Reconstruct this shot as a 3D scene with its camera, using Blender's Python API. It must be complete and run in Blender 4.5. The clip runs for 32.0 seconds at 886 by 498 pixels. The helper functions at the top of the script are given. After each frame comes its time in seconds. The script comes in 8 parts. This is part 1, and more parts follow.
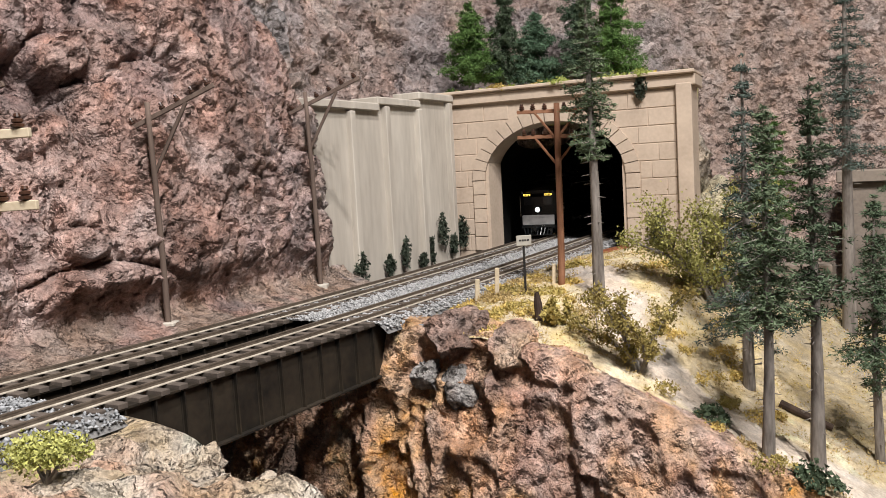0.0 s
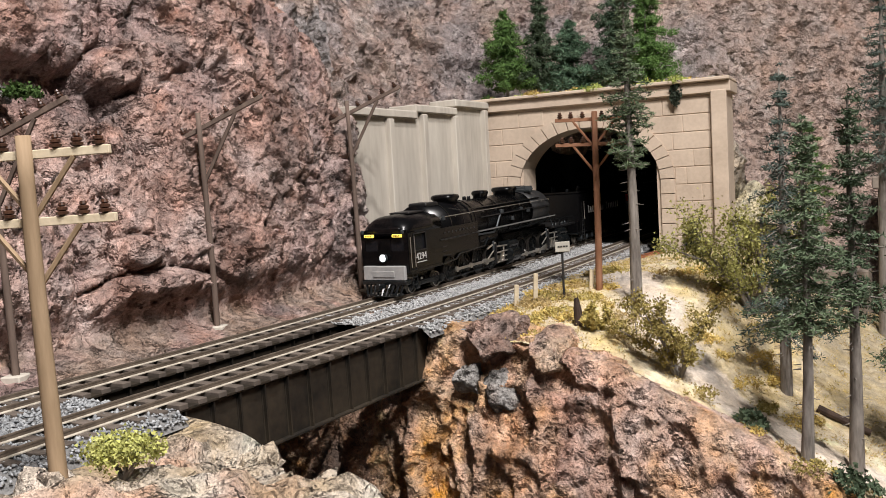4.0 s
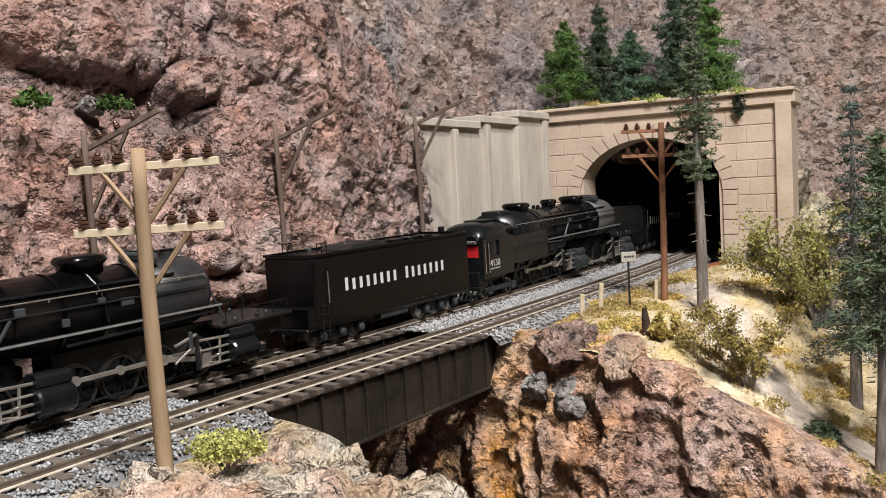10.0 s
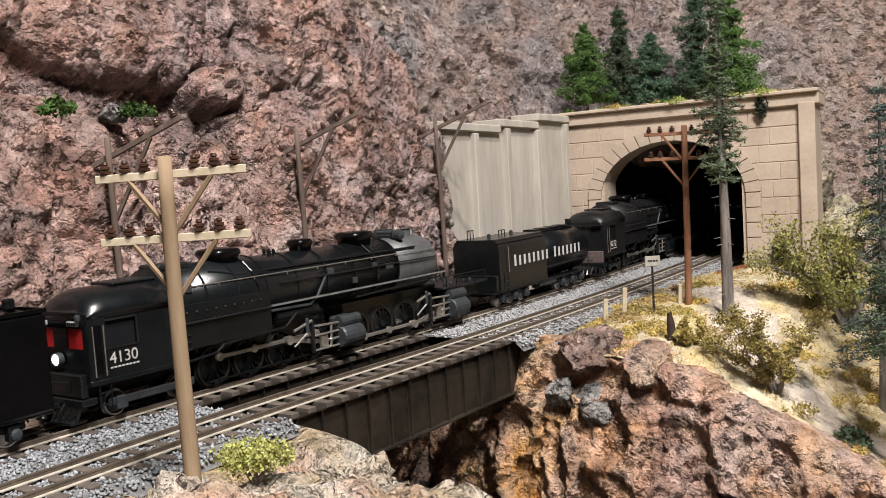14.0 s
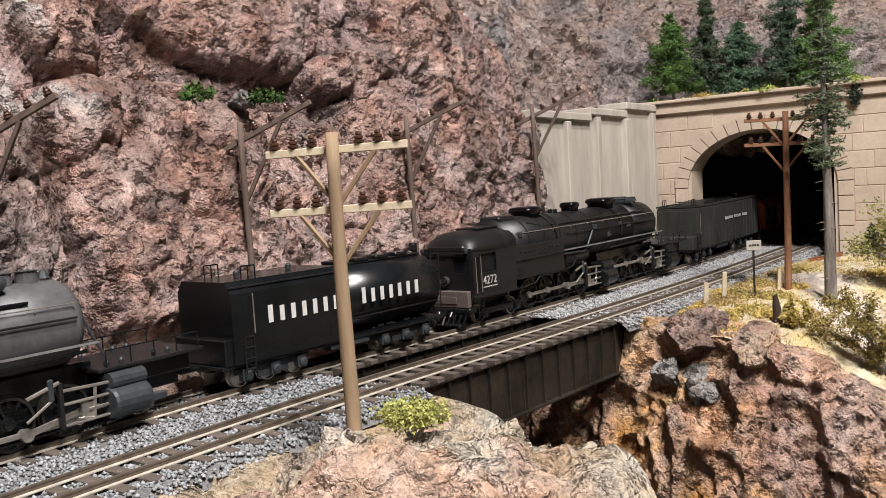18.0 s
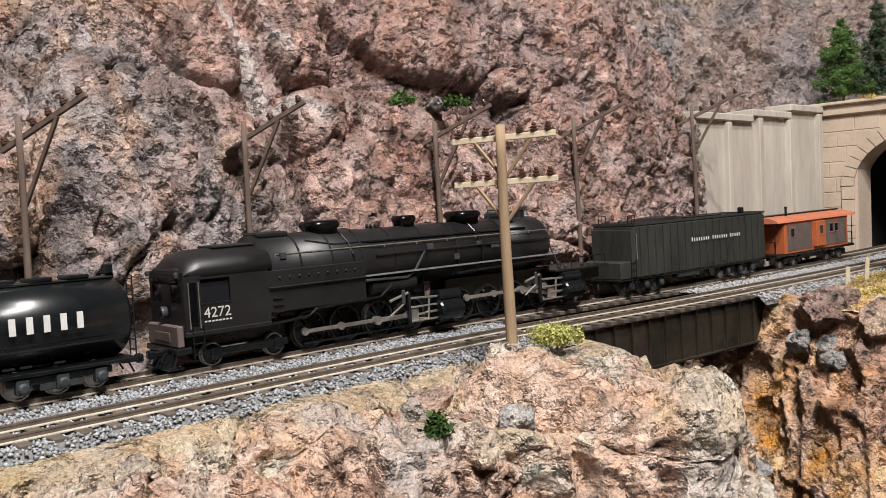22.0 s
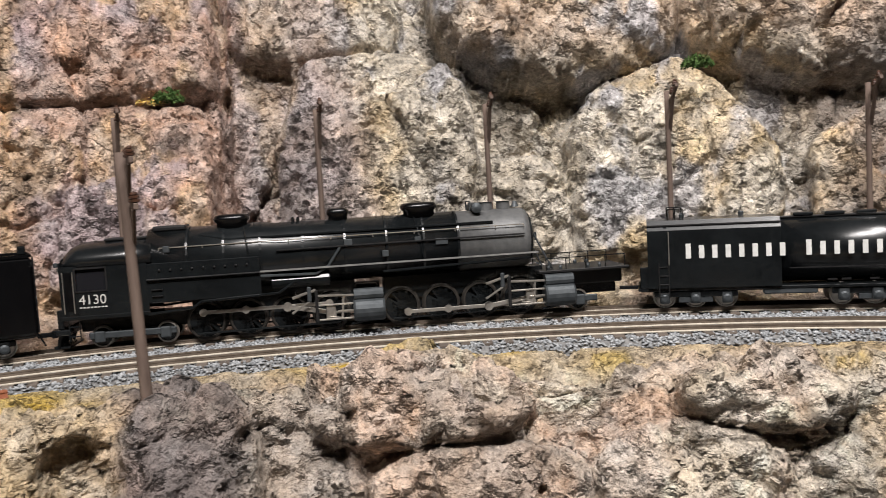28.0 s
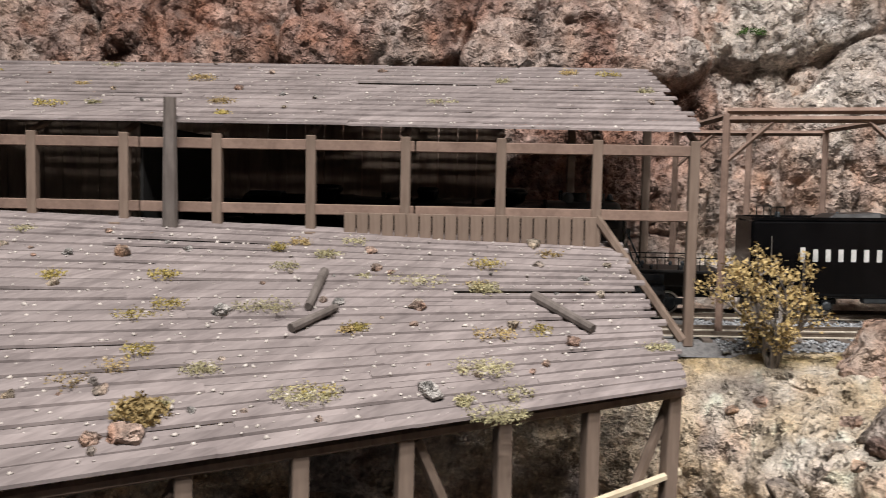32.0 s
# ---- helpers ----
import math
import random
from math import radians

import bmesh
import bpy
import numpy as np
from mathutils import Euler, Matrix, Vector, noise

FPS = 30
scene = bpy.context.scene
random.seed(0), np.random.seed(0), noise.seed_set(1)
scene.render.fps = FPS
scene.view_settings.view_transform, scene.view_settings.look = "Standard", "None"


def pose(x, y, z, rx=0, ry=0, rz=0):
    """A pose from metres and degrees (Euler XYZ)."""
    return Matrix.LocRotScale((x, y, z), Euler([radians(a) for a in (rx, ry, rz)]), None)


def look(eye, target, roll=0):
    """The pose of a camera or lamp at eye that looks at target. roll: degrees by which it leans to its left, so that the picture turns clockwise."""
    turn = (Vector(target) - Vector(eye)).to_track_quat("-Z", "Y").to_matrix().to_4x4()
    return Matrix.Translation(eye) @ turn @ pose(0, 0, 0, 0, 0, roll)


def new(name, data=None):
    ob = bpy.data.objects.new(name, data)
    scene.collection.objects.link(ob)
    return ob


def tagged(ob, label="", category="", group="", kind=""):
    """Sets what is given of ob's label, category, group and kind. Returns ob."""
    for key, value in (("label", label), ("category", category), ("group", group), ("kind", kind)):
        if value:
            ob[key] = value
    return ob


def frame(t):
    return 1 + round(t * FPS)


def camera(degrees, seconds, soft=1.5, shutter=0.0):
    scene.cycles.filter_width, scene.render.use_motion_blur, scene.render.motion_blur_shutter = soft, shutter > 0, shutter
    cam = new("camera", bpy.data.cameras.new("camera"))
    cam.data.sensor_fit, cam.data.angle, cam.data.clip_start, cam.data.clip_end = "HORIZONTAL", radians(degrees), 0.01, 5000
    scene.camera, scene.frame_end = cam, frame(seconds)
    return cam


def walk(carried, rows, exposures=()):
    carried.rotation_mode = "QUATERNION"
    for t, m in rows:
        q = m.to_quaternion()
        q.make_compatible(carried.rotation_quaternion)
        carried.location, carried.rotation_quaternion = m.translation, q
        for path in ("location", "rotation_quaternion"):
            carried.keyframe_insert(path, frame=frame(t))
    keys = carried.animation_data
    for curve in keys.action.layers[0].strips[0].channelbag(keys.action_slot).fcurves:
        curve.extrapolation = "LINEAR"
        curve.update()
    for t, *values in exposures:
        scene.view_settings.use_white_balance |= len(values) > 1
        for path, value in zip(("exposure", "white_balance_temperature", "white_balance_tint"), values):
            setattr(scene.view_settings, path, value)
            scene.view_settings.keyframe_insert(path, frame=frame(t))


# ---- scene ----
cam = camera(53.0, 32.0, soft=0.9, shutter=0.12)
METRES, EYE, TILT, LEAN, TURN = 1.0, 0.07, 0.0, 0.0, 0.0
ROWS = [
    (0.0, 0.0, 0.0, 0.0, -0.24, -4.42, 3.07),
    (0.5, -0.0006, 0.0009, -0.0004, -0.24, -4.4, 3.05),
    (1.0, -0.0031, 0.0008, 0.0009, -0.18, -4.44, 2.92),
    (1.5, -0.0054, -0.0034, 0.0029, 0.08, -4.45, 2.89),
    (2.0, -0.0071, -0.0046, 0.0015, 0.41, -4.33, 2.97),
    (2.5, -0.0055, -0.0062, 0.0024, 0.67, -4.33, 3.1),
    (3.0, -0.0061, -0.0084, 0.0023, 0.94, -4.23, 3.13),
    (3.5, -0.0069, -0.0097, 0.0031, 1.16, -4.13, 3.12),
    (5.5, -0.0105, -0.0153, 0.0027, 2.63, -4.25, 3.2),
    (6.0, -0.012, -0.0178, 0.002, 2.91, -4.18, 3.13),
    (6.5, -0.0145, -0.0209, 0.0028, 3.23, -4.08, 3.0),
    (7.0, -0.0167, -0.0235, 0.0025, 3.49, -3.96, 2.91),
    (7.5, -0.0164, -0.0239, 0.0017, 3.61, -3.91, 2.74),
    (8.0, -0.0181, -0.0242, 0.002, 3.76, -3.99, 2.58),
    (8.5, -0.0186, -0.0229, 0.0019, 3.94, -4.02, 2.56),
    (9.0, -0.0173, -0.0219, 0.0024, 4.1, -3.94, 2.63),
    (9.5, -0.0186, -0.0213, 0.0039, 4.24, -3.67, 2.75),
    (10.0, -0.0199, -0.0201, 0.0047, 4.44, -3.47, 2.82),
    (10.5, -0.0186, -0.019, 0.0049, 4.59, -3.29, 2.98),
    (11.0, -0.0173, -0.0171, 0.005, 4.72, -3.23, 3.14),
    (11.5, -0.02, -0.0138, 0.0043, 4.75, -3.3, 3.08),
    (12.0, -0.0208, -0.013, 0.0046, 4.93, -3.23, 3.07),
    (12.5, -0.0211, -0.014, 0.0045, 4.99, -3.21, 3.09),
    (13.0, -0.0216, -0.0153, 0.0053, 5.1, -3.26, 3.12),
    (13.5, -0.0226, -0.0169, 0.0059, 5.23, -3.2, 3.14),
    (14.0, -0.0235, -0.0178, 0.0058, 5.46, -3.21, 3.15),
    (14.5, -0.0248, -0.0196, 0.0058, 5.74, -3.14, 3.3),
    (16.5, -0.029, -0.0277, 0.0046, 7.52, -3.25, 3.2),
    (17.0, -0.0323, -0.0311, 0.0028, 8.17, -3.34, 3.06),
    (17.5, -0.0404, -0.0324, 0.0008, 8.67, -3.32, 3.04),
    (18.0, -0.0502, -0.0358, 0.0008, 9.01, -3.29, 3.06),
    (18.5, -0.0546, -0.0387, -0.0013, 9.22, -3.26, 2.61),
    (19.0, -0.0528, -0.0465, -0.0012, 9.48, -2.94, 2.21),
    (19.5, -0.0493, -0.0512, -0.0025, 10.47, -2.79, 2.29),
    (20.0, -0.0481, -0.0624, -0.0045, 11.74, -2.72, 2.38),
    (20.5, -0.0386, -0.0817, -0.0034, 13.5, -2.67, 2.52),
    (21.0, -0.0307, -0.0982, -0.0069, 15.88, -2.51, 2.71),
    (21.5, -0.025, -0.1108, -0.0103, 18.72, -2.33, 2.7),
    (22.0, -0.0154, -0.123, -0.0138, 21.3, -2.13, 2.38),
    (22.5, -0.0114, -0.1407, -0.0166, 24.91, -1.9, 2.36),
    (23.0, -0.018, -0.1625, -0.0207, 30.37, -1.61, 2.31),
    (23.5, -0.021, -0.1746, -0.0243, 35.07, -1.67, 2.38),
    (24.0, -0.0212, -0.1975, -0.0215, 39.86, -1.9, 2.81),
    (24.5, -0.0313, -0.2243, -0.0239, 44.72, -2.17, 2.74),
    (26.5, -0.0688, -0.3828, -0.0132, 63.63, -7.3, 4.51),
    (27.0, -0.0709, -0.4174, -0.011, 71.15, -5.97, 4.24),
    (27.5, -0.0691, -0.4517, -0.0097, 75.93, -4.48, 3.93),
    (28.0, -0.0609, -0.4886, -0.0082, 81.03, -3.89, 3.44),
    (28.5, -0.0519, -0.5276, -0.0063, 86.79, -3.64, 3.2),
    (29.0, -0.0327, -0.5595, -0.0049, 92.67, -3.29, 2.91),
    (29.5, -0.0142, -0.6033, -0.0116, 99.28, -3.24, 2.53),
    (30.0, 0.0066, -0.6537, -0.0076, 104.69, -3.58, 1.85),
    (30.5, 0.0261, -0.6908, -0.0118, 110.03, -3.6, 0.89),
    (31.0, 0.0507, -0.7305, -0.0125, 115.79, -4.04, 0.13),
    (31.5, 0.0735, -0.7655, -0.0147, 122.66, -4.14, -0.49),
    (32.0, 0.1032, -0.8047, -0.0193, 130.46, -4.15, -1.07),
]
walk(cam, [(t, pose(0, 0, EYE, TILT, LEAN, TURN) @ pose(METRES * x, METRES * y, METRES * z, 90 + pitch, roll, yaw)) for t, x, y, z, yaw, pitch, roll in ROWS])

# ---- light: a dim room lit by ceiling lamps over the layout ----
world = bpy.data.worlds.new("room_air")
scene.world = world
world.use_nodes = True
world.node_tree.nodes["Background"].inputs[0].default_value = (0.90, 0.92, 1.0, 1)
world.node_tree.nodes["Background"].inputs[1].default_value = 0.014


def ceiling_lamp(x, y, z, tx, ty, tz, power, size, warm):
    data = bpy.data.lights.new("ceiling_lamp", "AREA")
    data.shape, data.size, data.energy, data.color = "DISK", size, power, warm
    ob = new("ceiling_lamp", data)
    ob.matrix_world = look((x, y, z), (tx, ty, tz))
    return ob


WARM = (1.0, 0.95, 0.925)
for lx, ly, tx, ty, pw in ((0.14, -0.14, 0.06, 0.62, 14.8), (0.36, -0.22, -0.22, 0.30, 4.9), (0.42, -0.42, -0.40, -0.22, 13.5), (0.42, -0.64, -0.45, -0.64, 12.0), (0.48, -0.90, -0.25, -1.00, 7.0)):
    ceiling_lamp(lx, ly, 1.15, tx, ty, 0.0, pw, 0.055, WARM)

# ---- small mathematics ----
RNG = np.random.default_rng(7)


def hash3(i, j, k, seed=0):
    n = (i.astype(np.int64) * 73856093) ^ (j.astype(np.int64) * 19349663) ^ (k.astype(np.int64) * 83492791) ^ (seed * 2654435761)
    n = (n ^ (n >> 13)) * 1274126177 & 0x7FFFFFFF
    n = (n ^ (n >> 15)) * 668265263 & 0x7FFFFFFF
    return (n & 0xFFFFFF) / float(0x1000000)


def vnoise(p, seed=0):
    """Smooth value noise, -1 to 1, at the rows of p."""
    f = np.floor(p).astype(np.int64)
    t = p - f
    t = t * t * t * (t * (t * 6 - 15) + 10)
    out = 0
    for dx in (0, 1):
        for dy in (0, 1):
            for dz in (0, 1):
                w = (t[:, 0] if dx else 1 - t[:, 0]) * (t[:, 1] if dy else 1 - t[:, 1]) * (t[:, 2] if dz else 1 - t[:, 2])
                out = out + w * hash3(f[:, 0] + dx, f[:, 1] + dy, f[:, 2] + dz, seed)
    return out * 2 - 1


def fbm(p, octaves=4, seed=0, gain=0.5):
    a, s, out = 1.0, 0.0, 0
    for o in range(octaves):
        out = out + a * vnoise(p * 2 ** o + 7.3 * o, seed + o)
        s += a
        a *= gain
    return out / s


def cells(p, seed=0):
    """Worley noise: distance to the nearest and the second seed point, the nearest one's random number, and a random plane's height in its cell."""
    f = np.floor(p - .5).astype(np.int64)
    d1 = np.full(len(p), 9.0)
    d2 = np.full(len(p), 9.0)
    rid = np.zeros(len(p))
    off = np.zeros_like(p)
    for dx in (0, 1):
        for dy in (0, 1):
            for dz in (0, 1):
                i, j, k = f[:, 0] + dx, f[:, 1] + dy, f[:, 2] + dz
                q = np.stack([i + .1 + .8 * hash3(i, j, k, seed), j + .1 + .8 * hash3(i, j, k, seed + 1), k + .1 + .8 * hash3(i, j, k, seed + 2)], 1) - p
                d = np.sqrt((q * q).sum(1))
                near = d < d1
                d2 = np.where(near, d1, np.minimum(d2, d))
                rid = np.where(near, hash3(i, j, k, seed + 3), rid)
                off[near] = q[near]
                d1 = np.where(near, d, d1)
    tilt = off[:, 0] * np.sin(rid * 91.7) + off[:, 1] * np.sin(rid * 57.3 + 1) + off[:, 2] * (np.sin(rid * 37.1 + 2) - .5)
    return d1, d2, rid, tilt


def smooth(a, b, x):
    t = np.clip((x - a) / (b - a), 0, 1)
    return t * t * (3 - 2 * t)


# ---- the line of the two tracks ----
LINE = np.array([(.90, 2.19, .045), (.66, 1.75, .035), (.43, 1.33, .026), (.30, 1.09, .022), (.195, .90, .017), (.1435, .80, .0145), (.0917, .70, .0115), (.0365, .60, .008), (-.0207, .50, .005), (-.0796, .40, .002), (-.138, .30, 0), (-.192, .20, -.003), (-.2385, .10, -.005), (-.282, 0, -.006), (-.325, -.10, -.0055), (-.371, -.195, -.0045), (-.417, -.292, -.0035), (-.445, -.395, -.003), (-.456, -.50, -.003), (-.446, -.605, -.0035), (-.413, -.71, -.0045), (-.365, -.812, -.006), (-.308, -.902, -.008), (-.2534, -.9725, -.009), (-.1916, -1.051, -.009), (-.1298, -1.13, -.009), (-.068, -1.208, -.009), (.0247, -1.326, -.009), (.14, -1.47, -.009)])


def spline(c, n):
    c = np.asarray(c, float)
    p = np.vstack([2 * c[0] - c[1], c, 2 * c[-1] - c[-2]])
    out = []
    for i in range(1, len(p) - 2):
        t = np.arange(n)[:, None] / n
        a, b, d, e = p[i - 1], p[i], p[i + 1], p[i + 2]
        out.append(0.5 * (2 * b + (d - a) * t + (2 * a - 5 * b + 4 * d - e) * t ** 2 + (3 * b - a - 3 * d + e) * t ** 3))
    return np.vstack([*out, c[-1:]])


CENTRE = spline(LINE, 24)
for _ in range(60):
    CENTRE[1:-1] = (CENTRE[:-2] + 2 * CENTRE[1:-1] + CENTRE[2:]) / 4
TAN = np.gradient(CENTRE[:, :2], axis=0)
TAN /= np.linalg.norm(TAN, axis=1)[:, None]
OUT = np.stack([TAN[:, 1], -TAN[:, 0]], 1)
SPACING, GAUGE = 0.054, 0.0165


def side(d):
    """The line d metres outward (towards the rock) from the near track's centre."""
    q = CENTRE.copy()
    q[:, :2] += OUT * d
    return q


FAR = side(SPACING)
FAR_S = np.r_[0, np.cumsum(np.linalg.norm(np.diff(FAR[:, :2], axis=0), axis=1))]
FAR_S -= FAR_S[24]
NEAR_S = np.r_[0, np.cumsum(np.linalg.norm(np.diff(CENTRE[:, :2], axis=0), axis=1))]


def on_line(line, param, s):
    s = np.atleast_1d(s)
    return np.stack([np.interp(s, param, line[:, k]) for k in range(3)], 1)


def far_at(s):
    return Vector(on_line(FAR, FAR_S, s)[0])


def s_of_y(line, param, y):
    return float(np.interp(-y, -line[:, 1], param))


# ---- mesh helpers ----
def mesh_ob(name, verts, faces, mat, parent=None, label="", shade=False):
    me = bpy.data.meshes.new(name)
    if isinstance(faces, list):
        me.from_pydata(np.asarray(verts).tolist() if not isinstance(verts, list) else verts, [], faces)
    else:
        n, k = faces.shape
        me.vertices.add(len(verts))
        me.vertices.foreach_set("co", np.asarray(verts, np.float32).ravel())
        me.loops.add(n * k)
        me.loops.foreach_set("vertex_index", faces.astype(np.int32).ravel())
        me.polygons.add(n)
        me.polygons.foreach_set("loop_start", np.arange(0, n * k, k, dtype=np.int32))
        me.update(calc_edges=True)
    if mat:
        me.materials.append(mat)
    if shade:
        me.polygons.foreach_set("use_smooth", [True] * len(me.polygons))
    ob = new(name, me)
    if parent:
        ob.parent = parent
    if label:
        ob["label"] = label
    return ob


def part(name, bm, mat, parent=None, label="", shade=False):
    me = bpy.data.meshes.new(name)
    bm.to_mesh(me)
    bm.free()
    me.materials.append(mat)
    if shade:
        me.polygons.foreach_set("use_smooth", [True] * len(me.polygons))
    ob = new(name, me)
    if parent:
        ob.parent = parent
    if label:
        ob["label"] = label
    return ob


def share(name, ob, m, parent):
    """Another object on ob's mesh."""
    o = new(name, ob.data)
    o.matrix_basis = m
    o.parent = parent
    return o


def empty(name, m=None, **tags):
    ob = new(name)
    ob.empty_display_size = 0.01
    if m is not None:
        ob.matrix_basis = m
    return tagged(ob, **tags)


def box(bm, x0, x1, y0, y1, z0, z1, bevel=0.0, m=None):
    g = bmesh.ops.create_cube(bm, size=1.0)["verts"]
    for v in g:
        v.co = Vector((x0 + (v.co.x + 0.5) * (x1 - x0), y0 + (v.co.y + 0.5) * (y1 - y0), z0 + (v.co.z + 0.5) * (z1 - z0)))
    if bevel:
        es = list({e for v in g for e in v.link_edges})
        r = bmesh.ops.bevel(bm, geom=es, offset=bevel, segments=1, affect="EDGES")
        g = list({v for fc in r["faces"] for v in fc.verts} | {v for v in g if v.is_valid})
    if m is not None:
        bmesh.ops.transform(bm, matrix=m, verts=g)
    return g


def rod(bm, a, b, r0, r1=None, seg=8, caps=True):
    a, b = Vector(a), Vector(b)
    d = b - a
    q = d.to_track_quat("Z", "Y").to_matrix().to_4x4()
    r = bmesh.ops.create_cone(bm, cap_ends=caps, segments=seg, radius1=r0, radius2=r0 if r1 is None else r1, depth=d.length, matrix=Matrix.Translation((a + b) / 2) @ q)
    return r["verts"]


def lathe(bm, profile, axis_m=None, seg=20):
    """A turned body: profile of (radius, height) about z."""
    rings = []
    for r, z in profile:
        rings.append([bm.verts.new((r * math.cos(2 * math.pi * k / seg), r * math.sin(2 * math.pi * k / seg), z)) for k in range(seg)])
    for a, b in zip(rings, rings[1:]):
        for k in range(seg):
            bm.faces.new((a[k], a[(k + 1) % seg], b[(k + 1) % seg], b[k]))
    for ring, flip in ((rings[0], True), (rings[-1], False)):
        bm.faces.new(ring[::-1] if flip else ring)
    vs = [v for ring in rings for v in ring]
    if axis_m is not None:
        bmesh.ops.transform(bm, matrix=axis_m, verts=vs)
    return vs


def loft(bm, sections, closed=True, caps=True):
    rings = [[bm.verts.new(p) for p in s] for s in sections]
    n = len(rings[0])
    for a, b in zip(rings, rings[1:]):
        for k in range(n if closed else n - 1):
            bm.faces.new((a[k], a[(k + 1) % n], b[(k + 1) % n], b[k]))
    if caps and closed:
        bm.faces.new(rings[0][::-1])
        bm.faces.new(rings[-1])
    return rings


def grid_faces(nu, nv):
    i = np.arange(nu - 1)[:, None] * nv + np.arange(nv - 1)[None, :]
    i = i.ravel()
    return np.stack([i, i + nv, i + nv + 1, i + 1], 1)


def net(ctrl, nu, nv):
    """A smooth sheet through a small net of control points: rows run along u, the points in a row along v."""
    c = np.asarray(ctrl, float)

    def run(c, n):
        m = len(c)
        k = spline(c.reshape(m, -1), 16)
        seg = np.linalg.norm(np.diff(k.reshape(len(k), -1, 3), axis=0), axis=2).mean(1)
        s = np.r_[0, np.cumsum(seg)]
        t = np.linspace(0, s[-1], n)
        return np.stack([np.interp(t, s, k[:, q]) for q in range(k.shape[1])], 1).reshape(n, *c.shape[1:])
    a = run(c, nu)
    return run(a.transpose(1, 0, 2), nv).transpose(1, 0, 2)


def normals(g):
    du, dv = np.gradient(g, axis=0), np.gradient(g, axis=1)
    n = np.cross(du, dv)
    return n / (np.linalg.norm(n, axis=2)[..., None] + 1e-12)


def craggy(p, big=0.07, depth=1.0, seed=0, strata=(1.0, 1.0, 0.75)):
    """How far rock stands out at the rows of p, in metres: tilted broken planes at four sizes, wandering cracks and thin ledges."""
    q = p * np.asarray(strata)
    w = q + 0.009 * np.stack([fbm(q * 24, 3, seed + 40), fbm(q * 24, 3, seed + 50), fbm(q * 24, 3, seed + 60)], 1) + 0.0025 * np.stack([vnoise(q * 130, seed + 41), vnoise(q * 130, seed + 51), vnoise(q * 130, seed + 61)], 1)
    d1, d2, r, tl = cells(w / big, seed)
    h = 0.006 * (r - 0.5) + 0.008 * tl - 0.0035 * np.exp(-((d2 - d1) / 0.03) ** 2)
    d1, d2, r, tl = cells(w / (big * 0.42) + 5, seed + 10)
    h += 0.0020 * (r - 0.5) + 0.0046 * tl - 0.0012 * np.exp(-((d2 - d1) / 0.04) ** 2)
    d1, d2, r, tl = cells(w / (big * 0.18) + 9, seed + 20)
    h += 0.0010 * (r - 0.5) + 0.0024 * tl
    d1, d2, r, tl = cells(w / (big * 0.075) * np.array((1, 1, 1.5)) + 3, seed + 80)
    h += 0.0006 * (r - 0.5) + 0.0012 * tl
    led = q[:, 2] * 95 + 1.6 * fbm(q * 20, 2, seed + 70)
    h += 0.0012 * smooth(-.1, .5, fbm(q * 12, 2, seed + 71)) * (np.abs((led % 1.0) - .5) * 2 - .5)
    for f, a, k in ((34, .0048, 30), (78, .0024, 31), (165, .0010, 32)):
        h -= a * np.exp(-(vnoise(w * f, seed + k) / .10) ** 2) * smooth(-.25, .25, vnoise(q * f * .4, seed + k + 5))
    h += 0.0010 * fbm(q * 60, 2, seed + 33) - 0.0008 * np.abs(vnoise(q * 330, seed + 34))
    return h * depth


def tint(ob, col):
    """Stores the stone's base colour at each vertex."""
    at = ob.data.color_attributes.new("stone", "FLOAT_COLOR", "POINT")
    at.data.foreach_set("color", np.c_[col, np.ones(len(col))].astype(np.float32).ravel())


def mix3(a, b, t):
    return a + (np.asarray(b) - a) * t[:, None]


# ---- materials ----
def material(name):
    m = bpy.data.materials.new(name)
    m.use_nodes = True
    nt = m.node_tree
    return m, nt, nt.nodes, nt.links, nt.nodes["Principled BSDF"]


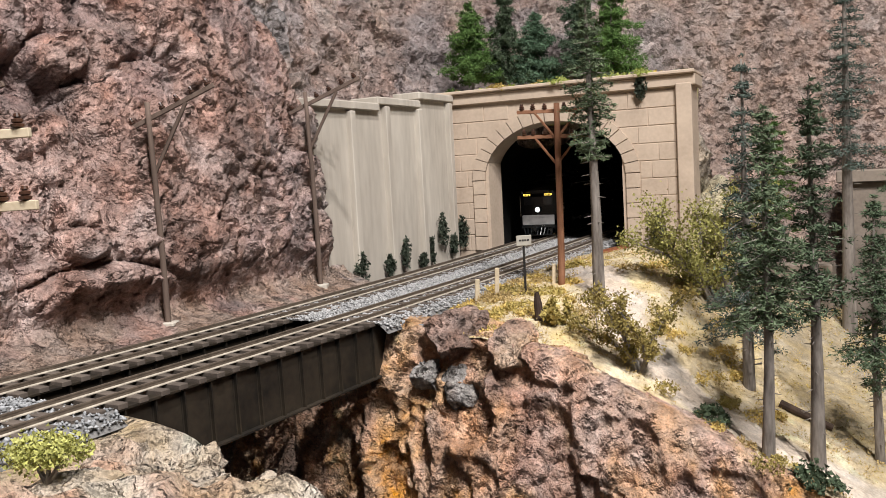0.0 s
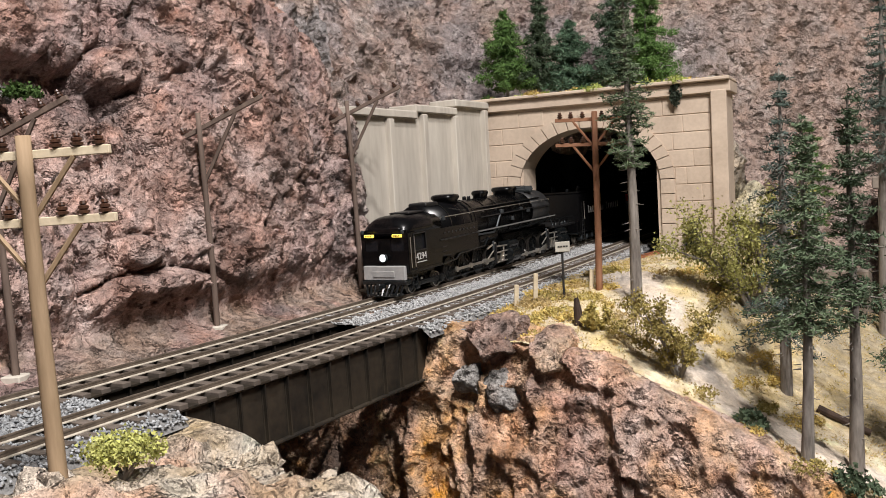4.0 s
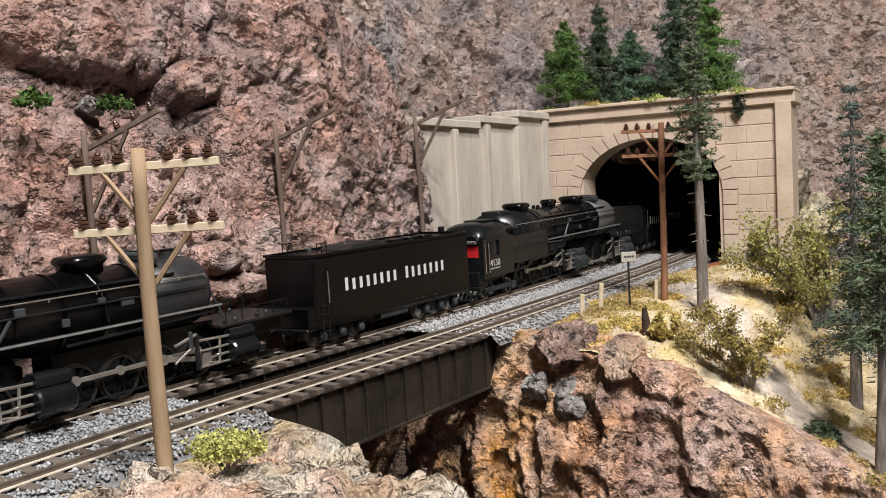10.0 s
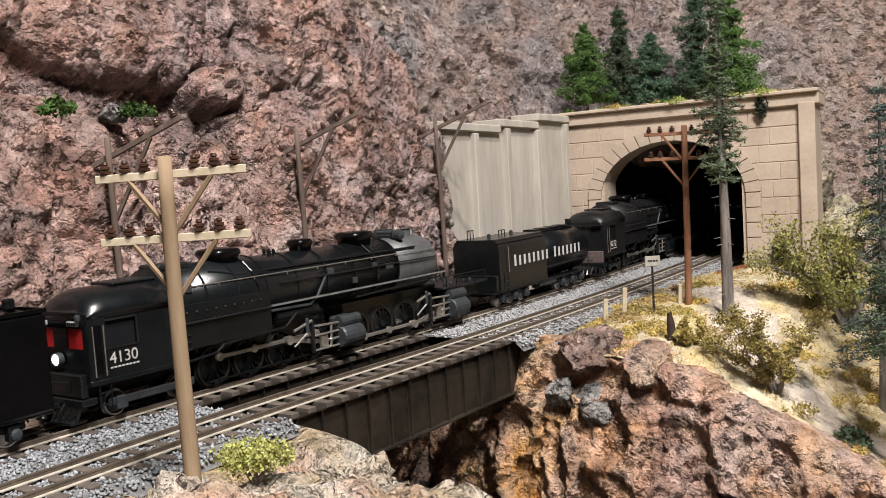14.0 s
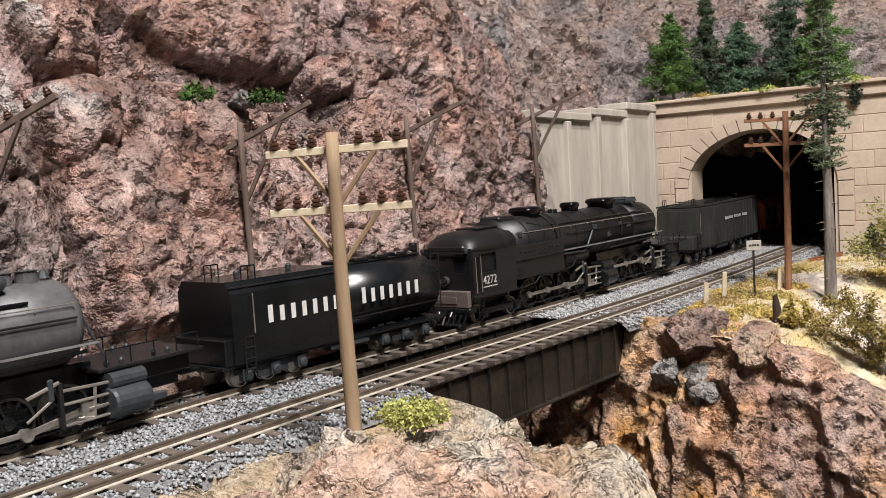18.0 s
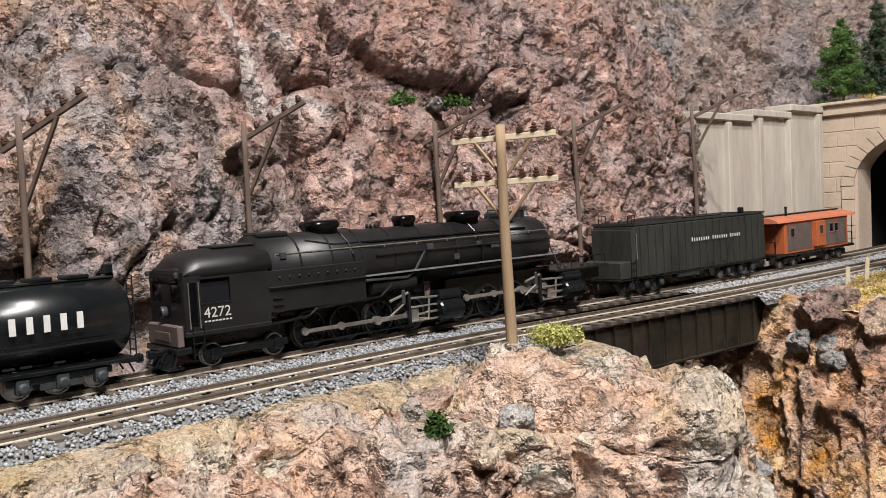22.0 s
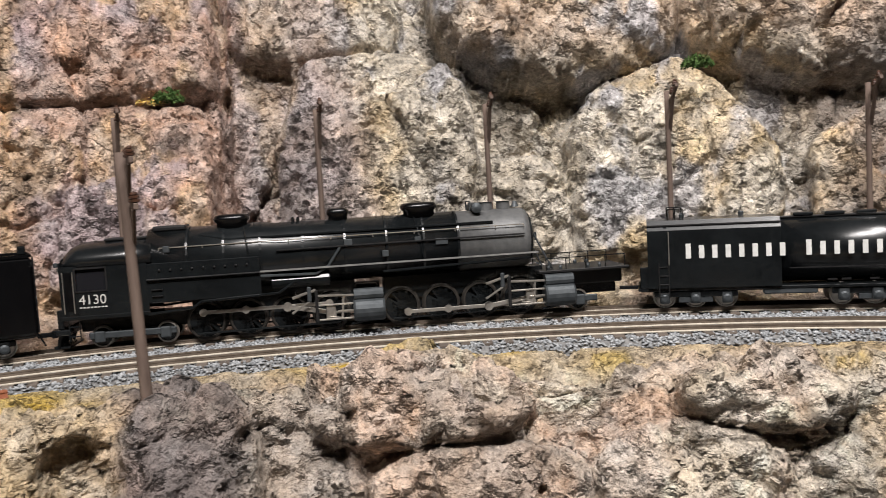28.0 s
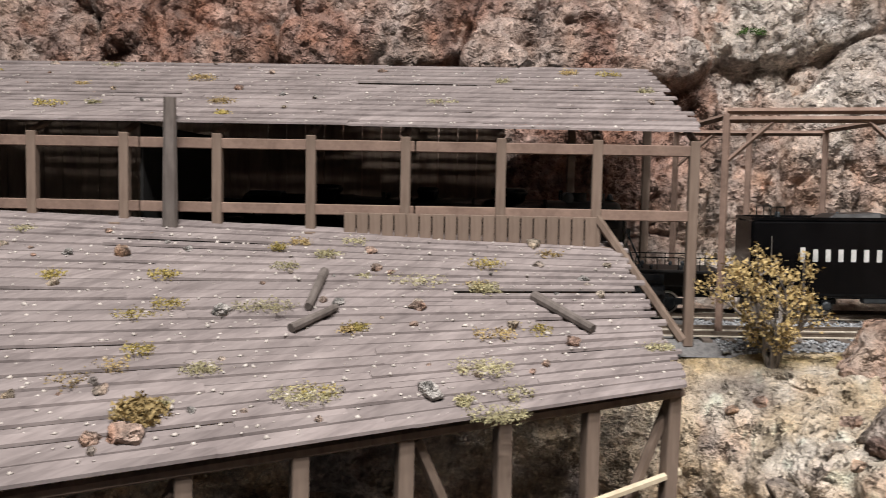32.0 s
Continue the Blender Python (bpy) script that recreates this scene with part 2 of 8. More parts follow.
def surface(name, c1, c2, scale=60.0, rough=0.8, bump=0.3, metal=0.0, fine=400.0, spec=0.3, per=0.0, stretch=(1, 1, 1), edge=0.5, dist=0.0006):
    """Two colours mixed by coarse and fine noise at real size, with fine relief. per: how far pieces differ."""
    m, nt, nodes, links, b = material(name)
    tc = nodes.new("ShaderNodeTexCoord")
    mp = nodes.new("ShaderNodeMapping")
    mp.inputs["Scale"].default_value = stretch
    links.new(tc.outputs["Object"], mp.inputs[0])
    n1 = nodes.new("ShaderNodeTexNoise")
    n1.inputs["Scale"].default_value, n1.inputs["Detail"].default_value, n1.inputs["Roughness"].default_value = scale, 6, 0.62
    n2 = nodes.new("ShaderNodeTexNoise")
    n2.inputs["Scale"].default_value, n2.inputs["Detail"].default_value = fine, 4
    links.new(mp.outputs[0], n1.inputs[0])
    links.new(mp.outputs[0], n2.inputs[0])
    add = nodes.new("ShaderNodeMath")
    add.operation = "MULTIPLY_ADD"
    add.inputs[1].default_value = 0.45
    links.new(n2.outputs[0], add.inputs[0])
    links.new(n1.outputs[0], add.inputs[2])
    ramp = nodes.new("ShaderNodeMapRange")
    ramp.inputs["From Min"].default_value, ramp.inputs["From Max"].default_value = 0.72 - 0.5 * edge, 0.72 + 0.5 * edge
    links.new(add.outputs[0], ramp.inputs[0])
    mx = nodes.new("ShaderNodeMix")
    mx.data_type = "RGBA"
    mx.inputs[6].default_value, mx.inputs[7].default_value = (*c1, 1), (*c2, 1)
    links.new(ramp.outputs[0], mx.inputs[0])
    colour = mx.outputs[2]
    if per:
        oi = nodes.new("ShaderNodeObjectInfo")
        gi = nodes.new("ShaderNodeNewGeometry")
        ad = nodes.new("ShaderNodeMath")
        ad.operation = "ADD"
        links.new(oi.outputs["Random"], ad.inputs[0])
        links.new(gi.outputs["Random Per Island"], ad.inputs[1])
        mr = nodes.new("ShaderNodeMapRange")
        mr.inputs["From Max"].default_value = 2.0
        mr.inputs["To Min"].default_value, mr.inputs["To Max"].default_value = 1 - per, 1 + per
        links.new(ad.outputs[0], mr.inputs[0])
        hs = nodes.new("ShaderNodeHueSaturation")
        links.new(mr.outputs[0], hs.inputs["Value"])
        links.new(colour, hs.inputs["Color"])
        colour = hs.outputs[0]
    links.new(colour, b.inputs["Base Color"])
    b.inputs["Roughness"].default_value, b.inputs["Metallic"].default_value = rough, metal
    b.inputs["Specular IOR Level"].default_value = spec
    if bump:
        bp = nodes.new("ShaderNodeBump")
        bp.inputs["Strength"].default_value, bp.inputs["Distance"].default_value = bump, dist
        links.new(add.outputs[0], bp.inputs["Height"])
        links.new(bp.outputs[0], b.inputs["Normal"])
    return m


def stone_material(name, bump=1.0, cracked=1.0):
    """Painted plaster rock: its base colour lies on the mesh; grain, specks and fine broken relief are added here."""
    m, nt, nodes, links, b = material(name)
    at = nodes.new("ShaderNodeAttribute")
    at.attribute_name = "stone"
    tc = nodes.new("ShaderNodeTexCoord")

    def noise_tex(scale, detail, rough, kind="FBM"):
        n = nodes.new("ShaderNodeTexNoise")
        n.noise_type = kind
        n.inputs["Scale"].default_value, n.inputs["Detail"].default_value, n.inputs["Roughness"].default_value = scale, detail, rough
        links.new(tc.outputs["Object"], n.inputs[0])
        return n

    def span(src, f0, f1, t0, t1):
        r = nodes.new("ShaderNodeMapRange")
        for k, v in zip(("From Min", "From Max", "To Min", "To Max"), (f0, f1, t0, t1)):
            r.inputs[k].default_value = v
        links.new(src, r.inputs[0])
        return r.outputs[0]

    def calc(op, x, y):
        n = nodes.new("ShaderNodeMath")
        n.operation = op
        for k, v in enumerate((x, y)):
            if isinstance(v, float):
                n.inputs[k].default_value = v
            else:
                links.new(v, n.inputs[k])
        return n.outputs[0]
    coarse, fine, speck = noise_tex(110, 8, .72), noise_tex(420, 6, .75), noise_tex(1100, 2, .5)
    value = calc("MULTIPLY", calc("MULTIPLY", span(coarse.outputs[0], .32, .68, .74, 1.28), span(fine.outputs[0], .32, .68, .82, 1.18)), span(speck.outputs[0], .35, .65, .88, 1.12))
    # wandering cracks, coloured darker than the stone round them
    def cracks(scale, thin):
        off = calc("ABSOLUTE", calc("SUBTRACT", noise_tex(scale, 5, .58).outputs[0], .5), 0.0)
        return calc("MULTIPLY", span(off, 0.0, thin, 1.0, 0.0), span(noise_tex(scale * .45, 2, .5).outputs[0], .44, .56, 0.0, 1.0))
    crack = calc("MULTIPLY", cracks(40.0, .016), cracked)
    hs = nodes.new("ShaderNodeHueSaturation")
    links.new(at.outputs["Color"], hs.inputs["Color"])
    links.new(calc("MULTIPLY", value, span(crack, 0.0, 1.0, 1.0, .68)), hs.inputs["Value"])
    links.new(span(noise_tex(60, 4, .6).outputs[0], .3, .7, .65, 1.15), hs.inputs["Saturation"])
    links.new(hs.outputs[0], b.inputs["Base Color"])
    b.inputs["Roughness"].default_value, b.inputs["Specular IOR Level"].default_value = 0.82, 0.22
    warp = nodes.new("ShaderNodeVectorMath")
    warp.operation = "MULTIPLY_ADD"
    warp.inputs[1].default_value = (.008, .008, .008)
    links.new(noise_tex(160, 3, .6).outputs["Color"], warp.inputs[0])
    links.new(tc.outputs["Object"], warp.inputs[2])

    def chips(scale, steep):
        # broken facets: each cell tilts its own way
        big = nodes.new("ShaderNodeVectorMath")
        big.operation = "MULTIPLY"
        big.inputs[1].default_value = (scale, scale, scale * 1.5)
        links.new(warp.outputs[0], big.inputs[0])
        vo = nodes.new("ShaderNodeTexVoronoi")
        vo.inputs["Scale"].default_value = 1.0
        links.new(big.outputs[0], vo.inputs["Vector"])
        off = nodes.new("ShaderNodeVectorMath")
        off.operation = "SUBTRACT"
        links.new(big.outputs[0], off.inputs[0])
        links.new(vo.outputs["Position"], off.inputs[1])
        way = nodes.new("ShaderNodeVectorMath")
        way.operation = "SUBTRACT"
        links.new(vo.outputs["Color"], way.inputs[0])
        way.inputs[1].default_value = (.5, .5, .5)
        dot = nodes.new("ShaderNodeVectorMath")
        dot.operation = "DOT_PRODUCT"
        links.new(off.outputs[0], dot.inputs[0])
        links.new(way.outputs[0], dot.inputs[1])
        return calc("MULTIPLY", dot.outputs["Value"], steep / scale)
    crease = noise_tex(170, 5, .62, "RIDGED_MULTIFRACTAL")
    crease.normalize = True
    grain = calc("ADD", calc("MULTIPLY", calc("ADD", coarse.outputs[0], calc("MULTIPLY", fine.outputs[0], .45)), .0026), calc("MULTIPLY", crease.outputs[0], .0007))
    height = calc("SUBTRACT", calc("ADD", grain, calc("ADD", calc("ADD", chips(75.0, .9), chips(170.0, 1.5)), chips(430.0, .9))), calc("MULTIPLY", crack, .0010))
    bp = nodes.new("ShaderNodeBump")
    bp.inputs["Strength"].default_value, bp.inputs["Distance"].default_value = bump, 1.7
    links.new(height, bp.inputs["Height"])
    links.new(bp.outputs[0], b.inputs["Normal"])
    return m


STONE = stone_material("painted_plaster_rock")
SOIL = stone_material("sandy_soil", .3, 0.0)
CONCRETE = surface("aged_concrete", (0.34, 0.305, 0.26), (0.58, 0.54, 0.47), 38, 0.9, 0.2, fine=300, stretch=(1, 1, 0.13), edge=0.62)
PORTAL = surface("tan_portal_stone", (0.42, 0.335, 0.26), (0.58, 0.475, 0.375), 26, 0.9, 0.2, fine=350, per=0.06)
# near-black for the tunnel bores and the sheet inside the shed
NEAR_BLACK = surface("near_black_interior", (0.008, 0.008, 0.008), (0.02, 0.019, 0.018), 40, 0.95, 0.2)
GIRDER = surface("weathered_black_girder", (0.010, 0.009, 0.008), (0.042, 0.033, 0.023), 45, 0.55, 0.15, fine=300, metal=0.2)
TIE = surface("creosoted_tie", (0.055, 0.045, 0.038), (0.145, 0.118, 0.098), 180, 0.85, 0.4, fine=900, per=0.35, stretch=(0.3, 1, 1))
RAIL_FOOT = surface("bright_rail_foot", (0.36, 0.32, 0.26), (0.60, 0.55, 0.46), 200, 0.45, 0.05, metal=0.2, spec=0.5)
RAIL = surface("dull_brown_rail", (0.085, 0.066, 0.05), (0.17, 0.135, 0.105), 150, 0.6, 0.1, metal=0.2)
BALLAST = surface("crushed_grey_ballast", (0.13, 0.14, 0.15), (0.42, 0.43, 0.44), 350, 0.85, 0.3, fine=1500, per=0.65)
BALLAST_PALE = surface("pale_grey_ballast", (0.16, 0.165, 0.17), (0.46, 0.46, 0.455), 350, 0.85, 0.3, fine=1500, per=0.6)
BED = surface("grey_ballast_bed", (0.09, 0.09, 0.09), (0.22, 0.215, 0.21), 500, 0.9, 0.6, fine=1600)

# ---- rock: the wall behind the tracks ----
PINK, BROWN, GREY, PALE, TANROCK, RED, OCHRE, UMBER = (np.array(c) for c in ((.395, .245, .20), (.24, .145, .105), (.27, .245, .235), (.55, .49, .40), (.46, .34, .225), (.37, .18, .12), (.50, .33, .13), (.12, .09, .075)))


def rock_colour(p, base, second, third, seed, dark=0.5):
    """Washes of three stone colours over one another with dark stains, by noise at two scales."""
    n = len(p)
    c = np.repeat(np.asarray(base, float)[None, :], n, 0) if np.ndim(base) == 1 else base.copy()
    a = smooth(0.0, 0.32, fbm(p * 15, 4, seed) + 0.08)
    c = mix3(c, second, a) if np.ndim(second) == 1 else c + (second - c) * a[:, None]
    b = smooth(0.06, 0.30, fbm(p * np.array((34, 34, 22)), 4, seed + 7))
    c = mix3(c, third, b * 0.8) if np.ndim(third) == 1 else c + (third - c) * (b * 0.8)[:, None]
    s = smooth(0.12, 0.40, fbm(p * np.array((60, 60, 24)), 4, seed + 15))
    c = c * (1 - min(.8, dark * 1.1) * s)[:, None]
    hi = smooth(0.15, 0.45, fbm(p * 120, 3, seed + 25))
    return np.clip(c * (1.06 + 0.42 * hi)[:, None], 0.01, 0.85)


def forms(g, spots, axis=1, gap=.0060):
    """The great blocks and boulders of a sheet: (y, z, half width, half height, depth, power). Where two meet, the deeper one stands before the other with a crevice between."""
    p = g.reshape(-1, 3)
    wob = 1 + 0.13 * fbm(p * 26, 3, 417)
    first, second = np.zeros(len(p)), np.full(len(p), -1.0)
    for y, z, ry, rz, depth, power in spots:
        d = (np.abs((p[:, axis] - y) / ry) ** power + np.abs((p[:, 2] - z) / rz) ** power) ** (1 / power) * wob
        h = depth * np.where(d < 1, np.clip(1 - d ** (3.0 if power <= 2 else 6.0), 0, 1) ** .55, -.25 * np.clip(d - 1, 0, 1))
        second = np.maximum(second, np.minimum(first, h))
        first = np.maximum(first, h)
    return first - gap * np.exp(-((first - second) / .0028) ** 2)


WALL = ((.60, .058), (.565, .050), (.52, .048), (.46, .050), (.40, .054), (.34, .056), (.28, .060), (.20, .062), (.10, .066), (.0, .066), (-.10, .064), (-.20, .060), (-.30, .058), (-.40, .058), (-.50, .062), (-.60, .066), (-.70, .068), (-.80, .070), (-.88, .070), (-.95, .066), (-1.02, .062), (-1.10, .062), (-1.20, .064), (-1.30, .068), (-1.42, .075))
rows = []
for y, w in WALL:
    s = s_of_y(FAR, FAR_S, y)
    i = int(np.argmin(abs(FAR_S - s)))
    p, o = FAR[i], OUT[i]
    lean = 0.03 if y > .3 else 0.04
    rows.append([(p[0] + o[0] * d, p[1] + o[1] * d, p[2] + z) for d, z in ((.012, -.006), (w - .026, -.003), (w - .008, .004), (w, .02), (w + .004, .06), (w + lean * .4, .11), (w + lean, .18), (w + lean * 2.0, .26), (w + lean * 2.5, .31))])
g = net(rows, 1850, 275)
nrm = -normals(g)
flat = g.reshape(-1, 3)
BY_PORTAL = ((.415, .186, .062, .046, .012, 2.3), (.484, .167, .015, .015, .015, 2), (.463, .143, .019, .016, .016, 2), (.530, .085, .078, .135, .017, 3.4), (.449, .012, .044, .026, .020, 2.2), (.437, .047, .011, .010, .020, 2), (.36, .055, .049, .078, .022, 7), (.430, .070, .022, .056, .010, 4), (.334, .172, .015, .038, .012, 4))
BY_BEND = ((.244, .052, .062, .088, .030, 2.6), (.285, .19, .020, .060, .010, 4), (.155, .095, .042, .055, .016, 3), (.135, .020, .035, .026, .014, 2.4), (.105, .172, .055, .045, .020, 4), (.060, .050, .046, .052, .015, 3), (.010, .145, .048, .050, .018, 3.5), (-.035, .055, .046, .055, .014, 3), (-.095, .050, .040, .060, .014, 3), (-.115, .135, .035, .050, .012, 3))
BY_LEDGE = ((-.192, .160, .074, .056, .034, 2.4), (-.338, .174, .072, .064, .038, 2.3), (-.285, .050, .056, .074, .024, 2.3), (-.165, .045, .050, .052, .018, 2.6), (-.445, .065, .062, .082, .024, 2.6), (-.370, .036, .034, .042, .014, 3), (-.475, .178, .052, .046, .020, 3), (-.605, .058, .068, .062, .012, 7), (-.600, .165, .072, .046, .020, 6))
BY_SHED = ((-.695, .085, .028, .105, .014, 5), (-.745, .135, .040, .052, .026, 3.4), (-.835, .056, .054, .080, .026, 2.5), (-.775, .030, .030, .035, .014, 2.4), (-.875, .172, .060, .038, .020, 3), (-.950, .065, .036, .070, .020, 3), (-1.0, .172, .050, .048, .018, 3), (-1.08, .135, .06, .035, .020, 3), (-1.18, .15, .05, .040, .018, 3), (-1.27, .14, .05, .04, .018, 3))
SPOTS = BY_PORTAL + BY_BEND + BY_LEDGE + BY_SHED
CLEFTS = ((.308, .003, .9), (-.530, .0035, 1.2), (.09, .003, .5), (-.922, .003, .8))
fade = smooth(.006, .030, flat[:, 2] - np.interp(-flat[:, 1], -FAR[:, 1], FAR[:, 2]) + .004)
h = craggy(flat, 0.085, .95, 3) * (0.25 + 0.75 * fade)
h += forms(g, SPOTS) * (0.1 + 0.9 * fade)
for y, half, deep in CLEFTS:
    wave = y + 0.008 * fbm(flat * 14, 3, 77)
    h -= 0.016 * deep * np.exp(-((flat[:, 1] - wave) / half) ** 2) * fade
flat = flat + nrm.reshape(-1, 3) * h[:, None]
yy = flat[:, 1]
wob = yy + 0.03 * fbm(flat * 12, 3, 90)
base = np.repeat(PINK[None, :], len(flat), 0)
second = np.repeat(np.array((.47, .32, .275))[None, :], len(flat), 0)
third = np.repeat(np.array((.35, .24, .22))[None, :], len(flat), 0)


def region(a, b, c1, c2, c3, soft=.03):
    global base, second, third
    t = (smooth(a - soft, a + soft, wob) * smooth(b + soft, b - soft, wob))[:, None]
    base, second, third = base + (c1 - base) * t, second + (c2 - second) * t, third + (c3 - third) * t


region(.59, .8, np.array((.40, .31, .27)), np.array((.50, .44, .42)), np.array((.27, .25, .25)))
region(.10, .275, np.array((.39, .265, .215)), np.array((.31, .26, .25)), np.array((.48, .32, .23)))
region(-.08, .10, np.array((.36, .28, .22)), np.array((.42, .29, .18)), np.array((.25, .215, .21)))
region(-.20, -.08, np.array((.38, .34, .30)), np.array((.33, .23, .16)), np.array((.46, .43, .40)))
region(-.46, -.20, np.array((.58, .51, .41)), np.array((.60, .47, .30)), np.array((.46, .45, .47)))
region(-.52, -.46, np.array((.46, .38, .35)), np.array((.48, .42, .42)), np.array((.52, .40, .29)))
region(-.70, -.52, np.array((.53, .35, .26)), np.array((.47, .37, .37)), np.array((.58, .40, .24)))
region(-.95, -.70, np.array((.68, .56, .46)), np.array((.58, .49, .45)), np.array((.62, .45, .31)))
region(-1.05, -.93, np.array((.54, .41, .33)), np.array((.60, .52, .45)), np.array((.50, .33, .25)))
region(-1.6, -1.04, np.array((.36, .20, .145)), np.array((.46, .34, .28)), np.array((.31, .17, .125)))
boulders = smooth(.115, .15, flat[:, 2]) * smooth(-.42, -.38, yy) * smooth(-.15, -.2, yy)
base = mix3(base, (.50, .36, .26), boulders * .8)
second = mix3(second, (.56, .42, .30), boulders * .8)
col = rock_colour(flat, base, second, third, 21, 0.34)
streak = np.exp(-((yy - .312 - .006 * fbm(flat * 20, 3, 8)) / .005) ** 2) * smooth(.09, .13, flat[:, 2])
col = mix3(col, (.62, .58, .55), streak * .8)
soil = smooth(.016, .004, flat[:, 2] - np.interp(-yy, -FAR[:, 1], FAR[:, 2])) * smooth(-.2, .3, fbm(flat * 40, 3, 5) + .2)
col = mix3(col, (.40, .29, .22), soil * .8)
wall = tagged(mesh_ob("rock_wall", flat, grid_faces(*g.shape[:2])[:, ::-1], STONE, shade=True), "tall craggy pink and grey painted rock face behind the tracks", "rock", kind="structure")
tint(wall, col)


def rock_sheet(name, ctrl, nu, nv, seed, depth, big, colours, label, flip=1, calm=None, kind="structure", dark=.5, strata=(1.0, 1.0, .75), spots=(), axis=1, gap=.0060, mat=STONE):
    g = net(ctrl, nu, nv)
    n = flip * normals(g)
    p = g.reshape(-1, 3)
    h = craggy(p, big, depth, seed, strata)
    if spots:
        h += forms(g, spots, axis, gap)
    if calm is not None:
        h *= calm(p)
    p = p + n.reshape(-1, 3) * h[:, None]
    f = grid_faces(nu, nv)
    ob = tagged(mesh_ob(name, p, f if flip > 0 else f[:, ::-1], mat, shade=True), label, "rock", kind=kind)
    c = rock_colour(p, *colours, seed, dark)
    return ob, p, c


# the rim and cliff in front of the tracks: from the ballast's edge over the rim and down
def near_pt(y, d, dz):
    s = s_of_y(CENTRE, NEAR_S, y)
    i = int(np.argmin(abs(NEAR_S - s)))
    p, o = CENTRE[i], OUT[i]
    return np.array((p[0] - o[0] * d, p[1] - o[1] * d, p[2] + dz))


RIM = (((-.245, .395), (-.235, .375), -.05), ((-.185, .345), (-.17, .338), -.016), ((-.155, .315), (-.128, .318), -.008), ((-.135, .275), (-.088, .292), -.010))
rows = []
for (ix, iy), (rx, ry), z in RIM:
    d = np.array((rx - ix, ry - iy))
    d /= np.linalg.norm(d)
    d = np.array((.25, .97)) * .6 + d * .4
    rows.append([(ix, iy, -.010), ((ix + rx) / 2, (iy + ry) / 2, -.009), (rx, ry, z), (rx + d[0] * .008, ry + d[1] * .008, z - .02), (rx + d[0] * .014, ry + d[1] * .014, -.08), (rx + d[0] * .02, ry + d[1] * .02, -.15), (rx + d[0] * .04, ry + d[1] * .04, -.28)])
for y, rx, ry, z in ((.235, -.072, .262, -.012), (.215, -.058, .228, -.016), (.195, -.068, .196, -.018), (.175, -.105, .172, -.014), (.145, -.158, .142, -.010), (.10, -.200, .085, -.011), (.04, -.232, .020, -.012), (-.04, -.262, -.055, -.013), (-.12, -.298, -.130, -.012), (-.20, -.330, -.205, -.012), (-.28, -.358, -.285, -.009), (-.36, -.384, -.362, -.008), (-.44, -.398, -.44, -.007), (-.52, -.398, -.53, -.006), (-.57, -.378, -.585, -.006)):
    a = near_pt(y, .014, -.0095)
    r = np.array((rx, ry, a[2] + .0095 + z * .8))
    d = r[:2] - a[:2]
    d /= np.linalg.norm(d)
    rows.append([a, (*(a[:2] + d * .010), a[2] + .0040), r, (*(r[:2] + d * .012), r[2] - .018), (*(r[:2] + d * .022), r[2] - .06), (*(r[:2] + d * .034), r[2] - .12), (*(r[:2] + d * .06), r[2] - .27)])
for y, rx, ry in ((-.595, -.368, -.606), (-.62, -.342, -.628), (-.645, -.312, -.646), (-.668, -.280, -.664), (-.69, -.256, -.680)):
    a = near_pt(y, .014, -.0085)
    r = np.array((rx, ry, a[2] - .003))
    d = (r[:2] - a[:2]) / np.linalg.norm(r[:2] - a[:2])
    n = np.array((.53, .85))
    rows.append([a, (*(a[:2] + d * .012), a[2] + .004), r, (*(r[:2] + n * .008), r[2] - .016), (*(r[:2] + n * .014), r[2] - .06), (*(r[:2] + n * .020), r[2] - .12), (*(r[:2] + n * .035), r[2] - .24)])
for y, spread, drop in ((-.73, 1.0, .32), (-.80, 1.0, .30), (-.86, 1.0, .32), (-.92, .9, .36)):
    a = near_pt(y, .014, -.0085)
    i = int(np.argmin(abs(NEAR_S - s_of_y(CENTRE, NEAR_S, y))))
    d = -OUT[i] * .55 + np.array((.83, .1)) * .45
    d /= np.linalg.norm(d)
    steep = 1 - spread
    low = 1.0 if y > -.78 else .5
    rows.append([a, (*(a[:2] + d * .012), a[2] + .003), (*(a[:2] + d * .042), a[2] - .003), (*(a[:2] + d * (.06 + .03 * spread)), a[2] - .018 * low - .012 * steep), (*(a[:2] + d * (.075 + .075 * spread)), a[2] - .045 * low - .03 * steep), (*(a[:2] + d * (.09 + .14 * spread)), a[2] - .09 * low - .04 * steep), (*(a[:2] + d * (.12 + .22 * spread)), a[2] - .24)])
for y in (-1.0, -1.08, -1.18, -1.30, -1.42):
    a = near_pt(y, .014, -.0085)
    d = -OUT[int(np.argmin(abs(NEAR_S - s_of_y(CENTRE, NEAR_S, y))))]
    rows.append([a, (*(a[:2] + d * .006), a[2] - .002), (*(a[:2] + d * .014), a[2] - .012), (*(a[:2] + d * .020), a[2] - .05), (*(a[:2] + d * .028), a[2] - .09), (*(a[:2] + d * .045), a[2] - .14), (*(a[:2] + d * .10), a[2] - .24)])


def rim_calm(p):
    d = np.sqrt(((p[:, None, :2] - CENTRE[None, ::8, :2]) ** 2).sum(2)).min(1)
    under = p[:, 1] > .29
    gentle = 1 - .62 * smooth(-.56, -.66, p[:, 1]) * smooth(-.075, -.02, p[:, 2])
    return np.where(under, smooth(-.006, -.03, p[:, 2]), smooth(.022, .044, d)) * gentle


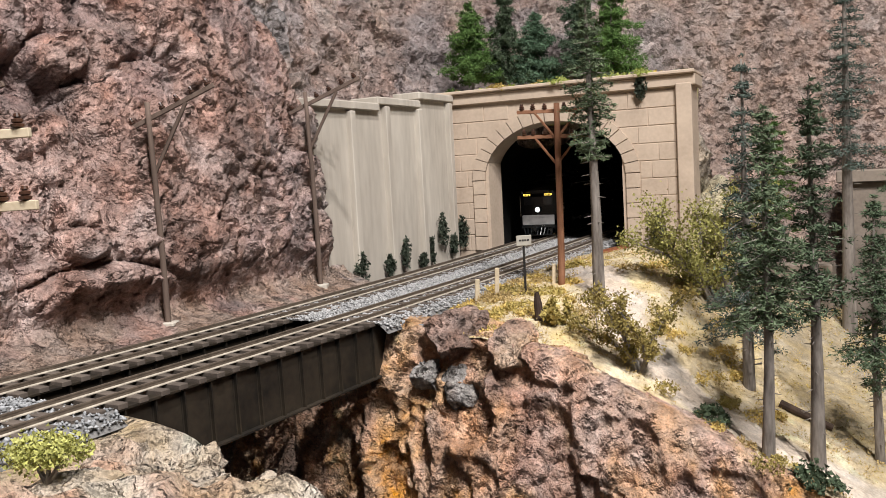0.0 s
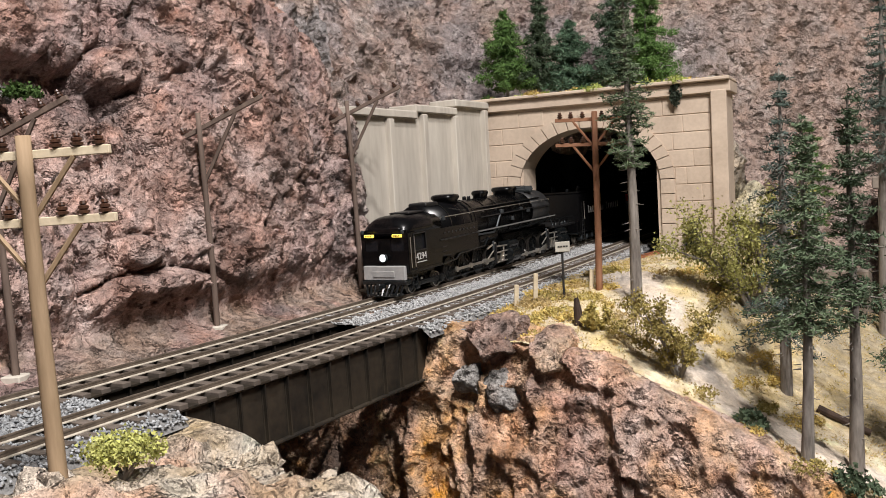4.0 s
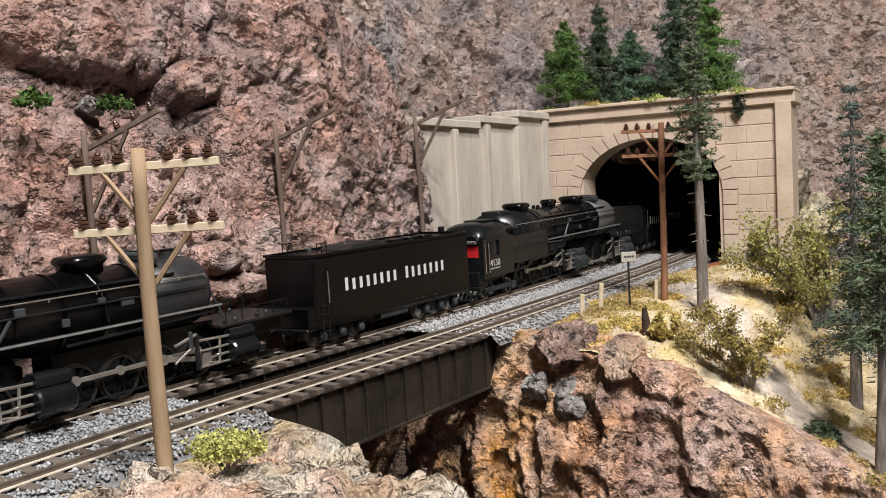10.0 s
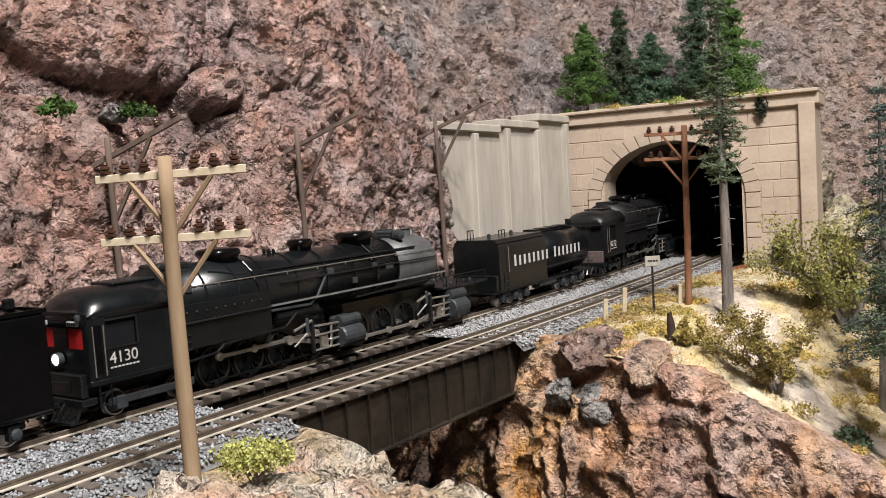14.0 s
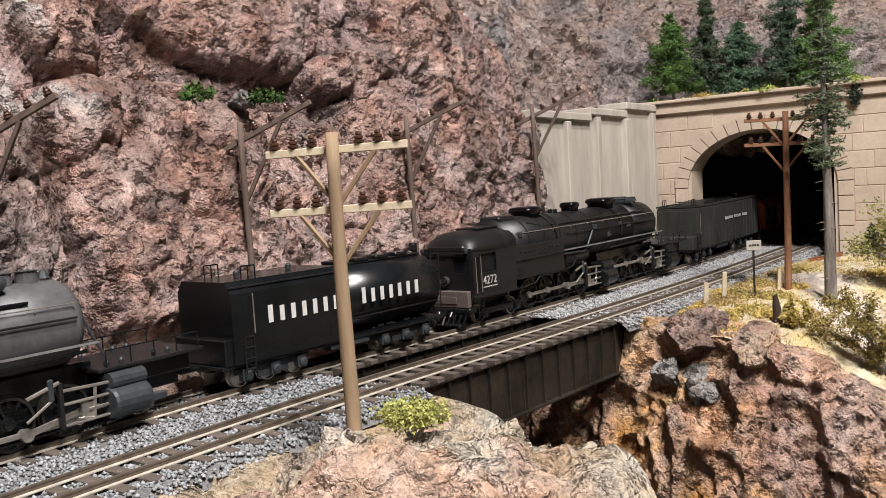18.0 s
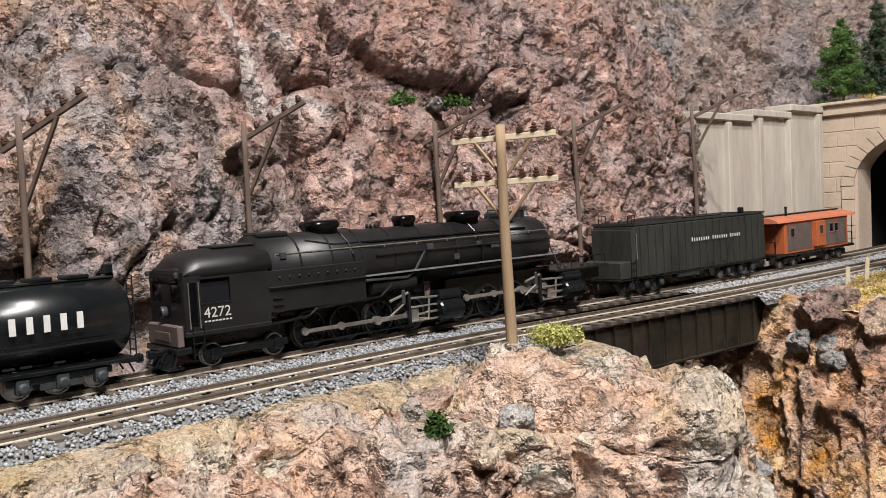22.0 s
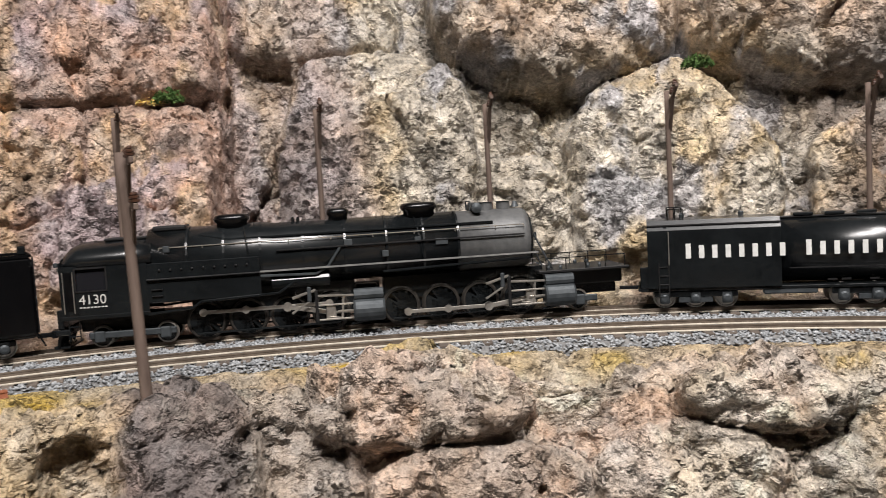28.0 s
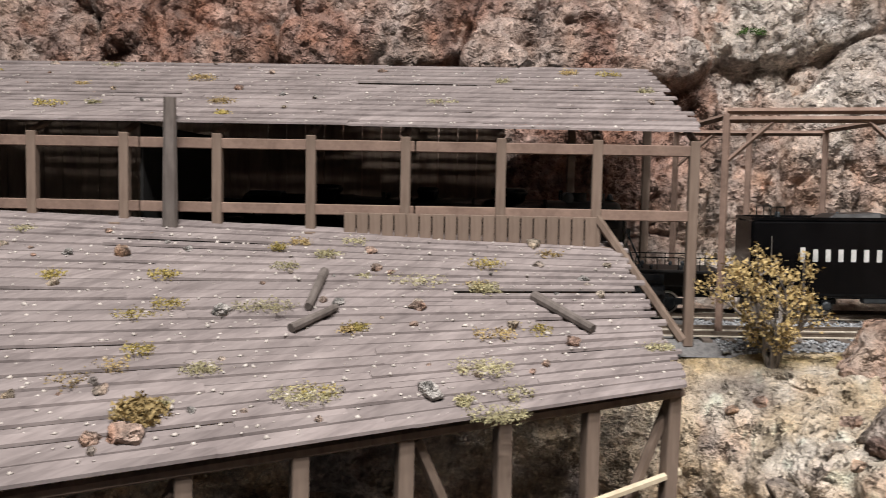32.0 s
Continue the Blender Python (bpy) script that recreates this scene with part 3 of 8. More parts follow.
CLIFF_FORMS = ((.215, -.055, .046, .048, .016, 2.4), (.150, -.050, .034, .036, .014, 2.6), (.085, -.042, .036, .026, .012, 2.4), (.020, -.052, .034, .034, .014, 3), (-.050, -.046, .036, .030, .014, 2.4), (-.120, -.062, .026, .045, .012, 4), (-.175, -.055, .014, .045, .012, 4), (-.208, -.060, .012, .050, .015, 4), (-.245, -.062, .018, .045, .010, 3), (-.325, -.022, .030, .012, .009, 2.2), (-.355, -.058, .036, .028, .012, 2.4), (-.450, -.020, .044, .014, .010, 2.4), (-.430, -.065, .045, .032, .012, 2.6), (-.535, -.060, .026, .050, .016, 5))
front, p, c = rock_sheet("front_cliff", rows, 1100, 200, 31, 1.0, .06, ((.70, .61, .49), (.58, .47, .40), (.66, .48, .36)), "rough painted rock cliff with a sandy rim below the tracks", flip=1, calm=rim_calm, dark=.3, strata=(1, 1, .7), spots=CLIFF_FORMS)
y_, z_ = p[:, 1] + .02 * fbm(p * 20, 3, 3), p[:, 2]
pale = smooth(.16, .24, y_) * smooth(.30, .27, y_)
c = mix3(c, (.74, .65, .53), pale * .8)
grey = smooth(-.02, .03, y_) * smooth(.17, .12, y_)
c = mix3(c, (.44, .36, .33), grey * .3)
red = smooth(.04, .0, y_) * smooth(-.10, -.06, y_)
c = mix3(c, (.42, .22, .16), red * .5)
orange = smooth(.06, .22, fbm(p * 26, 3, 301)) * smooth(-.62, -.54, y_)
c = mix3(c, (.70, .42, .29), orange * .75)
dusk = smooth(.10, .26, fbm(p * 30, 3, 311)) * smooth(.12, .02, y_)
c = mix3(c, (.19, .165, .165), dusk * .55)
bands = smooth(-.10, -.14, y_) * smooth(-.33, -.28, y_) * smooth(-.016, -.03, z_)
for hue, sd in (((.44, .19, .11), 401), ((.62, .58, .54), 411), ((.34, .40, .40), 421), ((.60, .38, .14), 431)):
    c = mix3(c, hue, bands * smooth(.08, .22, fbm(p * np.array((60, 60, 7)), 3, sd)) * .8)
cream = smooth(-.2, -.28, y_) * smooth(-.56, -.5, y_)
c = mix3(c, (.60, .50, .38), cream * .45)
dk = smooth(-.505, -.52, y_) * smooth(-.575, -.555, y_)
c = mix3(c, (.17, .15, .15), dk * .75)
dirt = smooth(-.555, -.575, y_) * smooth(-.70, -.66, y_)
c = mix3(c, (.70, .54, .33), dirt * .8)
sand = smooth(-.66, -.72, y_) * smooth(-.2, .25, fbm(p * 30, 3, 66) + .15)
c = mix3(c, (.68, .52, .33), sand * .7)
d_ = np.sqrt(((p[:, None, :2] - CENTRE[None, ::8, :2]) ** 2).sum(2)).min(1)
shelf = smooth(.050, .026, d_ + .008 * fbm(p * 40, 3, 4)) * smooth(-.03, -.014, z_)
c = mix3(c, (.56, .43, .25), shelf * .75)
moss = smooth(.05, .3, fbm(p * np.array((45, 18, 45)), 3, 12)) * smooth(.046, .034, d_) * smooth(-.022, -.012, z_) * smooth(.1, .0, y_)
c = mix3(c, (.55, .38, .08), moss * .85)
knoll = smooth(.10, .16, y_) * smooth(.31, .29, y_) * smooth(-.03, -.018, z_) * smooth(-.1, .2, fbm(p * 25, 3, 14))
c = mix3(c, (.56, .42, .27), knoll * .6)
tint(front, c)

# ravine beyond the bridge: abutment and the tall cliff under the wooded hill
rows = []
for (x, y, z), (dx, dy) in (((-.17, .56, -.02), (-.2, -1)), ((-.12, .525, -.005), (-.1, -1)), ((-.075, .495, -.003), (0, -1)), ((-.035, .462, -.002), (.1, -1)), ((.0, .436, -.004), (.1, -1)), ((.03, .418, -.008), (.1, -1)), ((.058, .404, -.018), (.1, -1)), ((.085, .392, -.032), (.05, -1)), ((.115, .378, -.048), (0, -1)), ((.15, .36, -.068), (0, -1)), ((.20, .33, -.095), (-.1, -1)), ((.28, .29, -.13), (-.1, -1))):
    b = np.array((x, y))
    d = np.array((dx, dy), float)
    d /= np.linalg.norm(d)
    rows.append([(*(b - d * .03), z + .003), (*b, z), (*(b + d * .006), z - .016), (*(b + d * .016), z - .05), (*(b + d * .028), z - .10), (*(b + d * .05), z - .17), (*(b + d * .08), -.32)])
RAVINE_FORMS = ((.000, -.012, .021, .016, .0050, 2.2), (.036, -.018, .018, .013, .0045, 2.2), (-.016, -.031, .011, .011, .0045, 2), (.006, -.043, .013, .015, .0050, 2.2), (-.062, -.075, .018, .052, .0050, 5), (-.026, -.082, .014, .046, .0055, 5), (.006, -.098, .016, .036, .0045, 4), (.040, -.078, .018, .044, .0050, 4), (.076, -.074, .017, .034, .0040, 3.5), (.112, -.090, .020, .030, .0040, 3.5), (-.104, -.085, .018, .05, .0045, 5))
ravine, p, c = rock_sheet("ravine_cliff", rows, 420, 230, 51, .55, .055, ((.56, .37, .26), (.42, .28, .24), (.66, .44, .24)), "rust-stained craggy cliff of the ravine beyond the bridge", flip=1, calm=lambda p: smooth(.004, -.016, p[:, 2] - np.interp(p[:, 0], (-.1, .0, .03, .06, .085, .115, .15, .2, .28), (-.003, .0, -.004, -.016, -.030, -.048, -.068, -.095, -.13))) * .85 + .15, dark=.3, strata=(1, 1, .6), spots=RAVINE_FORMS, axis=0, gap=.0014)
stain = smooth(.1, .4, fbm(p * np.array((40, 40, 9)), 3, 71))
c = mix3(c, (.66, .34, .07), stain * .85)
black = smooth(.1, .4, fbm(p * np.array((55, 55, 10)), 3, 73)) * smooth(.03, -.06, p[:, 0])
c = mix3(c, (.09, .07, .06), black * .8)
pinkish = smooth(.02, .07, p[:, 0]) * smooth(0, .3, fbm(p * 18, 3, 75) + .1)
c = mix3(c, (.60, .45, .37), pinkish * .6)
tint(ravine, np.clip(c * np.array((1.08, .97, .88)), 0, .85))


# the wooded hill between the cliff and the portal
e1, e2, e3, e4 = (tuple(near_pt(y, .017, -.007)) for y in (.485, .545, .62, .70))
HILL = [[e1, (-.012, .468, -.006), (-.014, .458, -.007), (-.018, .450, -.008)],
        [e2, (.018, .510, -.001), (.012, .470, -.004), (.0, .436, -.006)],
        [e3, (.062, .545, .005), (.045, .47, -.001), (.03, .418, -.010)],
        [e4, (.105, .57, .009), (.078, .46, -.010), (.058, .404, -.020)],
        [(.205, .675, .010), (.145, .555, .002), (.11, .45, -.026), (.085, .392, -.034)],
        [(.27, .65, -.030), (.19, .53, -.032), (.14, .45, -.045), (.115, .378, -.050)],
        [(.33, .61, -.060), (.22, .51, -.058), (.17, .43, -.062), (.15, .36, -.068)],
        [(.42, .56, -.075), (.29, .47, -.078), (.22, .39, -.088), (.20, .33, -.095)],
        [(.62, .50, -.085), (.44, .42, -.09), (.32, .35, -.11), (.28, .29, -.130)]]
hill, p, c = rock_sheet("hillside", HILL, 330, 170, 61, .16, .06, ((.70, .60, .44), (.60, .49, .33), (.76, .69, .57)), "sandy hillside with dry yellow scrub beside the tunnel portal", dark=.2, mat=SOIL)
TRAIL = ((.095, .545), (.092, .480), (.110, .430), (.132, .402), (.165, .388), (.215, .362))


def trail_gap(x, y):
    """How far a place lies from the middle of the sandy trail down the hill."""
    best = 9.0
    for (x0, y0), (x1, y1) in zip(TRAIL, TRAIL[1:]):
        k = np.clip(((x - x0) * (x1 - x0) + (y - y0) * (y1 - y0)) / ((x1 - x0) ** 2 + (y1 - y0) ** 2), 0, 1)
        best = np.minimum(best, np.hypot(x - x0 - k * (x1 - x0), y - y0 - k * (y1 - y0)))
    return best


gap = trail_gap(p[:, 0], p[:, 1]) + .008 * fbm(p * 45, 3, 611)
turf = smooth(.013, .022, gap)
dry = rock_colour(p, (.66, .54, .35), (.58, .46, .26), (.68, .55, .30), 612, .15)
c = c + (dry - c) * turf[:, None]
c = mix3(c, (.78, .66, .55), (1 - turf) * .8)
# darker scrub on the far slope, with the hollow's shade mixed into the colour
far_slope = smooth(.165, .205, p[:, 0] + .01 * fbm(p * 30, 3, 613))
c = mix3(c, (.36, .29, .17), far_slope * .7)
tint(hill, c * .74)

# mountain over and behind the portal
rows = []
for x, y, bx, by in ((-.20, .60, -.6, .8), (-.115, .71, -.6, .7), (-.06, .80, -.5, .8), (.02, .87, -.1, 1), (.11, .86, .1, 1), (.19, .82, .3, 1), (.27, .80, .4, .9), (.36, .79, .5, .8), (.48, .74, .6, .7), (.62, .64, .8, .5), (.78, .50, .9, .3)):
    b, d = np.array((x, y)), np.array((bx, by))
    rows.append([(*(b - d * .05), .100 if x < .2 else -.09), (*(b - d * .02), .132 if x < .2 else -.02), (*b, .150 if x < .2 else .06), (*(b + d * .02), .20 if x < .2 else .14), (*(b + d * .05), .27), (*(b + d * .10), .36), (*(b + d * .20), .52)])
mount, p, c = rock_sheet("mountain", rows, 420, 200, 81, 1.1, .08, ((.42, .31, .27), (.38, .32, .31), (.50, .38, .32)), "pale pink and grey painted mountain above the tunnel", flip=-1, dark=.2, calm=lambda p: 1 - .68 * smooth(.13, .22, p[:, 0]))
far_right = smooth(.18, .26, p[:, 0])
c = mix3(c, (.50, .36, .29), far_right * .6)
tint(mount, c)

# ---- track ----
def strip(name, line, half0, z0, half1, z1, a, b, mat, label, kind="structure"):
    """A low bed swept along a line between two stretches of its length."""
    s = np.linspace(a, b, int(abs(b - a) / .006) + 2)
    par = np.r_[0, np.cumsum(np.linalg.norm(np.diff(line[:, :2], axis=0), axis=1))]
    p = on_line(line, par, s)
    t = np.gradient(p[:, :2], axis=0)
    t /= np.linalg.norm(t, axis=1)[:, None]
    o = np.c_[t[:, 1], -t[:, 0]]
    prof = ((-half1, z1), (-half0, z0), (half0, z0), (half1, z1))
    v = np.concatenate([np.c_[p[:, :2] + o * d, p[:, 2] + z][:, None, :] for d, z in prof], 1)
    return tagged(mesh_ob(name, v.reshape(-1, 3), grid_faces(len(s), 4)[:, ::-1], mat), label, kind=kind)


MID = side(SPACING / 2)
MID_S = np.r_[0, np.cumsum(np.linalg.norm(np.diff(MID[:, :2], axis=0), axis=1))]
B0, B1 = s_of_y(MID, MID_S, .465), s_of_y(MID, MID_S, .325)
strip("ballast_bed", MID, .044, -.0036, .050, -.0085, 0, B0, BED, "grey crushed-stone roadbed leading into the tunnel")
strip("ballast_bed", MID, .044, -.0036, .050, -.0085, B1, MID_S[-1], BED, "grey crushed-stone roadbed along the rock ledge")


def rail_mesh(name, d, parent):
    line = side(d)
    keep = slice(0, len(line))
    p = line[keep]
    for nm, prof, mat in (("rail_foot", ((-.00100, -.0024), (-.00100, -.0021), (-.0003, -.0018), (.0003, -.0018), (.00100, -.0021), (.00100, -.0024)), RAIL_FOOT), ("rail_head", ((-.00022, -.0018), (-.00022, -.0007), (-.0004, -.0006), (-.0004, 0), (.0004, 0), (.0004, -.0006), (.00022, -.0007), (.00022, -.0018)), RAIL)):
        v = np.concatenate([np.c_[p[:, :2] + OUT[keep] * q, p[:, 2] + z][:, None, :] for q, z in prof], 1)
        n = len(prof)
        f = [(i * n + k, i * n + (k + 1) % n, (i + 1) * n + (k + 1) % n, (i + 1) * n + k) for i in range(len(p) - 1) for k in range(n)]
        mesh_ob(nm, v.reshape(-1, 3), f, mat, parent)


TIE_BM = bmesh.new()
box(TIE_BM, -.0022, .0022, -.0160, .0160, -.0022, 0, .00025)
tie_mesh = bpy.data.meshes.new("tie")
TIE_BM.to_mesh(tie_mesh)
TIE_BM.free()
tie_mesh.materials.append(TIE)
TV = np.array([v.co[:] for v in tie_mesh.vertices])
TF = [tuple(q.vertices) for q in tie_mesh.polygons]


def track(name, line, label):
    ob = empty(name, None, label=label, category="track", kind="structure")
    par = np.r_[0, np.cumsum(np.linalg.norm(np.diff(line[:, :2], axis=0), axis=1))]
    ss = np.arange(.9, par[-1] - .02, .0096)
    p = on_line(line, par, ss)
    q = on_line(line, par, ss + .002)
    rest_v, rest_f = [], []
    rnd = random.Random(5)
    for k in range(len(ss)):
        a = math.atan2(q[k, 1] - p[k, 1], q[k, 0] - p[k, 0])
        m = Matrix.Translation((p[k, 0], p[k, 1], p[k, 2] - .0024)) @ Matrix.Rotation(a + rnd.uniform(-.02, .02), 4, "Z") @ Matrix.Diagonal((rnd.uniform(.9, 1.1), rnd.uniform(.97, 1.03), 1, 1))
        if -.50 < p[k, 1] < .62 and tie_count[name] < 215:
            tie_count[name] += 1
            o = new("tie", tie_mesh)
            o.matrix_basis = m
            o.parent = ob
        else:
            mm = np.array(m)
            n0 = sum(len(x) for x in rest_v)
            rest_v.append(TV @ mm[:3, :3].T + mm[:3, 3])
            rest_f += [tuple(i + n0 for i in fc) for fc in TF]
    r = mesh_ob("ties", np.vstack(rest_v), rest_f, TIE, ob)
    r["kind"] = "stuff"
    return ob


tie_count = {"near_track": 0, "far_track": 0}
near_track = track("near_track", CENTRE, "empty near track with bright rails on dark wooden ties")
far_track = track("far_track", FAR, "track beside the rock with dark ties and rusty rails")
for ob_, d_ in ((near_track, 0.0), (far_track, SPACING)):
    for sg in (-1, 1):
        rail_mesh("rail", d_ + sg * GAUGE / 2, ob_)


# ---- ballast stones ----
def scatter_stones(name, pts, size, mat, label, parent=None, seed=1, flat=.7):
    r = np.random.default_rng(seed)
    n = len(pts)
    base = np.array([(1, 0, 0), (-1, 0, 0), (0, 1, 0), (0, -1, 0), (0, 0, 1), (0, 0, -1)], float)
    faces = np.array([(0, 2, 4), (2, 1, 4), (1, 3, 4), (3, 0, 4), (2, 0, 5), (1, 2, 5), (3, 1, 5), (0, 3, 5)])
    v = base[None] * (1 + r.uniform(-.45, .45, (n, 6, 1))) + r.uniform(-.25, .25, (n, 6, 3))
    v *= (np.asarray(size)[:, None, None] if np.ndim(size) else size)
    v[..., 2] *= flat
    a = r.uniform(0, 6.28, n)
    ca, sa = np.cos(a)[:, None], np.sin(a)[:, None]
    x, y = v[..., 0] * ca - v[..., 1] * sa, v[..., 0] * sa + v[..., 1] * ca
    v = np.stack([x, y, v[..., 2]], 2) + pts[:, None, :]
    f = faces[None] + (np.arange(n) * 6)[:, None, None]
    return tagged(mesh_ob(name, v.reshape(-1, 3), f.reshape(-1, 3), mat, parent), label, kind="stuff")


def bed_points(a, b, per_m, seed):
    r = np.random.default_rng(seed)
    n = int((b - a) * per_m)
    s = r.uniform(a, b, n)
    d = r.uniform(-.050, .050, n)
    p = on_line(MID, MID_S, s)
    q = on_line(MID, MID_S, s + .002)
    t = q[:, :2] - p[:, :2]
    t /= np.linalg.norm(t, axis=1)[:, None]
    o = np.c_[t[:, 1], -t[:, 0]]
    z = np.interp(np.abs(d), (0, .044, .050), (-.0032, -.0032, -.0062))
    clear = np.minimum(np.abs(np.abs(d - SPACING / 2) - GAUGE / 2), np.abs(np.abs(d + SPACING / 2) - GAUGE / 2)) > .0012
    over = np.minimum(np.abs(d - SPACING / 2), np.abs(d + SPACING / 2)) < .015
    z = z - np.where(over, .0002, 0)
    p = np.c_[p[:, :2] + o * d[:, None], p[:, 2] + z + r.uniform(-.0004, .0005, n)]
    return p[clear]


sp = s_of_y(MID, MID_S, .80)
scatter_stones("ballast", bed_points(sp, B0, 60000, 1), RNG.uniform(.0006, .0011, len(bed_points(sp, B0, 60000, 1))), BALLAST_PALE, "loose grey and white crushed-stone ballast round the ties")
bp_ = bed_points(B1, s_of_y(MID, MID_S, -.98), 56000, 2)
scatter_stones("ballast", bp_, RNG.uniform(.0006, .0011, len(bp_)), BALLAST, "loose grey crushed-stone ballast along the ledge", seed=2)

# ---- plate girder bridges ----
def bridge(line, a_y, b_y, label):
    par = np.r_[0, np.cumsum(np.linalg.norm(np.diff(line[:, :2], axis=0), axis=1))]
    a, b = on_line(line, par, s_of_y(line, par, a_y))[0], on_line(line, par, s_of_y(line, par, b_y))[0]
    d = Vector(b) - Vector(a)
    length = d.length
    m = Matrix.Translation(Vector(a)) @ d.to_track_quat("X", "Z").to_matrix().to_4x4()
    ob = empty("girder_bridge", m, label=label, category="bridge", group="girder bridges")
    for sg in (-1, 1):
        y = sg * .0125
        bm = bmesh.new()
        box(bm, 0, length, y - .0005, y + .0005, -.031, -.0048)
        part("web_plate", bm, GIRDER, ob)
        for z in (-.0048, -.0318):
            bm = bmesh.new()
            box(bm, -.001, length + .001, y - .0028, y + .0028, z - .0004, z + .0008, .0002)
            part("flange", bm, GIRDER, ob)
        bm = bmesh.new()
        for i in range(int(length / .003)):
            bmesh.ops.create_icosphere(bm, subdivisions=1, radius=.00028, matrix=Matrix.Translation((i * .003 + .001, y + sg * .0029, -.0315)))
        part("rivets", bm, GIRDER, ob)["kind"] = "stuff"
        n = 13
        for i in range(n + 1):
            x = length * i / n
            bm = bmesh.new()
            box(bm, -.0004, .0004, y + (0 if sg > 0 else -.0022), y + (.0022 if sg > 0 else 0), -.0310, -.0050)
            box(bm, -.0011, .0011, y + sg * .0004 - .0003, y + sg * .0004 + .0003, -.0310, -.0050)
            o = part("stiffener", bm, GIRDER, ob)
            o.location.x = x
    for i in range(7):
        bm = bmesh.new()
        x = length * (i + .5) / 7
        rod(bm, (x, -.0122, -.028), (x, .0122, -.008), .0006, seg=5)
        rod(bm, (x, .0122, -.028), (x, -.0122, -.008), .0006, seg=5)
        part("cross_brace", bm, GIRDER, ob)
    for x in (.003, length - .003):
        bm = bmesh.new()
        box(bm, x - .004, x + .004, -.017, .017, -.040, -.0322, .0004)
        part("bearing_seat", bm, CONCRETE, ob, "grey concrete bearing seat")
    return ob


bridge(CENTRE, .462, .305, "weathered black riveted plate girder bridge under the near track")
bridge(FAR, .50, .335, "dark plate girder bridge under the track beside the rock")
for x, y in ((-.0235, .470), (-.075, .510)):
    bm = bmesh.new()
    box(bm, -.024, .024, -.012, .012, -.07, -.003, .001)
    o = tagged(part("abutment", bm, surface("grey_blue_abutment_%d" % (x < -.05), (.16, .17, .18), (.28, .28, .28), 60, .9, .2)), "grey concrete bridge abutment block at the hill", "abutment", kind="structure")
    o.matrix_basis = pose(x, y, 0, 0, 0, -29)

# ---- portal: a face square to the tracks ----
PL, PR = Vector((.040, .765, 0)), Vector((.150, .715, 0))
ax = (PR - PL).normalized()
PORT = Matrix.Translation((PL + PR) / 2) @ Matrix(((ax.x, ax.y * -1, 0, 0), (ax.y, ax.x, 0, 0), (0, 0, 1, 0), (0, 0, 0, 1)))
HALF, SPRING, TOP, BASE = .0605, .068, .145, .008
portal = empty("tunnel_portal", PORT, label="tan stone-block tunnel portal with an arched double-track opening", category="portal", kind="structure")


def arch(x0, x1, z0, z1, y0, y1, curve):
    """A slab of the face between x0..x1, cut below by curve(x)."""
    bm = bmesh.new()
    xs = np.linspace(x0, x1, 40)
    lo = [max(z0, curve(x)) for x in xs]
    a = [bm.verts.new((x, y0, q)) for x, q in zip(xs, lo)]
    b = [bm.verts.new((x, y0, z1)) for x in xs]
    c = [bm.verts.new((x, y1, q)) for x, q in zip(xs, lo)]
    d = [bm.verts.new((x, y1, z1)) for x in xs]
    for k in range(len(xs) - 1):
        bm.faces.new((a[k], a[k + 1], b[k + 1], b[k]))
        bm.faces.new((c[k], d[k], d[k + 1], c[k + 1]))
        bm.faces.new((a[k], c[k], c[k + 1], a[k + 1]))
        bm.faces.new((b[k], b[k + 1], d[k + 1], d[k]))
    bm.faces.new((a[0], b[0], d[0], c[0]))
    bm.faces.new((a[-1], c[-1], d[-1], b[-1]))
    return bm


def curve(x):
    t = 1 - (x / HALF) ** 2
    return SPRING + .046 * math.sqrt(t) if t > 0 else -9


part("spandrel", arch(-HALF, HALF, -1, TOP - .012, 0, .03, curve), PORTAL, portal)
for x0, x1, nm in ((-.098, -HALF, "pier"), (HALF, .110, "pier")):
    bm = bmesh.new()
    box(bm, x0, x1, 0, .03, -.10 if x0 > 0 else -.01, TOP - .012)
    part(nm, bm, PORTAL, portal)
# courses of blocks with open joints
rnd = random.Random(3)
for row in range(9):
    z0, z1 = BASE + row * .0138, BASE + (row + 1) * .0138 - .0007
    for sg in (-1, 1):
        inner = HALF + .0115 if z1 < SPRING + .01 else HALF + .0115 - max(0, (z1 - SPRING) * .55)
        outer = .094 if sg < 0 else .102
        cuts = [inner, (inner + outer) / 2 + (.006 if row % 2 else -.006), outer]
        for q0, q1 in zip(cuts, cuts[1:]):
            if q1 - q0 < .004:
                continue
            bm = bmesh.new()
            xs = sorted((sg * (q0 + .0003), sg * (q1 - .0003)))
            box(bm, xs[0], xs[1], -.0004 - rnd.uniform(0, .0002), .002, z0, z1, .0003)
            part("block", bm, PORTAL, portal)
for k in range(19):
    a0, a1 = math.pi * (k + .04) / 19, math.pi * (k + .96) / 19
    bm = bmesh.new()
    quad = [(r * math.cos(a) * (HALF + dr) , SPRING + math.sin(a) * (.046 + dr)) for dr, aa in ((0, (a0, a1)), (.0115, (a1, a0))) for a, r in ((aa[0], 1), (aa[1], 1))]
    f = [bm.verts.new((x, -.0022, z)) for x, z in quad]
    b = [bm.verts.new((x, .004, z)) for x, z in quad]
    bm.faces.new(f)
    for i in range(4):
        bm.faces.new((f[i], b[i], b[(i + 1) % 4], f[(i + 1) % 4]))
    bmesh.ops.recalc_face_normals(bm, faces=bm.faces)
    part("arch_stone", bm, PORTAL, portal)
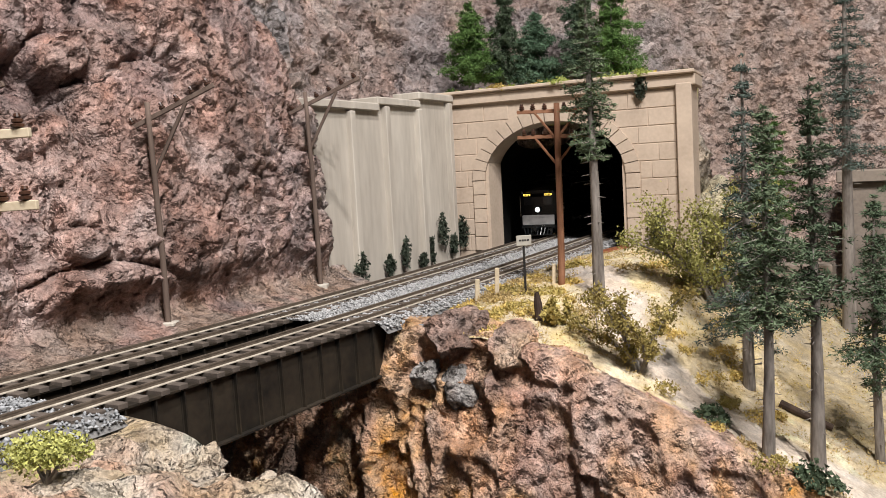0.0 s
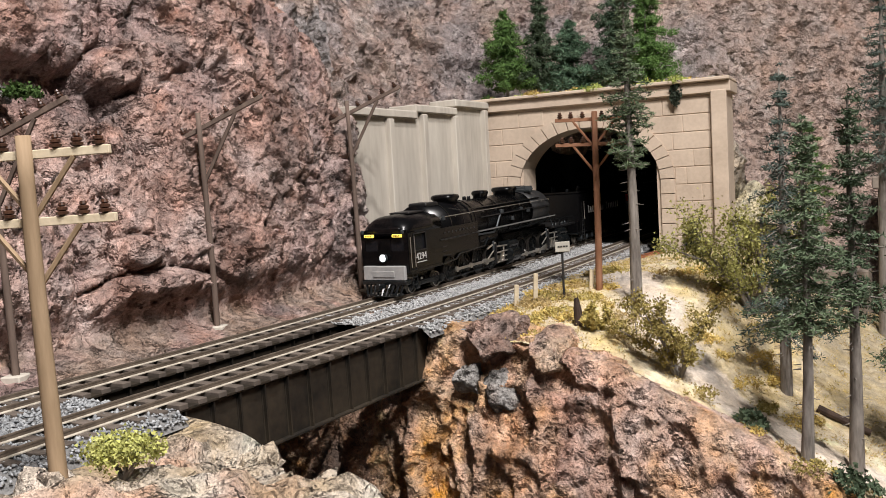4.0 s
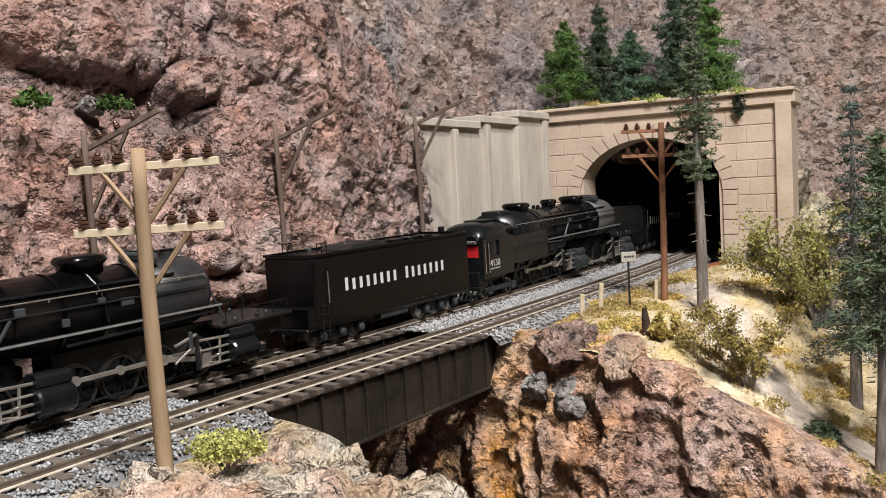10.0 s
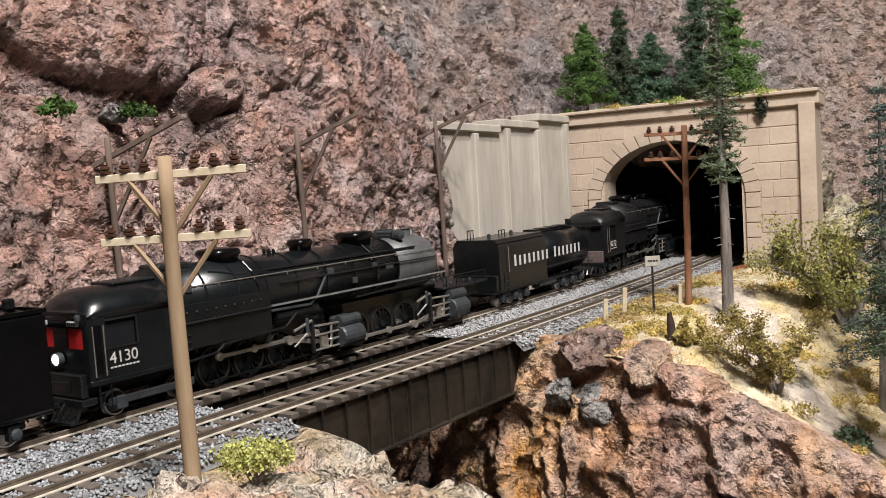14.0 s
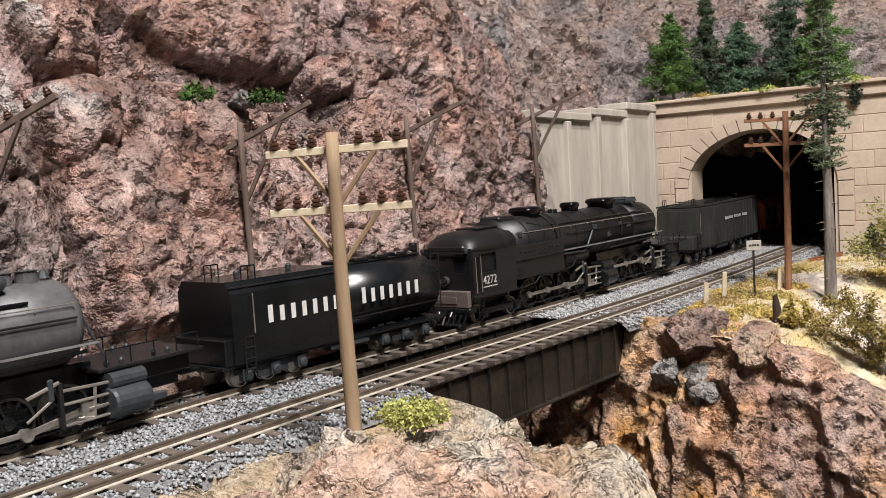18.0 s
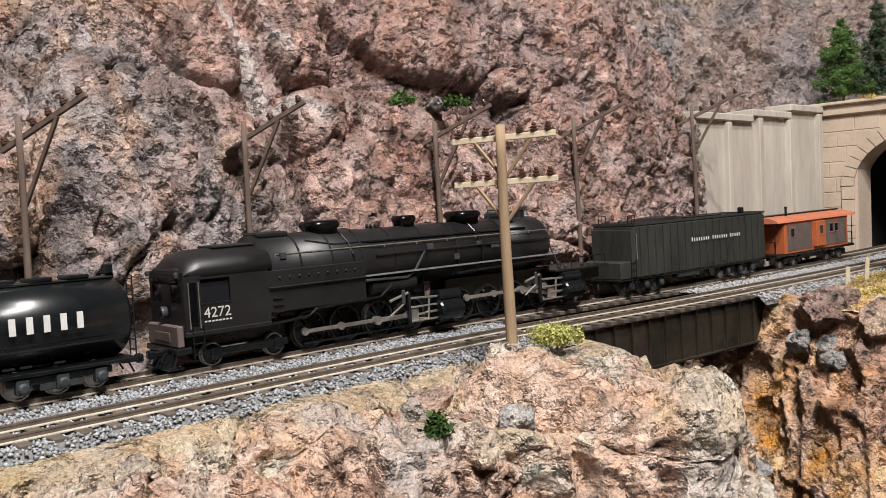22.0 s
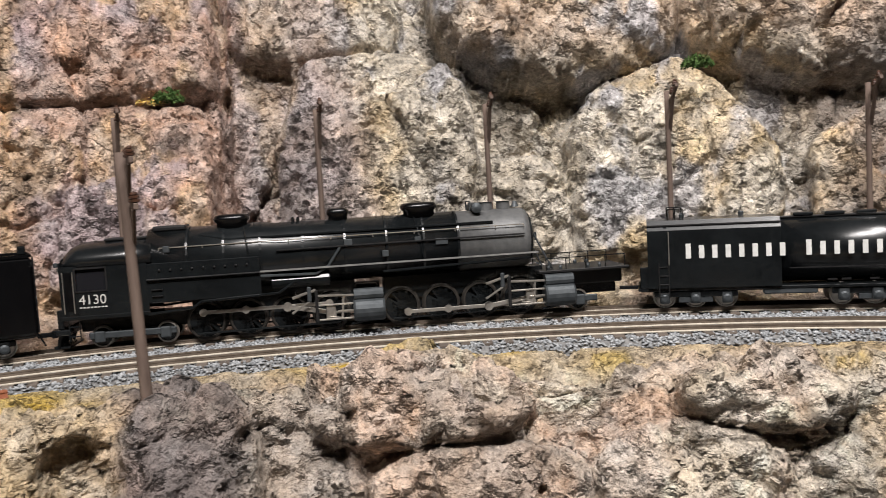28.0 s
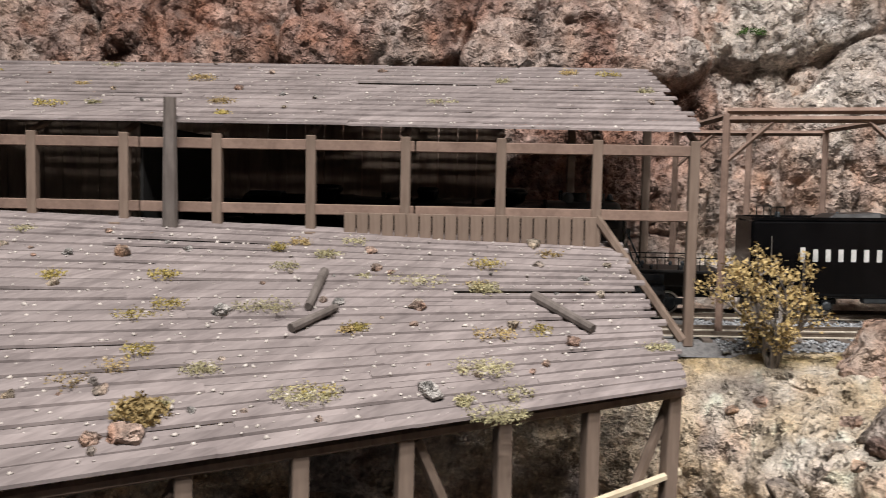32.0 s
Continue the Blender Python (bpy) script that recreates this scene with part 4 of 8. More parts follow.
for sg in (-1, 1):
    for row in range(5):
        bm = bmesh.new()
        xs = sorted((sg * HALF, sg * (HALF + .0112)))
        box(bm, xs[0], xs[1], -.0022, .004, BASE + row * .0120, BASE + (row + 1) * .0120 - .0006, .0003)
        part("jamb_stone", bm, PORTAL, portal)
for x0, x1 in ((-.102, -.094), (.102, .114)):
    bm = bmesh.new()
    box(bm, x0, x1, -.005, .028, -.10 if x0 > 0 else -.004, TOP - .010, .0006)
    part("pilaster", bm, PORTAL, portal)
for z0, z1, out in ((TOP - .012, TOP - .003, .004), (TOP - .003, TOP, .0075)):
    bm = bmesh.new()
    box(bm, -.104, .117, -out, .034, z0, z1, .0007)
    part("cornice", bm, PORTAL, portal)
# lining: two walls and a vault swept along the tracks into the mountain
s = np.arange(0, s_of_y(MID, MID_S, .745), .03)
p = on_line(MID, MID_S, s)
q = on_line(MID, MID_S, s + .002)
t = (q - p)[:, :2]
t /= np.linalg.norm(t, axis=1)[:, None]
o = np.c_[t[:, 1], -t[:, 0]]
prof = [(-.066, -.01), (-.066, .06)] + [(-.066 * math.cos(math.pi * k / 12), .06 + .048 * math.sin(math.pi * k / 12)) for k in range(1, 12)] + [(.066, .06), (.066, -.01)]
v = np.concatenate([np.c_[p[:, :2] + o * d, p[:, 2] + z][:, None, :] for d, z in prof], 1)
lining = tagged(mesh_ob("tunnel_lining", v.reshape(-1, 3), grid_faces(len(s), len(prof)), NEAR_BLACK), "dark tunnel bore", "tunnel", kind="structure")
back = mesh_ob("tunnel_end", [tuple(x) for x in v[0]], [tuple(range(len(prof)))], NEAR_BLACK)
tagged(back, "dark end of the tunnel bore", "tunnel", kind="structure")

# ---- concrete retaining wall beside the portal ----
A, B = Vector((.012, .772, 0)), Vector((-.088, .598, 0))
d = (B - A)
length = d.length
ux = d.normalized()
RW = Matrix.Translation(A) @ Matrix(((ux.x, -ux.y, 0, 0), (ux.y, ux.x, 0, 0), (0, 0, 1, 0), (0, 0, 0, 1))) @ Matrix.Diagonal((1, 1, 1, 1))
retain = empty("retaining_wall", RW, label="pale streaked concrete retaining wall with narrow pilasters", category="wall", kind="structure")
steps = ((0, .055, .136), (.055, .115, .129), (.115, length - .002, .124))
for x0, x1, top in steps:
    bm = bmesh.new()
    box(bm, x0, x1, -.02, .0, -.01, top)
    part("panel", bm, CONCRETE, retain)
    bm = bmesh.new()
    box(bm, x0 - .001, x1 + .001, -.022, .004, top, top + .006, .0008)
    part("coping", bm, CONCRETE, retain)
for x in (.006, .0562, .104, .150):
    top = [h_ for a_, b_, h_ in steps if a_ <= x < b_][0]
    bm = bmesh.new()
    box(bm, x - .0030, x + .0030, -.002, .0048, -.006, top - .001, .0006)
    part("pilaster", bm, CONCRETE, retain)

# ---- the room round the layout ----
for nm, a, b, lab in (("floor", (-4, -5, -1.12), (4, 5, -1.10), "dark grey floor of the exhibition room"), ("ceiling", (-4, -5, 1.35), (4, 5, 1.37), "plain dim white ceiling"), ("wall_north", (-4, 4.9, -1.1), (4, 5, 1.35), "plain blue-grey room wall"), ("wall_south", (-4, -5, -1.1), (4, -4.9, 1.35), "plain blue-grey room wall"), ("wall_east", (3.9, -5, -1.1), (4, 5, 1.35), "plain blue-grey room wall"), ("wall_west", (-4, -5, -1.1), (-3.9, 5, 1.35), "plain blue-grey room wall")):
    bm = bmesh.new()
    box(bm, a[0], b[0], a[1], b[1], a[2], b[2])
    tagged(part(nm, bm, surface("room_" + nm, (.10, .11, .13), (.13, .14, .16), 3, .8, .05, fine=60)), lab, kind="structure")

# ---- ground heights ----
from mathutils.bvhtree import BVHTree


def tree_of(*obs):
    vs, fs = [], []
    for o in obs:
        n = len(vs)
        vs += [v.co.copy() for v in o.data.vertices]
        fs += [[i + n for i in q.vertices] for q in o.data.polygons]
    return BVHTree.FromPolygons(vs, fs)


GROUND = tree_of(front, hill)


def ground(x, y, default=-.03):
    hit = GROUND.ray_cast(Vector((x, y, .5)), Vector((0, 0, -1)))
    return hit[0].z if hit[0] else default


# ---- line poles ----
POLE_TAN = surface("sun-bleached_pole_wood", (.21, .145, .085), (.36, .26, .165), 120, .8, .3, fine=700, stretch=(1, 1, .15))
POLE_RUST = surface("red-brown_pole_wood", (.17, .075, .04), (.30, .15, .085), 120, .8, .3, fine=700, stretch=(1, 1, .15))
POLE_GREY = surface("dark_weathered_pole_wood", (.075, .052, .042), (.17, .125, .10), 120, .85, .3, fine=700, stretch=(1, 1, .15))
ARM_PALE = surface("pale_crossarm_wood", (.46, .38, .26), (.66, .57, .42), 120, .8, .2, fine=700)
INSULATOR = surface("brown_glazed_insulator", (.035, .016, .010), (.085, .038, .022), 200, .35, .05, spec=.5)


def insulator(bm, x, y, z, s=1.0):
    lathe(bm, [(.0006 * s, 0), (.0016 * s, .0004 * s), (.0017 * s, .0011 * s), (.0009 * s, .0013 * s), (.0014 * s, .0016 * s), (.0014 * s, .0023 * s), (.0006 * s, .0026 * s), (.0010 * s, .0029 * s), (.0008 * s, .0037 * s)], pose(x, y, z), 10)


def line_pole(x, y, z, height, radius, turn, arms, wood, arm_wood, label, lean=(0, 0), foot=False, group="front line poles", rise=0.0):
    ob = empty("utility_pole", pose(x, y, z, lean[0], lean[1], turn), label=label, category="pole", group=group)

    def shaft(bm):
        secs = []
        for k in range(9):
            q = k / 8
            r = radius * (1 - .22 * q)
            secs.append([(r * math.cos(a) + .0003 * math.sin(5 * q + x * 90), r * math.sin(a), -.008 + (height + .008) * q) for a in [2 * math.pi * i / 12 for i in range(12)]])
        loft(bm, secs)
    part_ob = bmesh.new()
    shaft(part_ob)
    part("pole_shaft", part_ob, wood, ob, shade=True)
    for za, a0, a1, pins, thick in arms:
        tip = Matrix.Translation((0, 0, za)) @ Matrix.Rotation(math.radians(-rise), 4, "Y") @ Matrix.Translation((0, 0, -za))
        bm = bmesh.new()
        box(bm, a0, a1, radius * .7, radius * .7 + thick * .7, za - thick / 2, za + thick / 2, .0002)
        part("crossarm", bm, arm_wood, ob).matrix_basis = tip
        for px in pins:
            bm = bmesh.new()
            insulator(bm, px, radius * .7 + thick * .35, za + thick / 2)
            part("insulator", bm, INSULATOR, ob).matrix_basis = tip
        for end in (a0, a1):
            if abs(end) > .016:
                bm = bmesh.new()
                rod(bm, tip @ Vector((end * .55, radius * .9, za - thick / 2)), (0, radius * .7, za - abs(end) * .75), .0008 if not rise else .0011, seg=5)
                part("brace", bm, wood, ob)
    if foot:
        bm = bmesh.new()
        box(bm, -.0045, .0045, -.0045, .0045, -.004, .0045, .0006)
        part("concrete_foot", bm, CONCRETE, ob, "grey concrete foot")
    return ob


six = (-.0195, -.0135, -.0075, .0075, .0135, .0195)
line_pole(-.122, .222, -.0075, .0995, .0025, -4, ((.0945, -.0225, .0225, six, .0024), (.0765, -.0225, .0225, six, .0024)), POLE_TAN, ARM_PALE, "tan wooden utility pole with two pale crossarms", (0, -1.0))
line_pole(.070, .53, .004, .108, .0022, -8, ((.1035, -.024, .021, (-.021, -.0145, -.0075, .004, .012), .0022), (.0885, -.024, .021, (-.020, -.0145, -.0075, .008, .015), .0022)), POLE_RUST, POLE_RUST, "red-brown utility pole with two crossarms beside the tunnel", (0, 1.0))
line_pole(-.385, -.548, -.008, .089, .0022, 14, ((.0855, -.018, .018, (-.015, -.010, -.005, .005, .010, .015), .0022), (.070, -.018, .018, (-.015, -.010, -.005, .005, .010, .015), .0022)), POLE_GREY, POLE_GREY, "grey-brown utility pole seen along its crossarms", (1.5, 0))
line_pole(-.326, -.186, -.012, .103, .0023, 62, ((.098, -.0205, .0205, six, .0022), (.081, -.0205, .0205, six, .0022)), POLE_TAN, ARM_PALE, "tan wooden utility pole on the rock rim")
low_foot = ground(-.232, -.848)
line_pole(-.232, -.848, low_foot, .066 - low_foot, .0022, 150, ((.062 - low_foot, -.0165, .0165, (-.015, -.010, -.006, .006, .010, .015), .002), (.048 - low_foot, -.0165, .0165, (-.015, -.010, -.006, .006, .010, .015), .002)), POLE_GREY, POLE_GREY, "dark leaning utility pole on the stony slope", (0, 3))


def arm_of(y, high):
    """The one-sided arm of a pole by the rock: long round the bend, short along the ledge."""
    if y > -.1:
        return (high - .008, -.013, .038, (-.010, .008, .017, .026, .035), .0024)
    return (high - .006, -.009, .020, (-.006, .007, .016), .0022)


for (px, py), top, ang in (((-.083, .572), .131, 0), ((-.146, .463), .118, 0), ((-.207, .360), .111, 0), ((-.264, .252), .107, 0), ((-.310, .157), .104, 0), ((-.348, .070), .102, 0), ((-.387, -.020), .108, 3), ((-.430, -.118), .098, 4), ((-.475, -.205), .102, 3), ((-.512, -.295), .106, 2), ((-.534, -.39), .106, 0), ((-.545, -.480), .108, 0), ((-.541, -.582), .108, 0), ((-.522, -.68), .105, 0), ((-.478, -.787), .100, 2), ((-.428, -.868), .100, 4)):
    i = int(np.argmin(np.hypot(FAR[:, 0] - px, FAR[:, 1] - py)))
    b = FAR[i, :2] + OUT[i] * .034
    z = FAR[i, 2] - .003
    turn = math.degrees(math.atan2(-OUT[i, 1], -OUT[i, 0])) + (24 if py > -.1 else 4)
    line_pole(b[0], b[1], z, top - z, .0017, turn, (arm_of(py, top - z),), POLE_GREY, POLE_GREY, "dark weathered line pole with a one-sided crossarm against the rock", (0, ang - 1.0), True, "poles along the rock wall", 22)

# ---- signs, stakes, stump ----
bm = bmesh.new()
sign = empty("track_sign", pose(.046, .505, ground(.046, .505) - .001, 0, 0, 12), label="small grey trackside sign board on a thin black post", category="sign")
pt = lambda name, mat, parent, fn, label="", shade=False: (lambda bm: (fn(bm), part(name, bm, mat, parent, label, shade))[1])(bmesh.new())
IRON = surface("black_iron", (.012, .012, .012), (.03, .028, .026), 150, .6, .1)
PALEBOARD = surface("weathered_sign_board", (.30, .28, .24), (.45, .43, .38), 150, .8, .1)
pt("post", IRON, sign, lambda bm: rod(bm, (0, 0, 0), (0, 0, .030), .0007, seg=8))
pt("board", PALEBOARD, sign, lambda bm: box(bm, -.0045, .0045, -.0012, -.0004, .0285, .0345, .0003))
pt("sign_bars", IRON, sign, lambda bm: [box(bm, a, a + .0012, -.0014, -.0012, .0312, .0322) for a in (-.003, -.0014, .0002, .0018)], "dark lettering bars")
for x, y, h in ((.018, .505, .013), (.030, .515, .016), (.066, .535, .012)):
    st = empty("stake", pose(x, y, ground(x, y), 2, 3, 20 * x), label="pale weathered wooden stake in the dry grass", category="stake", group="stakes")
    pt("stake_wood", ARM_PALE, st, lambda bm: box(bm, -.0013, .0013, -.0009, .0009, -.003, h, .0003))
stump = empty("tree_stump", pose(.0475, .450, ground(.0475, .45) - .001), label="dark charred broken tree stump in yellow scrub", category="stump")
BARK = surface("grey_bark", (.085, .072, .062), (.30, .27, .24), 160, .9, .6, fine=700, stretch=(1, 1, .25))
CHAR = surface("charred_wood", (.02, .014, .011), (.07, .045, .033), 160, .9, .5, fine=700, stretch=(1, 1, .25))
pt("stump_wood", CHAR, stump, lambda bm: loft(bm, [[(r * math.cos(a) + dx, r * math.sin(a), z + .0016 * math.sin(3 * a) * (z > .01)) for a in [2 * math.pi * k / 10 for k in range(10)]] for r, z, dx in ((.0032, -.002, 0), (.0024, .003, 0), (.0021, .010, -.0006), (.0012, .0150, -.0010))]))

# ---- foliage ----
def leaf_material(name, c1, c2):
    m = surface(name, c1, c2, 250, .8, 0, fine=900, per=.45, spec=.15)
    return m


SPRUCE = leaf_material("dark_spruce_needles", (.040, .066, .038), (.130, .175, .105))
BLUE = leaf_material("bluish_spruce_needles", (.060, .090, .078), (.150, .195, .165))
BRIGHT = leaf_material("bright_green_needles", (.035, .085, .02), (.15, .25, .075))
OLIVE = leaf_material("dry_olive_leaves", (.25, .20, .055), (.48, .39, .14))
LIME = leaf_material("lime_green_foam", (.26, .32, .06), (.48, .52, .17))
YELLOW = leaf_material("yellow_dry_foam", (.42, .30, .08), (.66, .51, .19))
DRAB = leaf_material("dark_grey_green_vine", (.022, .03, .022), (.07, .085, .06))
DRYGOLD = leaf_material("golden_dry_leaves", (.27, .19, .075), (.48, .37, .18))
MOSS = leaf_material("moss_green_tuft", (.03, .07, .016), (.095, .155, .045))


def tufts(centres, spread, blade, count, seed, up=.3, narrow=.35, flat=1.0):
    """Many small pointed leaves round the given centres: vertices and triangles."""
    r = np.random.default_rng(seed)
    n = len(centres) * count
    c = np.repeat(centres, count, 0) + r.normal(0, 1, (n, 3)) * (np.repeat(spread, count)[:, None] if np.ndim(spread) else spread)
    c[:, 2] -= (c[:, 2] - np.repeat(centres, count, 0)[:, 2]) * (1 - flat)
    d = r.normal(0, 1, (n, 3)) * np.array((1, 1, flat))
    d[:, 2] += up
    d /= np.linalg.norm(d, axis=1)[:, None]
    e = np.cross(d, r.normal(0, 1, (n, 3)))
    e /= np.linalg.norm(e, axis=1)[:, None] + 1e-9
    s = blade * r.uniform(.6, 1.4, n)[:, None]
    v = np.stack([c - e * s * narrow, c + e * s * narrow, c + d * s], 1).reshape(-1, 3)
    return v, np.arange(3 * n).reshape(-1, 3)


def conifer(x, y, z, height, width, bare, mat, seed, label, lean=0.0, layers=22, dense=10, droop=.25, group="conifers", blade=.0021, flat=.55, full=.35):
    ob = empty("conifer_tree", pose(x, y, z, lean, lean * .4, seed * 40), label=label, category="tree", group=group)
    rnd = random.Random(seed)
    r0 = max(.0016, height * .020)
    bm = bmesh.new()
    loft(bm, [[(r0 * (1 - .88 * q) * (1 + .12 * math.sin(3 * a + 9 * q)) * math.cos(a) + .0012 * math.sin(4 * q + seed), r0 * (1 - .88 * q) * math.sin(a), -.006 + (height + .004) * q) for a in [2 * math.pi * k / 9 for k in range(9)]] for q in (0, .03, .12, .3, .5, .7, .85, 1)])
    part("trunk", bm, BARK, ob, shade=True)
    bm = bmesh.new()
    for k in range(int(10 + 60 * bare * height)):
        zz = rnd.uniform(.08, max(.1, bare)) * height
        a = rnd.uniform(0, 6.28)
        rod(bm, (r0 * .7 * math.cos(a), r0 * .7 * math.sin(a), zz), (r0 * 1.9 * math.cos(a), r0 * 1.9 * math.sin(a), zz - .0006), .0003, .0001, seg=4)
    limbs, spread = [], []
    for k in range(layers):
        q = bare + (1 - bare) * (k + rnd.uniform(-.3, .3)) / layers
        reach = width * (1 - (q - bare) / (1 - bare)) ** .75 * rnd.uniform(full, 1.25) + width * .05
        for j in range(6):
            if rnd.random() < .24:
                continue
            a = j * 1.047 + k * 2.4 + rnd.uniform(-.4, .4)
            rr = reach * rnd.uniform(.6, 1.1)
            p0 = Vector((0, 0, q * height))
            p1 = Vector((rr * math.cos(a), rr * math.sin(a), q * height - rr * droop + rr * .1))
            rod(bm, p0, p1, .0005, .0002, seg=4)
            m = max(2, int(rr / .0030))
            for i in range(m):
                f = (i + .7) / m
                limbs.append(p0.lerp(p1, f) + Vector((rnd.uniform(-1, 1), rnd.uniform(-1, 1), rnd.uniform(-.6, .6))) * .0012)
                spread.append(.0007 + .0011 * (1 - f) + rr * .05)
    part("limb", bm, BARK, ob)
    limbs.append(Vector((0, 0, height)))
    spread.append(.0008)
    v, f = tufts(np.array([tuple(p) for p in limbs]), np.array(spread), blade * 1.15, int(dense * 2.6), seed, .15, .15, flat)
    mesh_ob("crown", v, f, mat, ob)
    return ob


def bush(x, y, z, size, mat, seed, label, stems=5, airy=.55, name="bush", count=160, dense=9, tall=1.0, group="bushes", blade=.0015):
    ob = empty(name, pose(x, y, z, 0, 0, seed * 30), label=label, category="bush", group=group)
    rnd = random.Random(seed)
    tips = []
    bm = bmesh.new()
    for k in range(stems):
        a = rnd.uniform(0, 6.28)
        p = Vector((0, 0, -.002))
        d = Vector((.5 * math.cos(a), .5 * math.sin(a), 1.0 * tall)).normalized()
        r = size * .035
        for i in range(4):
            q = p + d * size * .26
            rod(bm, p, q, r, r * .75, seg=5)
            for _ in range(3):
                e = (d + Vector((rnd.uniform(-1, 1), rnd.uniform(-1, 1), rnd.uniform(-.3, .7))) * .9).normalized()
                t_ = q + e * size * rnd.uniform(.15, .36)
                rod(bm, q, t_, r * .45, r * .2, seg=4)
                tips += [q.lerp(t_, f) for f in (.5, .8, 1.0)]
            p, r = q, r * .75
            d = (d + Vector((rnd.uniform(-.4, .4), rnd.uniform(-.4, .4), rnd.uniform(-.2, .2)))).normalized()
    part("stem", bm, BARK, ob)
    c = np.array([tuple(t_) for t_ in tips])
    keep = RNG.permutation(len(c))[:count]
    v, f = tufts(c[keep], size * .05 * (1.4 - airy), blade, dense * 2, seed, .2, .5)
    mesh_ob("leaves", v, f, mat, ob)
    return ob


def foam(x, y, z, rx, rz, mat, seed, label, name="tuft", n=60, group="grass tufts", blade=.0016, face=None):
    """A low clump of scrub or a creeper; face: the outward direction when it clings to a wall."""
    r = np.random.default_rng(seed)
    a, q = r.uniform(0, 6.28, n), np.sqrt(r.uniform(0, 1, n))
    if face is None:
        c = np.c_[rx * q * np.cos(a), rx * q * np.sin(a), rz * (1 - q ** 2) * r.uniform(.1, 1, n)]
    else:
        c = np.c_[rx * (1 - .5 * np.clip(np.sin(a) * q, 0, 1)) * q * np.cos(a), -.0015 * r.uniform(0, 1, n), rz * (.5 + .5 * q * np.sin(a))]
    v, f = tufts(c, .0008, blade, 10, seed, .4, .5)
    ob = mesh_ob(name, v, f, mat)
    ob.matrix_basis = pose(x, y, z, 0, 0, face or 0)
    return tagged(ob, label, "plant", group)


# trees by the portal and on the right-hand slope
conifer(.0865, .50, ground(.0865, .50) - .002, .190, .0175, .44, leaf_material("grey_green_needles", (.05, .078, .042), (.15, .19, .11)), 1, "slender grey-green conifer with a bare trunk beside the tunnel", 0, 26, 11)
conifer(.158, .462, ground(.158, .462) - .002, .176, .025, .20, BLUE, 2, "tall ragged bluish spruce with drooping limbs", 0, 20, 9, .45)
conifer(.136, .376, ground(.136, .376) - .002, .152, .022, .40, leaf_material("mid_green_needles", (.055, .088, .048), (.170, .220, .130)), 3, "green conifer with a long grey trunk on the slope", 1, 22, 11)
conifer(.161, .387, ground(.161, .387) - .002, .172, .020, .42, SPRUCE, 4, "tall dark conifer with a bare grey trunk", -1, 22, 10)
conifer(.205, .42, ground(.205, .42) - .002, .130, .024, .30, SPRUCE, 5, "dark green conifer on the dry slope", 0, 20, 10)
conifer(.275, .60, ground(.275, .60, -.05) - .002, .26, .024, .45, BLUE, 6, "very tall thin grey-blue conifer", 0, 24, 8)
conifer(.265, .70, -.01, .115, .026, .15, BRIGHT, 7, "bushy green conifer below the mountain", 0, 16, 12)
conifer(.34, .66, -.06, .17, .028, .2, SPRUCE, 8, "dark conifer at the edge of the layout", 0, 18, 10)
for k, (x, y, z, h, w, m) in enumerate(((.035, .815, .146, .085, .030, BRIGHT), (.066, .82, .146, .10, .020, SPRUCE), (.092, .80, .146, .070, .026, leaf_material("mint_green_needles", (.06, .12, .07), (.16, .25, .16))), (.132, .80, .146, .110, .026, leaf_material("grey_green_spruce", (.03, .06, .035), (.10, .14, .09))), (.157, .785, .146, .095, .030, BRIGHT))):
    conifer(x, y, z - .004, h, w * 1.1, .20, m, 20 + k, "bushy model conifer on the ledge above the tunnel", 0, 15, 18, .15, "trees above the tunnel", .0028, .8, .6)
bush(.092, .424, ground(.092, .424) - .001, .038, OLIVE, 31, "large airy dry bush with olive-yellow leaves", 5, .5, "dry_bush", 170, 22, blade=.0012)
bush(.058, .452, ground(.058, .452) - .001, .013, OLIVE, 32, "low olive scrub bush at the tree foot", 6, .4, "dry_bush", 150, 12, .6)
bush(.164, .535, ground(.164, .535) - .001, .060, leaf_material("yellow_green_leaves", (.17, .17, .04), (.38, .36, .13)), 33, "yellow-green leafy shrub beside the spruce", 7, .3, "shrub", 280, 20)
foam(.118, .40, ground(.118, .40), .008, .009, SPRUCE, 34, "small round dark green bush on the sand", "round_bush", 70)
foam(.150, .364, ground(.150, .364, -.065), .012, .010, SPRUCE, 36, "dark green low juniper at the cliff edge", "low_bush", 110)
fallen = empty("fallen_log", None, label="dark fallen log lying on the dry slope", category="log")
pt("log_wood", CHAR, fallen, lambda bm: rod(bm, (.170, .452, ground(.170, .452) + .002), (.192, .440, ground(.192, .440) + .002), .0022, .0017, seg=9))
KNOLL_LEAF = leaf_material("yellow_lime_leaves", (.30, .31, .07), (.50, .50, .19))
knoll_bush = empty("bush", pose(-.104, .222, ground(-.104, .222) - .001), label="small lime-green bush on the sandy knoll", category="bush", group="bushes")
pt("stem", BARK, knoll_bush, lambda bm: [rod(bm, (0, 0, 0), e, .0009, .0004, seg=6) for e in ((.001, 0, .006), (-.005, .002, .008), (.006, -.002, .008))])
v_, f_ = tufts(np.array([(.0095 * math.sin(i * 2.4) * math.sqrt(i / 60) * (1 + .2 * math.sin(i)), .0075 * math.cos(i * 2.4) * math.sqrt(i / 60), .0085 + .0030 * math.sin(i * 1.7) * (1 - i / 80)) for i in range(60)]), .0013, .0010, 40, 35, .3, .5)
mesh_ob("leaves", v_, f_, KNOLL_LEAF, knoll_bush)
rnd = random.Random(9)
